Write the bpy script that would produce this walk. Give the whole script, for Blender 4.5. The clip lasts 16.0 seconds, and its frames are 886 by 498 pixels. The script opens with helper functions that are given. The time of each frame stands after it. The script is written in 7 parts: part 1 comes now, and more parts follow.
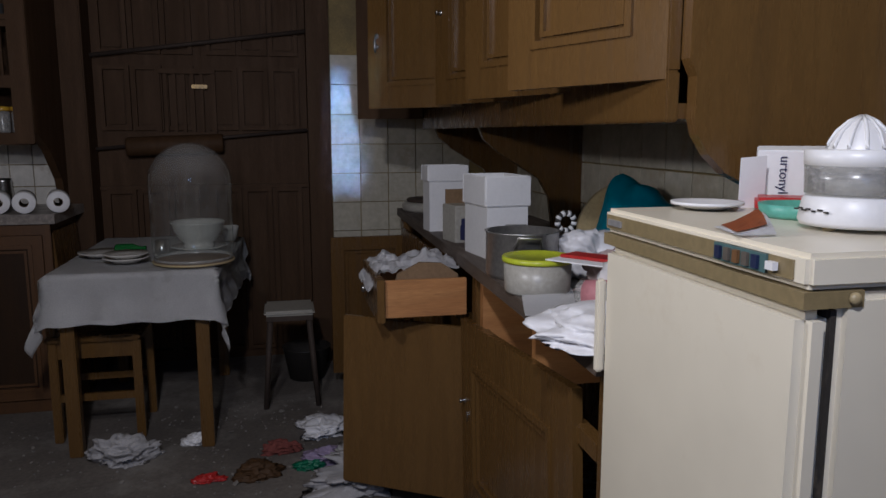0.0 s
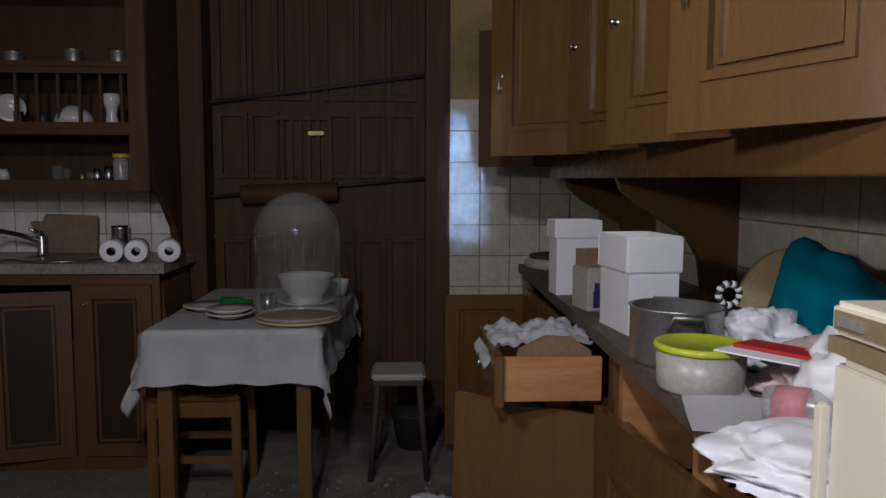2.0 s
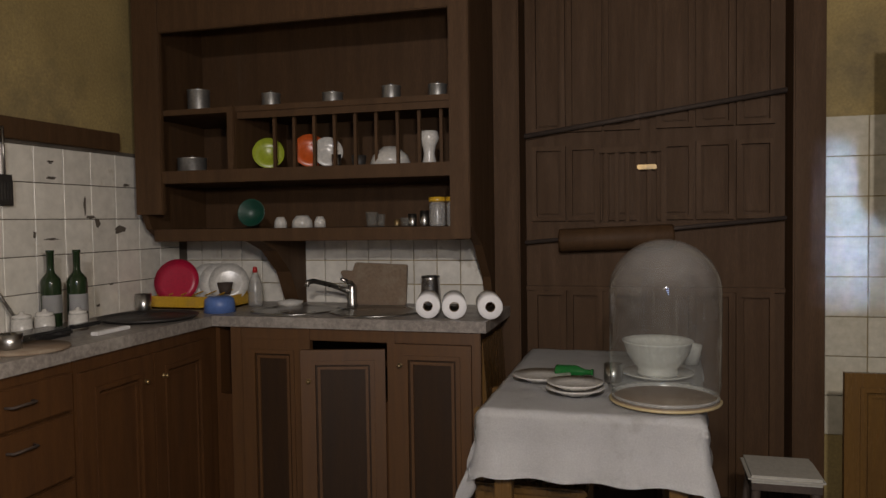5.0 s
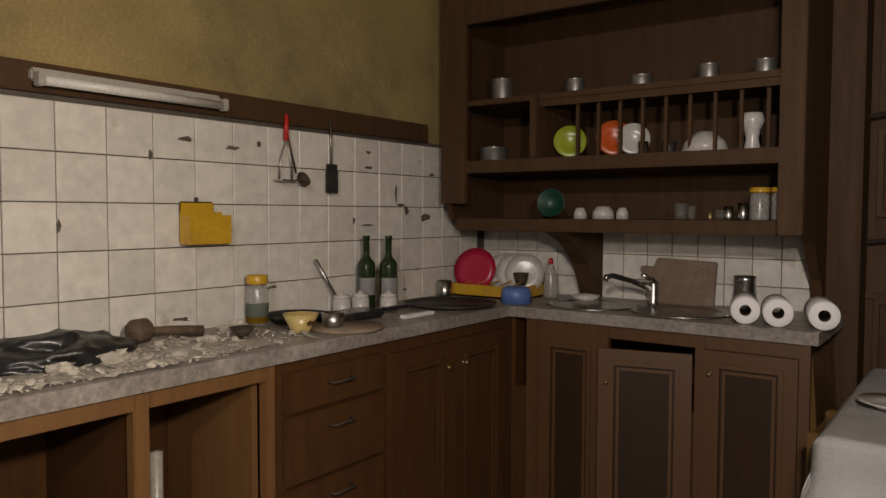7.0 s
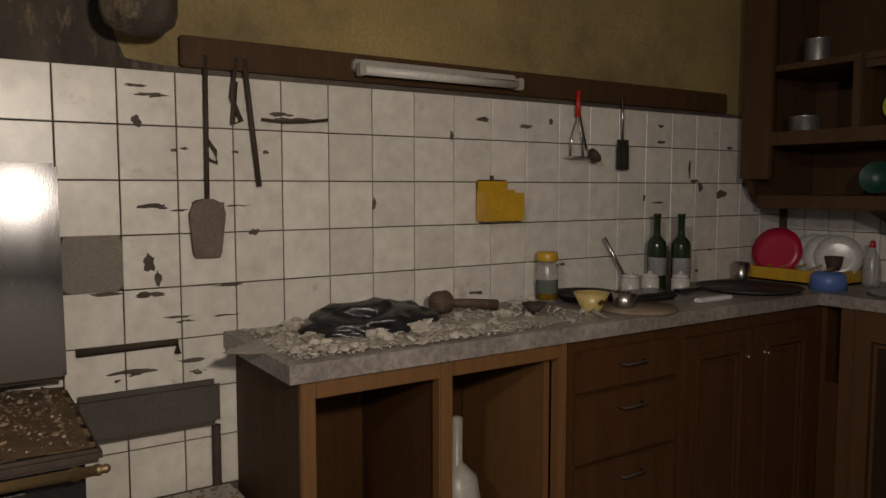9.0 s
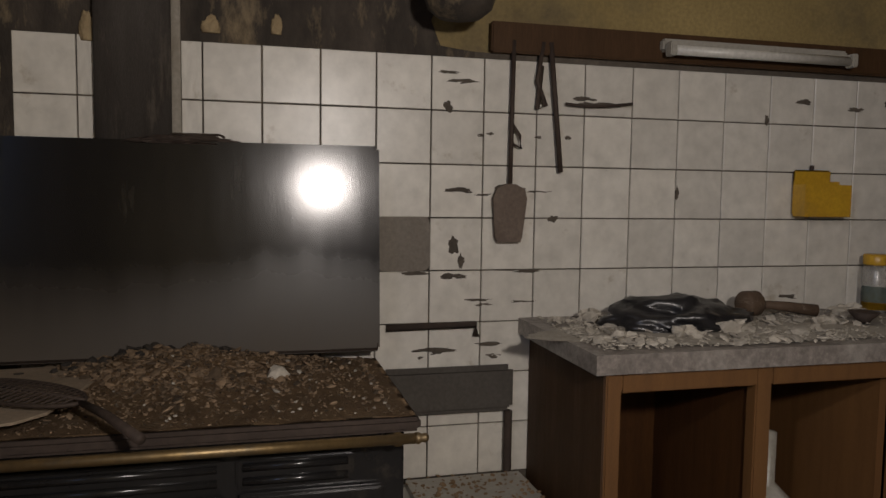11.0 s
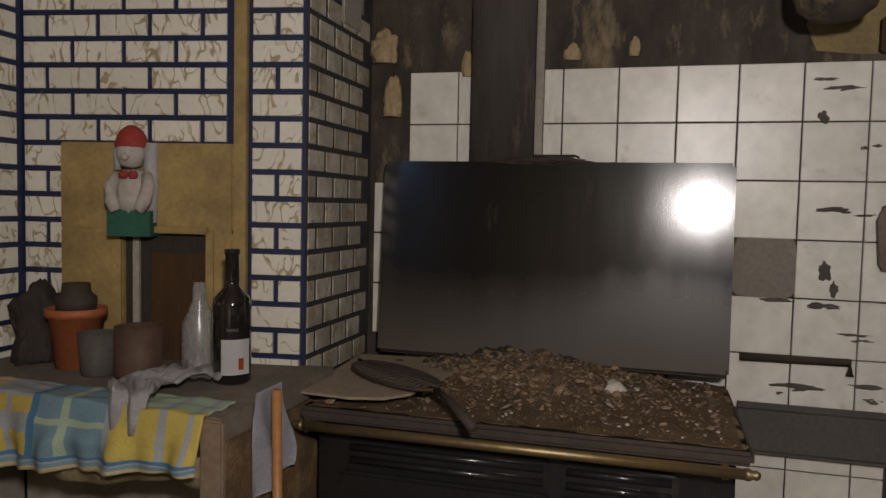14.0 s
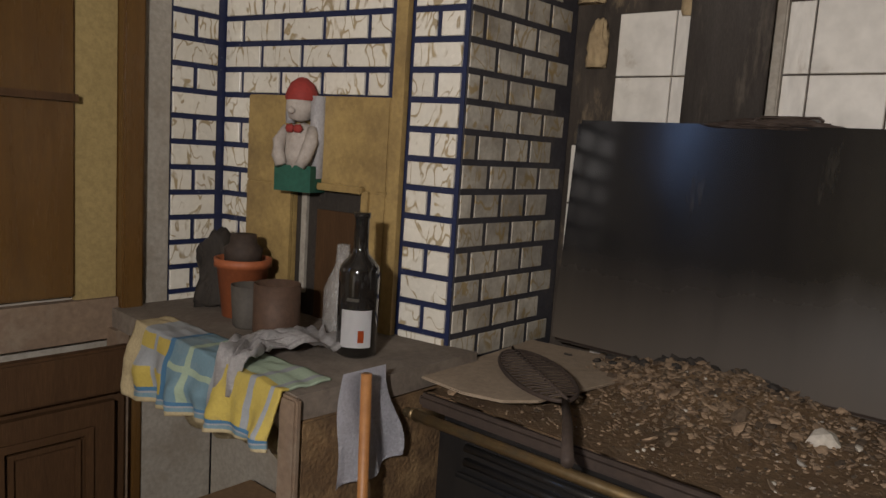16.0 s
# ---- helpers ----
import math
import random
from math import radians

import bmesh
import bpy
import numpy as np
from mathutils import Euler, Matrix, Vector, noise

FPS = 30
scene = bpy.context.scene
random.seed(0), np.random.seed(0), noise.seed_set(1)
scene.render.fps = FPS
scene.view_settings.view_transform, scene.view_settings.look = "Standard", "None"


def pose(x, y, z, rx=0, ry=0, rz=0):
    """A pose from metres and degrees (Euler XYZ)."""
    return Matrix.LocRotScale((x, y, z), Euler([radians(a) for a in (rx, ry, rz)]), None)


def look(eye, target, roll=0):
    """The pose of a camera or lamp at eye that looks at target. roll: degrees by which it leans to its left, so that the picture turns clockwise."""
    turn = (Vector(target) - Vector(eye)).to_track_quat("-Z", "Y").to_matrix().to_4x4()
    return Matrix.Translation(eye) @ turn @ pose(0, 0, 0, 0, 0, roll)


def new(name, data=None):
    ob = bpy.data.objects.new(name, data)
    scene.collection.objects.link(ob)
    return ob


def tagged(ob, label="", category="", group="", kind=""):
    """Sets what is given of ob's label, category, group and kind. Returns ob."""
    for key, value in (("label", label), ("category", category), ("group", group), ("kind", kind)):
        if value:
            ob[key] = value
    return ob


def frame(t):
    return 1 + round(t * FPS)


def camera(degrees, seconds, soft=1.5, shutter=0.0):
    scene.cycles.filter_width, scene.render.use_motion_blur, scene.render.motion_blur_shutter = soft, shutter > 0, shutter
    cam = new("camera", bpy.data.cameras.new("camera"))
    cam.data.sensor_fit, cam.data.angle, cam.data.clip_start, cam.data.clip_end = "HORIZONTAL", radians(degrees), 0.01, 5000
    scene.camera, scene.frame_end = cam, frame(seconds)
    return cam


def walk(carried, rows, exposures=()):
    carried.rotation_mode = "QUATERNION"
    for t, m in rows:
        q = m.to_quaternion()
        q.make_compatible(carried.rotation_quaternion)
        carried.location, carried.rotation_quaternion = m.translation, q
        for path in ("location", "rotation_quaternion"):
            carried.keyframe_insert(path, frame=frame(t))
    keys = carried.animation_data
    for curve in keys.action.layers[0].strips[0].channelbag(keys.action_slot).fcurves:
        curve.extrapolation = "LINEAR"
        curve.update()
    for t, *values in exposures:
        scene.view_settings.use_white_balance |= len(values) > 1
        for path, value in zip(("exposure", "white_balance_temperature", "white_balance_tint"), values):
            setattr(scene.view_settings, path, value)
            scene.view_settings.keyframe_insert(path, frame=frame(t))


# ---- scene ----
cam = camera(61.3, 16.0)
PATH = [
    (0, (-0.119, 0.829, 1.294), (0.298, 2.761, 0.987), -0.1),
    (0.5, (-0.121, 0.88, 1.276), (0.211, 2.826, 0.954), -1.4),
    (1, (-0.088, 1.026, 1.304), (0.113, 2.993, 1.007), -1.7),
    (1.5, (-0.076, 1.116, 1.309), (0.038, 3.1, 1.08), -1.0),
    (2, (-0.081, 1.159, 1.305), (0.025, 3.148, 1.12), 0.2),
    (2.5, (-0.155, 1.224, 1.313), (0.188, 3.19, 1.177), 1.5),
    (3, (-0.269, 1.288, 1.321), (0.192, 3.231, 1.207), 1.7),
    (3.5, (-0.367, 1.344, 1.309), (0.051, 3.297, 1.196), 0.4),
    (4, (-0.443, 1.396, 1.303), (-0.295, 3.385, 1.145), -0.6),
    (4.5, (-0.478, 1.521, 1.306), (-0.757, 3.495, 1.153), -1.0),
    (5, (-0.525, 1.687, 1.322), (-1.049, 3.616, 1.244), -0.8),
    (5.2, (-0.545, 1.727, 1.317), (-1.189, 3.619, 1.252), -0.8),
    (7.3, (-0.674, 1.779, 1.318), (-1.917, 3.343, 1.217), -0.0),
    (7.5, (-0.675, 1.784, 1.315), (-1.966, 3.308, 1.21), -0.2),
    (8, (-0.694, 1.772, 1.34), (-2.098, 3.188, 1.184), -0.0),
    (8.5, (-0.704, 1.757, 1.338), (-2.252, 3.012, 1.169), -0.4),
    (9, (-0.733, 1.741, 1.326), (-2.398, 2.837, 1.163), -0.0),
    (11.5, (-0.867, 1.643, 1.274), (-2.831, 1.983, 1.112), 0.8),
    (12, (-0.88, 1.645, 1.278), (-2.865, 1.818, 1.103), 0.7),
    (12.5, (-0.873, 1.68, 1.286), (-2.865, 1.651, 1.102), 0.5),
    (13, (-0.849, 1.726, 1.282), (-2.821, 1.46, 1.086), 1.0),
    (13.5, (-0.822, 1.747, 1.285), (-2.757, 1.279, 1.092), 1.0),
    (14, (-0.81, 1.77, 1.272), (-2.732, 1.229, 1.154), 1.3),
    (14.5, (-0.862, 1.785, 1.26), (-2.719, 1.068, 1.063), 0.4),
    (15, (-0.944, 1.827, 1.263), (-2.669, 0.851, 1.0), -0.9),
    (15.5, (-1.098, 1.911, 1.273), (-2.712, 0.754, 1.034), -0.3),
    (16, (-1.188, 1.971, 1.302), (-2.69, 0.678, 1.034), 3.8),
]
EXPOSURES = [(0, -1.0, 5150, 13), (1.5, -0.9, 5200, 13), (3, -0.6, 5350, 13), (4, -0.35, 5800, 12), (5, 0.2, 6000, 11), (7.5, 0.02, 6350, 12), (8.5, -0.4, 6400, 12), (9, -0.6, 6200, 12),
             (11.5, -0.8, 5700, 12), (12.5, -0.7, 5600, 12), (14, -0.52, 5650, 12), (15, -0.28, 5650, 12), (15.5, -0.05, 5550, 12), (16, 0.0, 5550, 12)]
walk(cam, [(t, look(eye, target, roll)) for t, eye, target, roll in PATH], EXPOSURES)

# ---- light ----
world = bpy.data.worlds.new("world")
scene.world = world
world.use_nodes = True
world.node_tree.nodes["Background"].inputs[0].default_value = (0.35, 0.5, 0.9, 1)
world.node_tree.nodes["Background"].inputs[1].default_value = 0.12


def lamp(name, kind, energy, color, m, **more):
    data = bpy.data.lights.new(name, kind)
    data.energy, data.color = energy, color
    for key, value in more.items():
        if key == "radius":
            data.shadow_soft_size = value
        if key == "size":
            data.shape, data.size, data.size_y = "RECTANGLE", value[0], value[1]
        if key == "cone":
            data.spot_size, data.spot_blend = math.radians(value), 1.0
    ob = new(name, data)
    ob.matrix_world = m
    return ob


# the walker's hand torch, warm white, as two fixed lamps for its moving light
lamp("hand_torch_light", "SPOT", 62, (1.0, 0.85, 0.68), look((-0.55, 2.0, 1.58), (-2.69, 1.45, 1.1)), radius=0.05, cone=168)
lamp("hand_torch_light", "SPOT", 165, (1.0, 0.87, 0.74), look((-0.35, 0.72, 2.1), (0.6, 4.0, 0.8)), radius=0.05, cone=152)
# added fill lamp for the torch's spill to all sides
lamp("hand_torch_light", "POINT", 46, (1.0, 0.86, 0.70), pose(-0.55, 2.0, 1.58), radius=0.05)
# daylight in the opening of the south window
lamp("window_daylight", "AREA", 7, (0.45, 0.62, 1.0), look((-0.15, 0.16, 1.75), (-0.1, 4.0, 1.0)), size=(0.45, 0.8))
# added narrow lamp for the stripe of blue daylight on the north tiles
shaft = lamp("daylight_shaft", "AREA", 0.8, (0.42, 0.62, 1.0), look((0.1, 0.3, 1.25), (0.225, 4.88, 1.03)), size=(0.17, 1.1))
shaft.data.spread = math.radians(2)

# ---- materials ----


def shade(name, a, b=None, rough=0.6, metal=0.0, scale=6.0, bump=0.15, fine=90.0, dirt=None, dirt_amount=0.5, dirt_scale=3.0,
          stretch=(1, 1, 1), vary=0.0, coat=0.0, rough_vary=0.15, trans=0.0, spec=0.5, grain=1.0):
    """Two colours mixed by noise at two scales, with dirt patches, grain and relief."""
    b = b or tuple(c * 0.72 for c in a)
    m = bpy.data.materials.new(name)
    m.use_nodes = True
    n, l = m.node_tree.nodes, m.node_tree.links
    p = n["Principled BSDF"]
    tc = n.new("ShaderNodeTexCoord")
    mp = n.new("ShaderNodeMapping")
    mp.inputs["Scale"].default_value = stretch
    l.new(tc.outputs["Object"], mp.inputs[0])
    if vary:
        own, far = n.new("ShaderNodeObjectInfo"), n.new("ShaderNodeMath")
        far.operation, far.inputs[1].default_value = "MULTIPLY", 37
        l.new(own.outputs["Random"], far.inputs[0])
        l.new(far.outputs[0], mp.inputs["Location"])

    def tex(s, detail=5.0, rough_=0.6):
        t = n.new("ShaderNodeTexNoise")
        t.inputs["Scale"].default_value, t.inputs["Detail"].default_value, t.inputs["Roughness"].default_value = s, detail, rough_
        l.new(mp.outputs[0], t.inputs["Vector"])
        return t

    def mix(fac, c1, c2):
        x = n.new("ShaderNodeMix")
        x.data_type = "RGBA"
        l.new(fac, x.inputs[0])
        for v, slot in ((c1, 6), (c2, 7)):
            if isinstance(v, tuple):
                x.inputs[slot].default_value = (*v, 1)
            else:
                l.new(v, x.inputs[slot])
        return x.outputs[2]

    def ramp(v, lo, hi, top=1.0):
        r = n.new("ShaderNodeMapRange")
        r.inputs[1].default_value, r.inputs[2].default_value, r.inputs[4].default_value = lo, hi, top
        l.new(v, r.inputs[0])
        return r.outputs[0]

    big, small = tex(scale), tex(fine, 3.0)
    col = mix(ramp(big.outputs[0], 0.3, 0.7), a, b)
    col = mix(ramp(small.outputs[0], 0.25, 1.1, grain), col, tuple(c * 0.6 for c in b))
    if dirt:
        d = tex(dirt_scale, 8.0, 0.7)
        col = mix(ramp(d.outputs[0], 0.62 - dirt_amount * 0.25, 0.78), col, dirt)
    if vary:
        oi = n.new("ShaderNodeObjectInfo")
        hs = n.new("ShaderNodeHueSaturation")
        l.new(ramp(oi.outputs["Random"], 0, 1), hs.inputs["Value"])
        hs.inputs["Value"].default_value = 1
        r = n.new("ShaderNodeMapRange")
        r.inputs[3].default_value, r.inputs[4].default_value = 1 - vary, 1 + vary
        l.new(oi.outputs["Random"], r.inputs[0])
        l.new(r.outputs[0], hs.inputs["Value"])
        l.new(col, hs.inputs["Color"])
        col = hs.outputs[0]
    l.new(col, p.inputs["Base Color"])
    rr = n.new("ShaderNodeMapRange")
    rr.inputs[3].default_value, rr.inputs[4].default_value = max(0.03, rough - rough_vary), min(1, rough + rough_vary)
    l.new(big.outputs[0], rr.inputs[0])
    l.new(rr.outputs[0], p.inputs["Roughness"])
    p.inputs["Metallic"].default_value = metal
    p.inputs["Specular IOR Level"].default_value = spec
    p.inputs["Coat Weight"].default_value = coat
    p.inputs["Transmission Weight"].default_value = trans
    if bump:
        bp = n.new("ShaderNodeBump")
        bp.inputs["Strength"].default_value, bp.inputs["Distance"].default_value = bump, 0.004
        ad = n.new("ShaderNodeMath")
        l.new(big.outputs[0], ad.inputs[0])
        l.new(small.outputs[0], ad.inputs[1])
        l.new(ad.outputs[0], bp.inputs["Height"])
        l.new(bp.outputs[0], p.inputs["Normal"])
    return m


def clear_glass(name, tint=(0.95, 0.97, 0.96), rough=0.03, dust=0.0, edge=0.3, settle=0.0):
    """A thin clear wall: it lets light straight through, shines at grazing angles and carries a film of dust."""
    m = bpy.data.materials.new(name)
    m.use_nodes = True
    n, l = m.node_tree.nodes, m.node_tree.links
    for node in list(n):
        if node.type != "OUTPUT_MATERIAL":
            n.remove(node)
    out = n["Material Output"]
    clear, film, gloss = n.new("ShaderNodeBsdfTransparent"), n.new("ShaderNodeBsdfDiffuse"), n.new("ShaderNodeBsdfGlossy")
    clear.inputs[0].default_value = (*tint, 1)
    film.inputs[0].default_value = (0.55, 0.54, 0.52, 1)
    gloss.inputs["Roughness"].default_value = rough
    t = n.new("ShaderNodeTexNoise")
    t.inputs["Scale"].default_value, t.inputs["Detail"].default_value = 9, 8
    r = n.new("ShaderNodeMapRange")
    r.inputs[1].default_value, r.inputs[2].default_value, r.inputs[3].default_value, r.inputs[4].default_value = 0.3, 0.75, dust * 0.4, dust
    l.new(t.outputs[0], r.inputs[0])
    # dust settles where the glass faces up
    geo, sep, up, both = n.new("ShaderNodeNewGeometry"), n.new("ShaderNodeSeparateXYZ"), n.new("ShaderNodeMapRange"), n.new("ShaderNodeMath")
    l.new(geo.outputs["Normal"], sep.inputs[0])
    up.inputs[1].default_value, up.inputs[2].default_value, up.inputs[4].default_value = 0.0, 1.0, settle
    l.new(sep.outputs[2], up.inputs[0])
    l.new(up.outputs[0], both.inputs[0])
    l.new(r.outputs[0], both.inputs[1])
    a, b = n.new("ShaderNodeMixShader"), n.new("ShaderNodeMixShader")
    l.new(both.outputs[0], a.inputs[0])
    l.new(clear.outputs[0], a.inputs[1])
    l.new(film.outputs[0], a.inputs[2])
    f, g = n.new("ShaderNodeLayerWeight"), n.new("ShaderNodeMapRange")
    f.inputs[0].default_value = 0.3
    g.inputs[1].default_value, g.inputs[2].default_value, g.inputs[3].default_value, g.inputs[4].default_value = 0.3, 1.0, 0.04, edge
    l.new(f.outputs["Facing"], g.inputs[0])
    l.new(g.outputs[0], b.inputs[0])
    l.new(a.outputs[0], b.inputs[1])
    l.new(gloss.outputs[0], b.inputs[2])
    l.new(b.outputs[0], out.inputs[0])
    return m


GRAIN = (12, 12, 1.2)
M_FLOOR = shade("dusty_concrete", (0.19, 0.165, 0.14), (0.09, 0.077, 0.066), 0.9, scale=2.5, bump=0.5, fine=60, dirt=(0.28, 0.26, 0.23), dirt_scale=2.2)
M_OCHRE = shade("ochre_plaster", (0.40, 0.30, 0.115), (0.27, 0.20, 0.075), 0.85, scale=3, bump=0.35, dirt=(0.075, 0.062, 0.045), dirt_amount=0.6, dirt_scale=1.6)
M_DARKGREY = shade("dark_grey_paint", (0.10, 0.09, 0.075), (0.07, 0.06, 0.05), 0.8, bump=0.2)
M_GREYWALL = shade("grey_plaster", (0.42, 0.39, 0.33), (0.3, 0.27, 0.22), 0.9, scale=3, bump=0.4, dirt=(0.2, 0.16, 0.11), dirt_scale=3)
M_SOOT = shade("sooty_plaster", (0.05, 0.04, 0.03), (0.018, 0.015, 0.012), 0.9, scale=3, bump=0.6, dirt=(0.26, 0.2, 0.13), dirt_amount=0.25, dirt_scale=3, stretch=(2, 2, 0.9))
M_SOOTWALL = shade("soot_stained_plaster", (0.085, 0.066, 0.048), (0.022, 0.018, 0.014), 0.85, scale=5, bump=0.9, fine=50, stretch=(2, 2, 0.8), dirt=(0.34, 0.26, 0.15), dirt_amount=0.32, dirt_scale=4.5, grain=0.6)
M_GROUT = shade("dark_grout", (0.15, 0.125, 0.095), (0.07, 0.058, 0.045), 0.95, scale=5, bump=0.4)
M_TILE = shade("white_glazed_tile", (0.73, 0.70, 0.63), (0.69, 0.655, 0.58), 0.34, scale=2.0, bump=0.015, fine=20, dirt=(0.34, 0.28, 0.2), dirt_amount=0.02, dirt_scale=9, vary=0.07, rough_vary=0.1)
M_TILE_N = shade("yellowed_glazed_tile", (0.60, 0.56, 0.46), (0.52, 0.48, 0.37), 0.2, scale=5, bump=0.04, fine=30, dirt=(0.36, 0.28, 0.17), dirt_amount=0.2, dirt_scale=3, vary=0.06)
M_CABINET = shade("brown_painted_wood", (0.138, 0.074, 0.021), (0.108, 0.056, 0.015), 0.27, scale=3, bump=0.03, fine=40, stretch=GRAIN, dirt=(0.06, 0.033, 0.013), dirt_amount=0.3, dirt_scale=0.5)
M_DARKWOOD = shade("dark_brown_painted_door", (0.090, 0.048, 0.021), (0.058, 0.031, 0.014), 0.62, spec=0.18, scale=2, bump=0.2, fine=30, stretch=GRAIN, dirt=(0.09, 0.055, 0.03), dirt_amount=0.2, dirt_scale=1.0)
M_VARNISH = shade("reddish_varnished_wood", (0.095, 0.042, 0.014), (0.058, 0.025, 0.009), 0.4, spec=0.3, scale=2.5, bump=0.1, fine=30, stretch=GRAIN, dirt=(0.05, 0.025, 0.012), dirt_amount=0.3, dirt_scale=1)
M_PALEWOOD = shade("worn_cabinet_edge", (0.20, 0.10, 0.035), (0.14, 0.068, 0.024), 0.45, scale=3, bump=0.12, stretch=GRAIN)
# north cabinet's darker copies of both woods, its dimmer light mixed into the colour
M_DARK_SHADED_PANEL = shade("dark_shaded_varnished_panel", (0.042, 0.022, 0.010), (0.026, 0.014, 0.007), 0.45, spec=0.3, scale=2.5, bump=0.1, fine=30, stretch=GRAIN)
M_SHADED_FRAMEWOOD = shade("shaded_worn_cabinet_frame", (0.115, 0.055, 0.019), (0.08, 0.037, 0.013), 0.45, scale=3, bump=0.12, stretch=GRAIN)
M_PINE = shade("bare_pine", (0.50, 0.25, 0.085), (0.36, 0.155, 0.045), 0.55, scale=2.2, bump=0.12, fine=25, stretch=(1.2, 14, 14), dirt=(0.2, 0.09, 0.03), dirt_amount=0.3)
M_GRANITE = shade("speckled_granite", (0.36, 0.32, 0.28), (0.16, 0.14, 0.125), 0.4, scale=55, bump=0.1, fine=160, dirt=(0.45, 0.42, 0.37), dirt_scale=3)
M_COUNTER_E = shade("worn_dark_wood_top", (0.12, 0.09, 0.068), (0.075, 0.056, 0.042), 0.6, scale=3, bump=0.2, stretch=(12, 1.2, 12), dirt=(0.2, 0.17, 0.14), dirt_scale=4)
M_FRIDGE = shade("cream_enamel", (0.73, 0.67, 0.53), (0.715, 0.655, 0.515), 0.3, grain=0.35, scale=1.2, bump=0.01, fine=6, dirt=(0.58, 0.50, 0.36), dirt_amount=0.05, dirt_scale=2, rough_vary=0.05)
M_FRIDGE_TRIM = shade("olive_plastic_trim", (0.26, 0.2, 0.1), (0.22, 0.17, 0.08), 0.4, bump=0.03)
M_WHITE = shade("white_plastic", (0.74, 0.73, 0.72), (0.68, 0.67, 0.66), 0.4, grain=0.3, bump=0.03, dirt=(0.5, 0.47, 0.42), dirt_amount=0.1)
M_PORCELAIN = shade("dusty_porcelain", (0.62, 0.6, 0.56), (0.52, 0.5, 0.46), 0.25, bump=0.03, dirt=(0.4, 0.37, 0.33), dirt_amount=0.25, dirt_scale=8)
M_CLOTH = shade("grey_white_tablecloth", (0.74, 0.73, 0.72), (0.64, 0.63, 0.62), 0.95, grain=0.6, scale=6, bump=0.35, fine=220, dirt=(0.34, 0.32, 0.29), dirt_amount=0.3)
M_BAG = shade("white_plastic_bag", (0.74, 0.73, 0.74), (0.66, 0.65, 0.66), 0.45, grain=0.4, bump=0.3, fine=25, scale=10)
M_PAPER = shade("white_paper", (0.80, 0.79, 0.79), (0.74, 0.73, 0.73), 0.8, grain=0.15, bump=0.05)
M_STEEL = shade("dull_steel", (0.55, 0.54, 0.52), (0.42, 0.41, 0.39), 0.3, metal=1, bump=0.04, dirt=(0.16, 0.13, 0.1), dirt_amount=0.15)
M_ALU = shade("dull_aluminium", (0.62, 0.61, 0.60), (0.5, 0.49, 0.48), 0.42, metal=0.7, bump=0.04, dirt=(0.3, 0.27, 0.23), dirt_amount=0.15)
M_OLDALU = shade("tarnished_aluminium", (0.50, 0.49, 0.47), (0.36, 0.35, 0.33), 0.38, metal=0.85, bump=0.05, dirt=(0.16, 0.14, 0.11), dirt_amount=0.2)
M_DULLMETAL = shade("rusty_iron", (0.085, 0.06, 0.045), (0.05, 0.036, 0.028), 0.75, metal=0.3, bump=0.4, fine=70)
M_BLACK = shade("black_enamel", (0.013, 0.013, 0.014), (0.02, 0.019, 0.018), 0.2, scale=3, bump=0.06, fine=40, dirt=(0.10, 0.085, 0.065), dirt_amount=0.25, dirt_scale=2.5, rough_vary=0.08)
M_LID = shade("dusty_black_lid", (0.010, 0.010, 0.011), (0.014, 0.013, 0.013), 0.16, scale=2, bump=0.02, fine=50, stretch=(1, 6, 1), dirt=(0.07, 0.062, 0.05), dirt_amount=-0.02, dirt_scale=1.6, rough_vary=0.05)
M_BRASS = shade("tarnished_brass", (0.42, 0.29, 0.12), (0.26, 0.19, 0.10), 0.45, metal=0.85, bump=0.15, fine=60, dirt=(0.2, 0.17, 0.12), dirt_amount=0.4, dirt_scale=10)
M_BLUE = shade("blue_brick_joint", (0.018, 0.027, 0.085), (0.012, 0.017, 0.05), 0.45, bump=0.3, fine=140, dirt=(0.30, 0.30, 0.33), dirt_scale=75, dirt_amount=0.0)
M_BRICK = shade("cream_brick_tile", (0.74, 0.71, 0.62), (0.68, 0.64, 0.54), 0.26, scale=8, bump=0.06, dirt=(0.40, 0.33, 0.22), dirt_scale=3, dirt_amount=0.05, vary=0.07, grain=0.4)
# side-face copy of the brick tile: soot, and grazing light darkening its colour
M_BRICK_SOOT_SHADE = shade("sooty_shaded_brick_tile", (0.60, 0.56, 0.47), (0.46, 0.42, 0.34), 0.4, scale=8, bump=0.1, dirt=(0.11, 0.09, 0.065), dirt_scale=4, dirt_amount=0.75, vary=0.12)


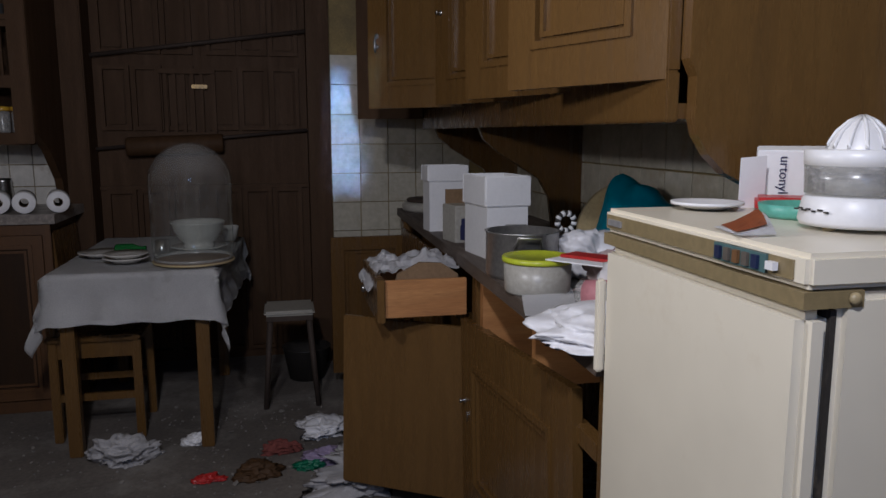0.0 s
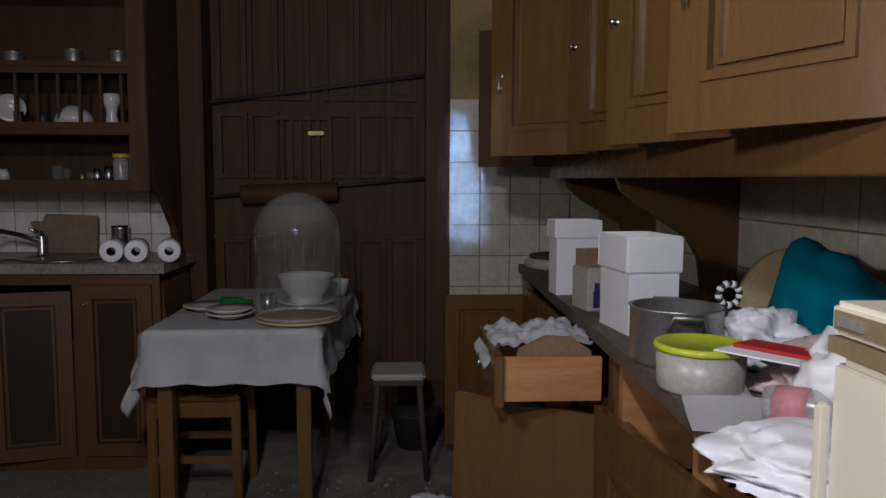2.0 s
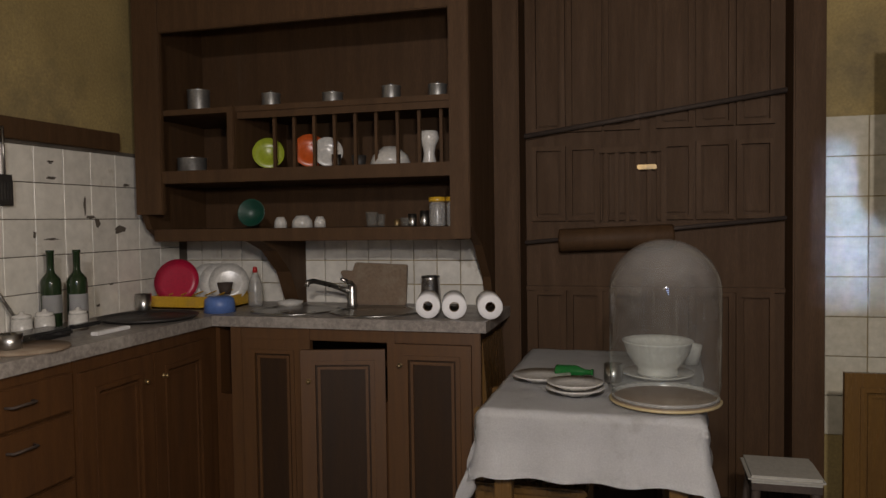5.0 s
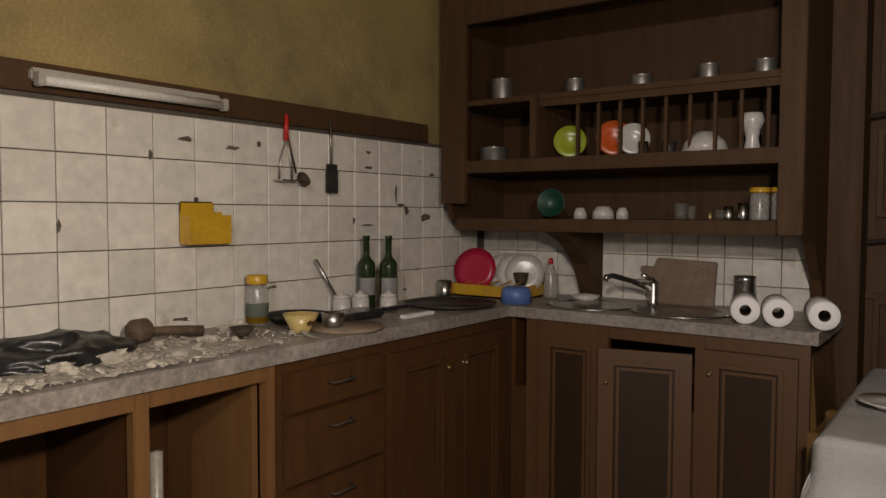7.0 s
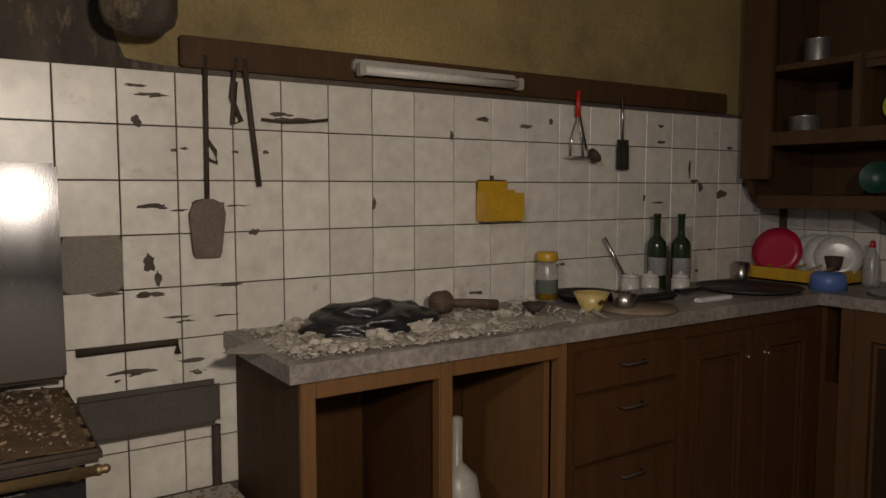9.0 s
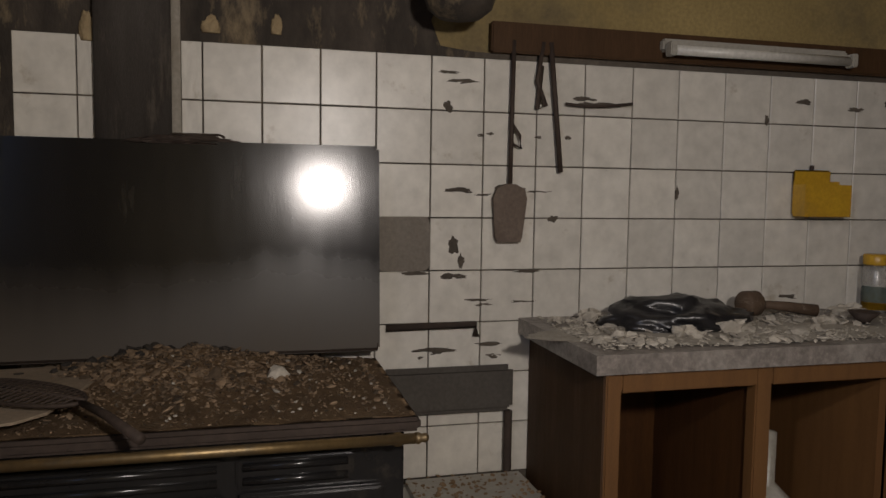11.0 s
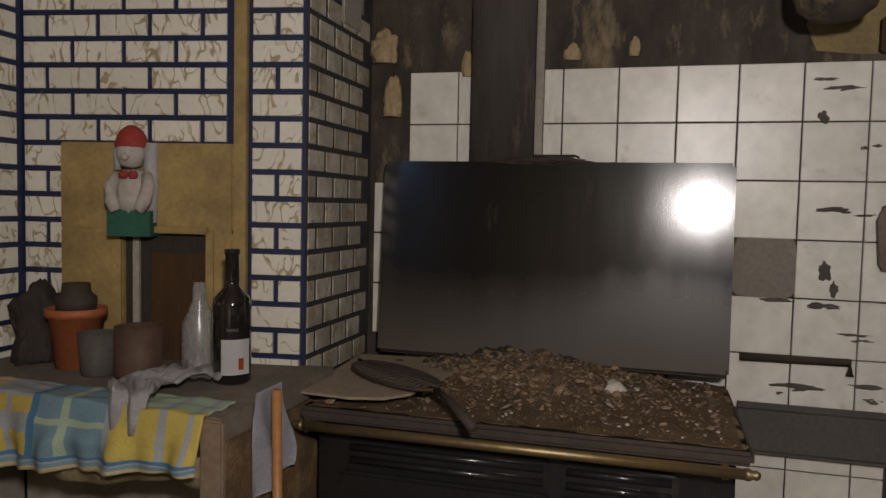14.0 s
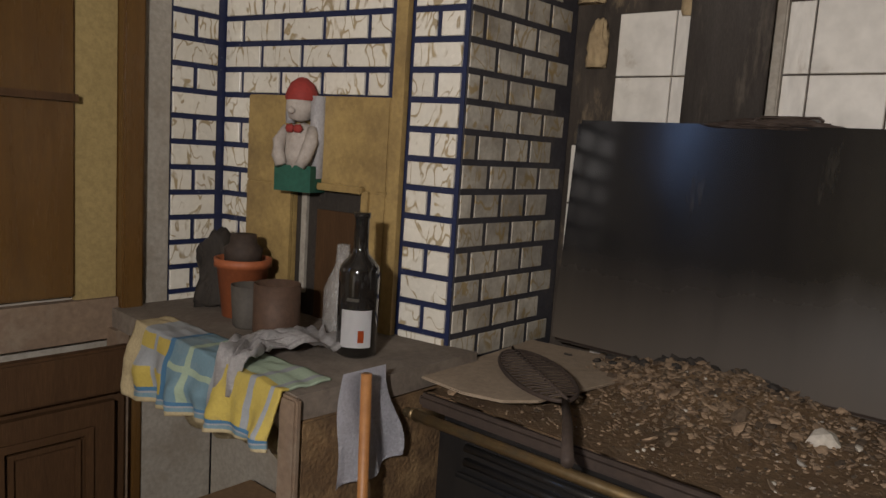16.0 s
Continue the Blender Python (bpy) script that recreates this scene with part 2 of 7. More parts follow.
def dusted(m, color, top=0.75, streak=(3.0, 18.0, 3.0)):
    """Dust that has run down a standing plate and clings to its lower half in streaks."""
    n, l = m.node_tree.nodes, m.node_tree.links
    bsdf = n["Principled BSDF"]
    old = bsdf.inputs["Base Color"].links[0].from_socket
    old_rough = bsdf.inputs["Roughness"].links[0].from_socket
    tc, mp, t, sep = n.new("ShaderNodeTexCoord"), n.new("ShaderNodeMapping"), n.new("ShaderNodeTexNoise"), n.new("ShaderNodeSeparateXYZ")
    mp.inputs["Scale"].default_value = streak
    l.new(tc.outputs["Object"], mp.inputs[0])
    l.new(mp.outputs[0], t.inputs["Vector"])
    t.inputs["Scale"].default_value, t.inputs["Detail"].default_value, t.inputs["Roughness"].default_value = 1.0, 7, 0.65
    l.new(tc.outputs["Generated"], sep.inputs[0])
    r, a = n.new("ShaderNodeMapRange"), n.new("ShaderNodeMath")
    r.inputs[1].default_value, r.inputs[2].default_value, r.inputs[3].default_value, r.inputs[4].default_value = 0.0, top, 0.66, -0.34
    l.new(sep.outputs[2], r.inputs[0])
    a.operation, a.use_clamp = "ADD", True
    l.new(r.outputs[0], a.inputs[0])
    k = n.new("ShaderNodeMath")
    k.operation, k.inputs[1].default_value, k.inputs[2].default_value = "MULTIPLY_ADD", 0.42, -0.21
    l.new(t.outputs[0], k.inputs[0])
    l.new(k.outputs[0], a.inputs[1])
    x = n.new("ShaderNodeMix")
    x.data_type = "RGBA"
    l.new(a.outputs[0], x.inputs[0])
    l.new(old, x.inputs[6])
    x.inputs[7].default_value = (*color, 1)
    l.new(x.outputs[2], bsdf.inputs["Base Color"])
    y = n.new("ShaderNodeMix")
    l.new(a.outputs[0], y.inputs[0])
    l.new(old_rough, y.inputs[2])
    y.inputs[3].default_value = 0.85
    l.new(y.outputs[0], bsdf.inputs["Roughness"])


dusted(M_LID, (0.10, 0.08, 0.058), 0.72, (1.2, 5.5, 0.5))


def veins(m, color, scale=26.0, width=0.034):
    """Thin wandering veins laid over a material's colour."""
    n, l = m.node_tree.nodes, m.node_tree.links
    bsdf = n["Principled BSDF"]
    old = bsdf.inputs["Base Color"].links[0].from_socket
    tc, oi, add = n.new("ShaderNodeTexCoord"), n.new("ShaderNodeObjectInfo"), n.new("ShaderNodeVectorMath")
    sc = n.new("ShaderNodeMath")
    sc.operation, sc.inputs[1].default_value = "MULTIPLY", 40
    l.new(oi.outputs["Random"], sc.inputs[0])
    l.new(tc.outputs["Object"], add.inputs[0])
    l.new(sc.outputs[0], add.inputs[1])
    t = n.new("ShaderNodeTexNoise")
    t.inputs["Scale"].default_value, t.inputs["Detail"].default_value, t.inputs["Distortion"].default_value = scale, 1.5, 0.8
    st = n.new("ShaderNodeMapping")
    st.inputs["Scale"].default_value = (1, 1, 0.55)
    l.new(add.outputs[0], st.inputs[0])
    l.new(st.outputs[0], t.inputs["Vector"])
    d, ab, lt = n.new("ShaderNodeMath"), n.new("ShaderNodeMath"), n.new("ShaderNodeMapRange")
    d.operation, d.inputs[1].default_value = "SUBTRACT", 0.5
    ab.operation = "ABSOLUTE"
    l.new(t.outputs[0], d.inputs[0])
    l.new(d.outputs[0], ab.inputs[0])
    lt.inputs[1].default_value, lt.inputs[2].default_value, lt.inputs[3].default_value, lt.inputs[4].default_value = width * 0.4, width, 0.75, 0.0
    l.new(ab.outputs[0], lt.inputs[0])
    mx = n.new("ShaderNodeMix")
    mx.data_type = "RGBA"
    # the veins fade in and out and change from dark brown to gold
    w, wr, wm, tint = n.new("ShaderNodeTexNoise"), n.new("ShaderNodeMapRange"), n.new("ShaderNodeMath"), n.new("ShaderNodeMix")
    w.inputs["Scale"].default_value = 21
    l.new(add.outputs[0], w.inputs["Vector"])
    wr.inputs[1].default_value, wr.inputs[2].default_value = 0.40, 0.52
    l.new(w.outputs[0], wr.inputs[0])
    wm.operation = "MULTIPLY"
    l.new(wr.outputs[0], wm.inputs[0])
    l.new(lt.outputs[0], wm.inputs[1])
    l.new(wm.outputs[0], mx.inputs[0])
    l.new(old, mx.inputs[6])
    tint.data_type = "RGBA"
    tint.inputs[6].default_value, tint.inputs[7].default_value = (*color, 1), (0.40, 0.27, 0.06, 1)
    l.new(w.outputs[1], tint.inputs[0])
    l.new(tint.outputs[2], mx.inputs[7])
    l.new(mx.outputs[2], bsdf.inputs["Base Color"])


veins(M_BRICK, (0.10, 0.075, 0.04))
veins(M_BRICK_SOOT_SHADE, (0.10, 0.075, 0.04))


def mottle(m, lo, hi):
    """Every loose piece a little lighter or darker than the next."""
    n, l = m.node_tree.nodes, m.node_tree.links
    bsdf = n["Principled BSDF"]
    old = bsdf.inputs["Base Color"].links[0].from_socket
    g, r, h = n.new("ShaderNodeNewGeometry"), n.new("ShaderNodeMapRange"), n.new("ShaderNodeHueSaturation")
    r.inputs[3].default_value, r.inputs[4].default_value = lo, hi
    l.new(g.outputs["Random Per Island"], r.inputs[0])
    l.new(r.outputs[0], h.inputs["Value"])
    l.new(old, h.inputs["Color"])
    l.new(h.outputs[0], bsdf.inputs["Base Color"])
    return m


M_YELLOWWOOD = shade("yellowed_cream_paint", (0.50, 0.36, 0.13), (0.40, 0.28, 0.10), 0.5, scale=4, bump=0.2, dirt=(0.12, 0.078, 0.035), dirt_amount=1.15, dirt_scale=6)

M_YELLOW = shade("mustard_plastic", (0.60, 0.36, 0.02), (0.52, 0.3, 0.02), 0.35, bump=0.04, dirt=(0.3, 0.2, 0.06), dirt_amount=0.2)
M_LIME = shade("lime_plastic", (0.50, 0.55, 0.02), (0.45, 0.5, 0.02), 0.35, bump=0.03)
M_IRON = shade("blackened_iron", (0.035, 0.031, 0.028), (0.02, 0.018, 0.016), 0.55, bump=0.15, dirt=(0.1, 0.08, 0.06), dirt_amount=0.15)
M_TEAL = shade("teal_plastic_bag", (0.0, 0.29, 0.40), (0.0, 0.23, 0.33), 0.4, scale=5, bump=0.25, fine=20)
M_RED = shade("red_plastic", (0.5, 0.025, 0.02), (0.42, 0.02, 0.018), 0.4, bump=0.03)
M_PINK = shade("raspberry_plastic", (0.45, 0.012, 0.05), (0.38, 0.01, 0.04), 0.35, bump=0.03)
M_BLUEP = shade("blue_plastic", (0.11, 0.19, 0.46), (0.09, 0.16, 0.4), 0.4, bump=0.03)
M_GREEN = shade("green_plastic", (0.01, 0.16, 0.08), (0.01, 0.12, 0.06), 0.35, bump=0.03)
M_LIMEBOWL = shade("lime_bowl", (0.36, 0.42, 0.03), (0.3, 0.36, 0.03), 0.3, bump=0.03)
M_ORANGE = shade("orange_ceramic", (0.6, 0.11, 0.02), (0.5, 0.09, 0.015), 0.3, bump=0.03)
M_TERRA = shade("terracotta_plastic", (0.42, 0.13, 0.045), (0.34, 0.1, 0.035), 0.6, bump=0.08, dirt=(0.25, 0.17, 0.11), dirt_amount=0.3)
M_DARKBOTTLE = shade("dark_bottle_glass", (0.012, 0.011, 0.010), (0.016, 0.014, 0.012), 0.1, bump=0.0, rough_vary=0.03, coat=0.5)
M_GREENBOTTLE = shade("green_bottle_glass", (0.015, 0.028, 0.012), (0.02, 0.035, 0.014), 0.12, bump=0.0, rough_vary=0.03)
M_BLACKBAG = shade("black_bin_bag", (0.016, 0.015, 0.016), (0.022, 0.021, 0.022), 0.32, bump=0.3, fine=30, scale=10)
M_RUBBLE = shade("plaster_rubble", (0.64, 0.59, 0.50), (0.46, 0.42, 0.35), 0.95, scale=20, bump=0.3)
M_FLOORCRUMB = shade("grey_floor_crumbs", (0.26, 0.24, 0.21), (0.15, 0.135, 0.12), 0.95, scale=8, bump=0.3)
M_DEBRIS = shade("brown_rubble", (0.35, 0.235, 0.125), (0.19, 0.122, 0.064), 0.95, scale=12, bump=0.7, fine=120, dirt=(0.3, 0.25, 0.18), dirt_scale=14, dirt_amount=0.2)
M_CARD = shade("brown_cardboard", (0.24, 0.15, 0.075), (0.19, 0.12, 0.06), 0.9, bump=0.05)
M_BOARDWOOD = shade("dusty_board", (0.24, 0.17, 0.11), (0.17, 0.12, 0.08), 0.85, bump=0.2, dirt=(0.32, 0.27, 0.2), dirt_scale=6)
M_CHIPBOARD = shade("rotten_chipboard", (0.20, 0.12, 0.05), (0.10, 0.06, 0.028), 0.9, scale=18, bump=0.9, fine=120, dirt=(0.3, 0.2, 0.09), dirt_scale=12)
M_RAG = shade("grey_towel", (0.48, 0.46, 0.46), (0.38, 0.37, 0.37), 0.95, scale=12, bump=0.5, fine=160)
M_GREYLID = shade("cloudy_grey_plastic", (0.42, 0.40, 0.35), (0.36, 0.34, 0.29), 0.35, bump=0.02)
M_BEIGE = shade("beige_plastic", (0.46, 0.37, 0.2), (0.4, 0.32, 0.17), 0.4, bump=0.03)
M_STICK = shade("orange_wooden_stick", (0.42, 0.2, 0.06), (0.34, 0.15, 0.045), 0.5, bump=0.05)
M_INK = shade("dark_blue_print", (0.02, 0.025, 0.09), (0.02, 0.02, 0.07), 0.6, bump=0)
M_BLUEPRINT = shade("bright_blue_print", (0.01, 0.09, 0.5), (0.01, 0.08, 0.45), 0.5, bump=0)
M_MINT = shade("mint_plastic", (0.14, 0.42, 0.33), (0.12, 0.36, 0.28), 0.4, bump=0.02)
M_PINKLABEL = shade("pink_label", (0.50, 0.22, 0.24), (0.44, 0.18, 0.20), 0.6, bump=0)
M_CREAMBOWL = shade("cream_ceramic", (0.55, 0.42, 0.16), (0.5, 0.38, 0.14), 0.3, bump=0.02)
M_WHITETUBE = shade("white_tube", (0.7, 0.68, 0.62), (0.62, 0.6, 0.54), 0.3, bump=0.02)
M_CLEAR = clear_glass("clear_glass", dust=0.1)
M_DOME = clear_glass("dusty_dome_glass", dust=0.075, edge=0.55, settle=0.2)
M_HAZE = clear_glass("cloudy_plastic", (0.9, 0.9, 0.88), 0.25, dust=0.45)

# ---- building blocks ----


def thing(name, label, category, at=(0, 0, 0), group="", kind=""):
    return tagged(place(new(name), at), label, category, group, kind)


def place(ob, at):
    ob.location = at
    return ob


def base_of(ob):
    v = Vector((0, 0, 0))
    while ob:
        v = v + ob.location
        ob = ob.parent
    return v


def part(name, bm, material, parent=None, label="", smooth=False, bevel=0.0):
    """One mesh object from a bmesh in world places; under a parent it takes over the parent's base."""
    if bevel:
        bmesh.ops.bevel(bm, geom=[e for e in bm.edges if e.calc_face_angle(0) > 0.6], offset=bevel, segments=2, affect="EDGES", clamp_overlap=True)
    bmesh.ops.recalc_face_normals(bm, faces=bm.faces)
    mesh = bpy.data.meshes.new(name)
    if parent:
        bmesh.ops.translate(bm, verts=bm.verts, vec=-base_of(parent))
    bm.to_mesh(mesh)
    bm.free()
    mesh.materials.append(material)
    if smooth:
        mesh.shade_smooth()
    ob = new(name, mesh)
    if parent:
        ob.parent = parent
    if label:
        ob["label"] = label
    return ob


def setting(name, bm, material, label, category, bevel=0.0):
    return tagged(part(name, bm, material, bevel=bevel), label, category, kind="structure")


def solid(name, bm, material, label, category, group="", smooth=False, bevel=0.0, kind=""):
    """A thing of one mesh, its origin at its base."""
    lo = Vector([min(v.co[i] for v in bm.verts) for i in range(3)])
    hi = Vector([max(v.co[i] for v in bm.verts) for i in range(3)])
    at = Vector(((lo.x + hi.x) / 2, (lo.y + hi.y) / 2, lo.z))
    bmesh.ops.translate(bm, verts=bm.verts, vec=-at)
    return tagged(place(part(name, bm, material, smooth=smooth, bevel=bevel), at), label, category, group, kind)


def B(*boxes):
    """A bmesh of boxes (x0, x1, y0, y1, z0, z1)."""
    bm = bmesh.new()
    for b in boxes:
        add_box(bm, *b)
    return bm


def add_box(bm, x0, x1, y0, y1, z0, z1, m=None):
    r = bmesh.ops.create_cube(bm, size=1)
    t = Matrix.Translation(((x0 + x1) / 2, (y0 + y1) / 2, (z0 + z1) / 2)) @ Matrix.Diagonal((abs(x1 - x0), abs(y1 - y0), abs(z1 - z0), 1))
    bmesh.ops.transform(bm, matrix=(m or Matrix()) @ t, verts=r["verts"])
    return bm


def lathe(profile, at=(0, 0, 0), seg=28, bm=None, m=None):
    """A turned shape from (radius, height) pairs."""
    bm = bm or bmesh.new()
    m = m or Matrix.Translation(at)
    rings = []
    for r, z in profile:
        if r < 1e-5:
            rings.append([bm.verts.new(m @ Vector((0, 0, z)))])
        else:
            rings.append([bm.verts.new(m @ Vector((r * math.cos(2 * math.pi * i / seg), r * math.sin(2 * math.pi * i / seg), z))) for i in range(seg)])
    for a, b in zip(rings, rings[1:]):
        for i in range(seg):
            q = [a[i % len(a)], a[(i + 1) % len(a)], b[(i + 1) % len(b)], b[i % len(b)]]
            q = list(dict.fromkeys(q))
            if len(q) > 2:
                bm.faces.new(q)
    return bm


def rod(points, r, seg=10, bm=None):
    """A round bar along points."""
    bm = bm or bmesh.new()
    pts = [Vector(p) for p in points]
    rings = []
    for i, p in enumerate(pts):
        d = (pts[min(i + 1, len(pts) - 1)] - pts[max(i - 1, 0)]).normalized()
        side = d.orthogonal().normalized() if abs(d.z) > 0.95 else d.cross(Vector((0, 0, 1))).normalized()
        up = side.cross(d)
        rad = r[i] if isinstance(r, (list, tuple)) else r
        rings.append([bm.verts.new(p + rad * (math.cos(2 * math.pi * k / seg) * side + math.sin(2 * math.pi * k / seg) * up)) for k in range(seg)])
    for a, b in zip(rings, rings[1:]):
        for k in range(seg):
            bm.faces.new((a[k], a[(k + 1) % seg], b[(k + 1) % seg], b[k]))
    bm.faces.new(rings[0][::-1])
    bm.faces.new(rings[-1])
    return bm


def prism(poly, axis, d0, d1, bm=None):
    """A flat outline pushed along an axis: poly in the other two axes, in order."""
    bm = bm or bmesh.new()

    def vert(p, d):
        q = list(p)
        q.insert("xyz".index(axis), d)
        return bm.verts.new(q)
    a, b = [vert(p, d0) for p in poly], [vert(p, d1) for p in poly]
    n = len(poly)
    for i in range(n):
        bm.faces.new((a[i], a[(i + 1) % n], b[(i + 1) % n], b[i]))
    bm.faces.new(a[::-1])
    bm.faces.new(b)
    return bm


def crumple(bm, amount, scale, seed=0):
    for v in bm.verts:
        v.co += amount * noise.noise_vector(v.co * scale + Vector((seed * 7.1, seed * 3.3, seed)))
    return bm


def lump(at, size, amount=0.25, scale=9.0, seed=0, sub=4, flat=True):
    """A crumpled lump of cloth, plastic or paper that lies flat at its base."""
    bm = bmesh.new()
    bmesh.ops.create_icosphere(bm, subdivisions=sub, radius=1)
    for v in bm.verts:
        n1 = noise.noise_vector(v.co * 1.7 + Vector((seed, seed * 2.3, 0)))
        n2 = noise.noise_vector(v.co * 4.3 + Vector((seed * 1.7, 0, seed)))
        n3 = noise.noise_vector(v.co * 9.1 + Vector((0, seed * 0.7, seed * 1.9)))
        v.co = v.co * (1 + amount * (0.8 * n1.x + 0.5 * (0.3 - abs(n2.y) * 1.3) + 0.22 * (0.25 - abs(n3.z)))) + amount * 0.5 * n1
        if flat and v.co.z < -0.45:
            v.co.z = -0.45
        v.co = Vector((v.co.x * size[0], v.co.y * size[1], (v.co.z + (0.45 if flat else 0)) * size[2])) + Vector(at)
    return bm


def bag_lump(at, size, seed=0, amount=0.35, sub=5):
    """A slack bag or cloth thrown down: broad folds with sharp ridges, flat at its base."""
    bm = bmesh.new()
    bmesh.ops.create_icosphere(bm, subdivisions=sub, radius=1)
    o = Vector((seed * 1.37, seed * 0.71, seed * 2.11))
    for v in bm.verts:
        c = v.co.copy()
        low = noise.noise_vector(c * 0.9 + o)
        warp = c + 0.6 * low
        crease = abs(noise.noise(warp * 1.7 + o * 2)) * 1.6 - 0.4
        small = abs(noise.noise(warp * 4.2 + o * 3)) - 0.2
        fine = abs(noise.noise(warp * 8.5 + o)) - 0.2
        c = c * (1 - amount * (1.1 * crease + 0.55 * small + 0.28 * fine)) + amount * 0.9 * low
        c.z = max(c.z, -0.4) + 0.4
        v.co = Vector((c.x * size[0], c.y * size[1], c.z * size[2])) + Vector(at)
    return bm


def sheet(nx, ny, f):
    """A surface of nx by ny squares from f(u, v)."""
    bm = bmesh.new()
    g = [[bm.verts.new(f(i / nx, j / ny)) for j in range(ny + 1)] for i in range(nx + 1)]
    for i in range(nx):
        for j in range(ny):
            bm.faces.new((g[i][j], g[i + 1][j], g[i + 1][j + 1], g[i][j + 1]))
    return bm


def thicken(bm, d):
    bmesh.ops.solidify(bm, geom=bm.faces[:], thickness=d)
    return bm


def ring(x0, x1, z0, z1, rail, y0, y1, m=None):
    """A rectangular frame of one piece, its plane across y."""
    bm = bmesh.new()
    m = m or Matrix()
    r = rail
    loops = [[bm.verts.new(m @ Vector((x, y, z))) for x, z in pts] for y in (y0, y1) for pts in (((x0, z0), (x1, z0), (x1, z1), (x0, z1)), ((x0 + r, z0 + r), (x1 - r, z0 + r), (x1 - r, z1 - r), (x0 + r, z1 - r)))]
    for a, b in ((0, 1), (2, 3), (0, 2), (1, 3)):
        for i in range(4):
            j = (i + 1) % 4
            bm.faces.new((loops[a][i], loops[a][j], loops[b][j], loops[b][i]))
    return bm


def panel_door(name, parent, w, h, t, m, material, field=None, rail=0.07, knob=None, knob_mat=None):
    """A framed cabinet door in its own plane (x across, z up, front towards -y), set by the matrix m in world places."""
    bm = ring(0, w, 0, h, rail, 0, t, m)
    door = part(name, bm, material, parent, bevel=0.003)
    bm = bmesh.new()
    add_box(bm, rail, w - rail, t * 0.45, t * 0.8, rail, h - rail, m)
    part("panel", bm, field or material, door)
    mould = ring(rail - 0.004, w - rail + 0.004, rail - 0.004, h - rail + 0.004, 0.016, -0.006, t * 0.45, m)
    part("moulding", mould, material, door, bevel=0.006)
    if min(w, h) - 2 * rail > 0.12:
        part("inner_moulding", ring(rail + 0.02, w - rail - 0.02, rail + 0.02, h - rail - 0.02, 0.011, 0.001, t * 0.45, m), material, door, bevel=0.005)
    if knob:
        k = lathe([(0, 0), (0.010, 0), (0.009, 0.002), (0.004, 0.003), (0.004, 0.009), (0.0075, 0.013), (0.007, 0.018), (0, 0.02)], seg=14, m=m @ pose(knob[0], 0, knob[1], 90))
        part("knob", k, knob_mat or M_STEEL, door, "small metal knob", smooth=True)
    return door

# ---- the room ----
CEIL, FZ = 2.95, 0.05   # heights of ceiling and floor
setting("floor", B((-2.9, 1.3, 0.1, 5.3, FZ - 0.15, FZ)), M_FLOOR, "dusty grey concrete floor strewn with rubble", "floor")
setting("ceiling", B((-2.9, 1.3, 0.1, 5.3, CEIL, CEIL + 0.1)), M_GREYWALL, "plain grey plaster ceiling", "ceiling")
setting("wall_west", B((-2.85, -2.70, 0.1, 5.1, 0, CEIL)), M_OCHRE, "ochre plaster wall above white tiling", "wall")
setting("wall_west_soot", prism([(0.36, 0), (2.2, 0), (2.2, 1.63), (2.11, 1.64), (2.085, 1.70), (2.12, 1.78), (2.07, 1.9), (2.15, 2.05), (2.2, 2.3), (2.16, CEIL), (0.36, CEIL)], "x", -2.70, -2.694), M_SOOTWALL, "soot-blackened plaster above the range", "wall")
setting("wall_grout", B((-2.70, -2.694, 2.2, 4.895, 0.0, 1.63)), M_GROUT, "dark grout bed behind the white tiles", "wall")
setting("wall_north", B((-2.70, -1.178, 4.90, 5.05, 0, CEIL), (0.146, 1.17, 4.90, 5.05, 0, CEIL), (-1.178, 0.146, 4.90, 5.05, 2.62, CEIL), (-1.3, 0.3, 5.1, 5.2, 0, CEIL)),
        M_OCHRE, "stained ochre plaster wall round a door", "wall")
setting("wall_east", B((1.02, 1.17, 0.1, 4.90, 0, CEIL)), M_OCHRE, "ochre plaster wall behind the cabinets", "wall")
setting("wall_south", B((-2.70, -0.5, 0.2, 0.36, 0, CEIL), (0.2, 1.02, 0.2, 0.36, 0, CEIL), (-0.5, 0.2, 0.2, 0.36, 0, 1.2), (-0.5, 0.2, 0.2, 0.36, 2.3, CEIL)),
        M_GREYWALL, "grey plaster wall with a window opening", "wall")

# ---- double door in the north wall ----
door_frame = setting("door_frame", B((-1.178, -1.045, 4.86, 5.10, 0, 2.62), (0.03, 0.146, 4.86, 5.10, 0, 2.62), (-1.045, 0.03, 4.86, 5.10, 2.5, 2.62)),
                     M_DARKWOOD, "dark brown painted wooden door frame", "door frame", bevel=0.006)


def house_door(name, x0, x1):
    bm = B((x0, x1, 5.045, 5.07, 0.01, 2.5))
    ob = setting(name, bm, M_DARKWOOD, "dark brown panelled door, closed and barred", "door")
    w = x1 - x0
    for i in range(3):
        a = x0 + 0.05 + i * (w - 0.06) / 3
        b = a + (w - 0.06) / 3 - 0.05
        for z0, z1 in ((0.12, 0.98), (1.33, 1.62), (1.72, 2.42)):
            fr = ring(a - 0.02, b + 0.02, z0 - 0.02, z1 + 0.02, 0.02, 5.02, 5.045)
            part("moulding", fr, M_DARKWOOD, ob, bevel=0.004)
            part("panel", B((a + 0.01, b - 0.01, 5.032, 5.045, z0 + 0.01, z1 - 0.01)), M_DARKWOOD, ob, bevel=0.004)
    part("rail", B((x0, x1, 5.025, 5.045, 1.0, 1.02)), M_DARKWOOD, ob)
    return ob


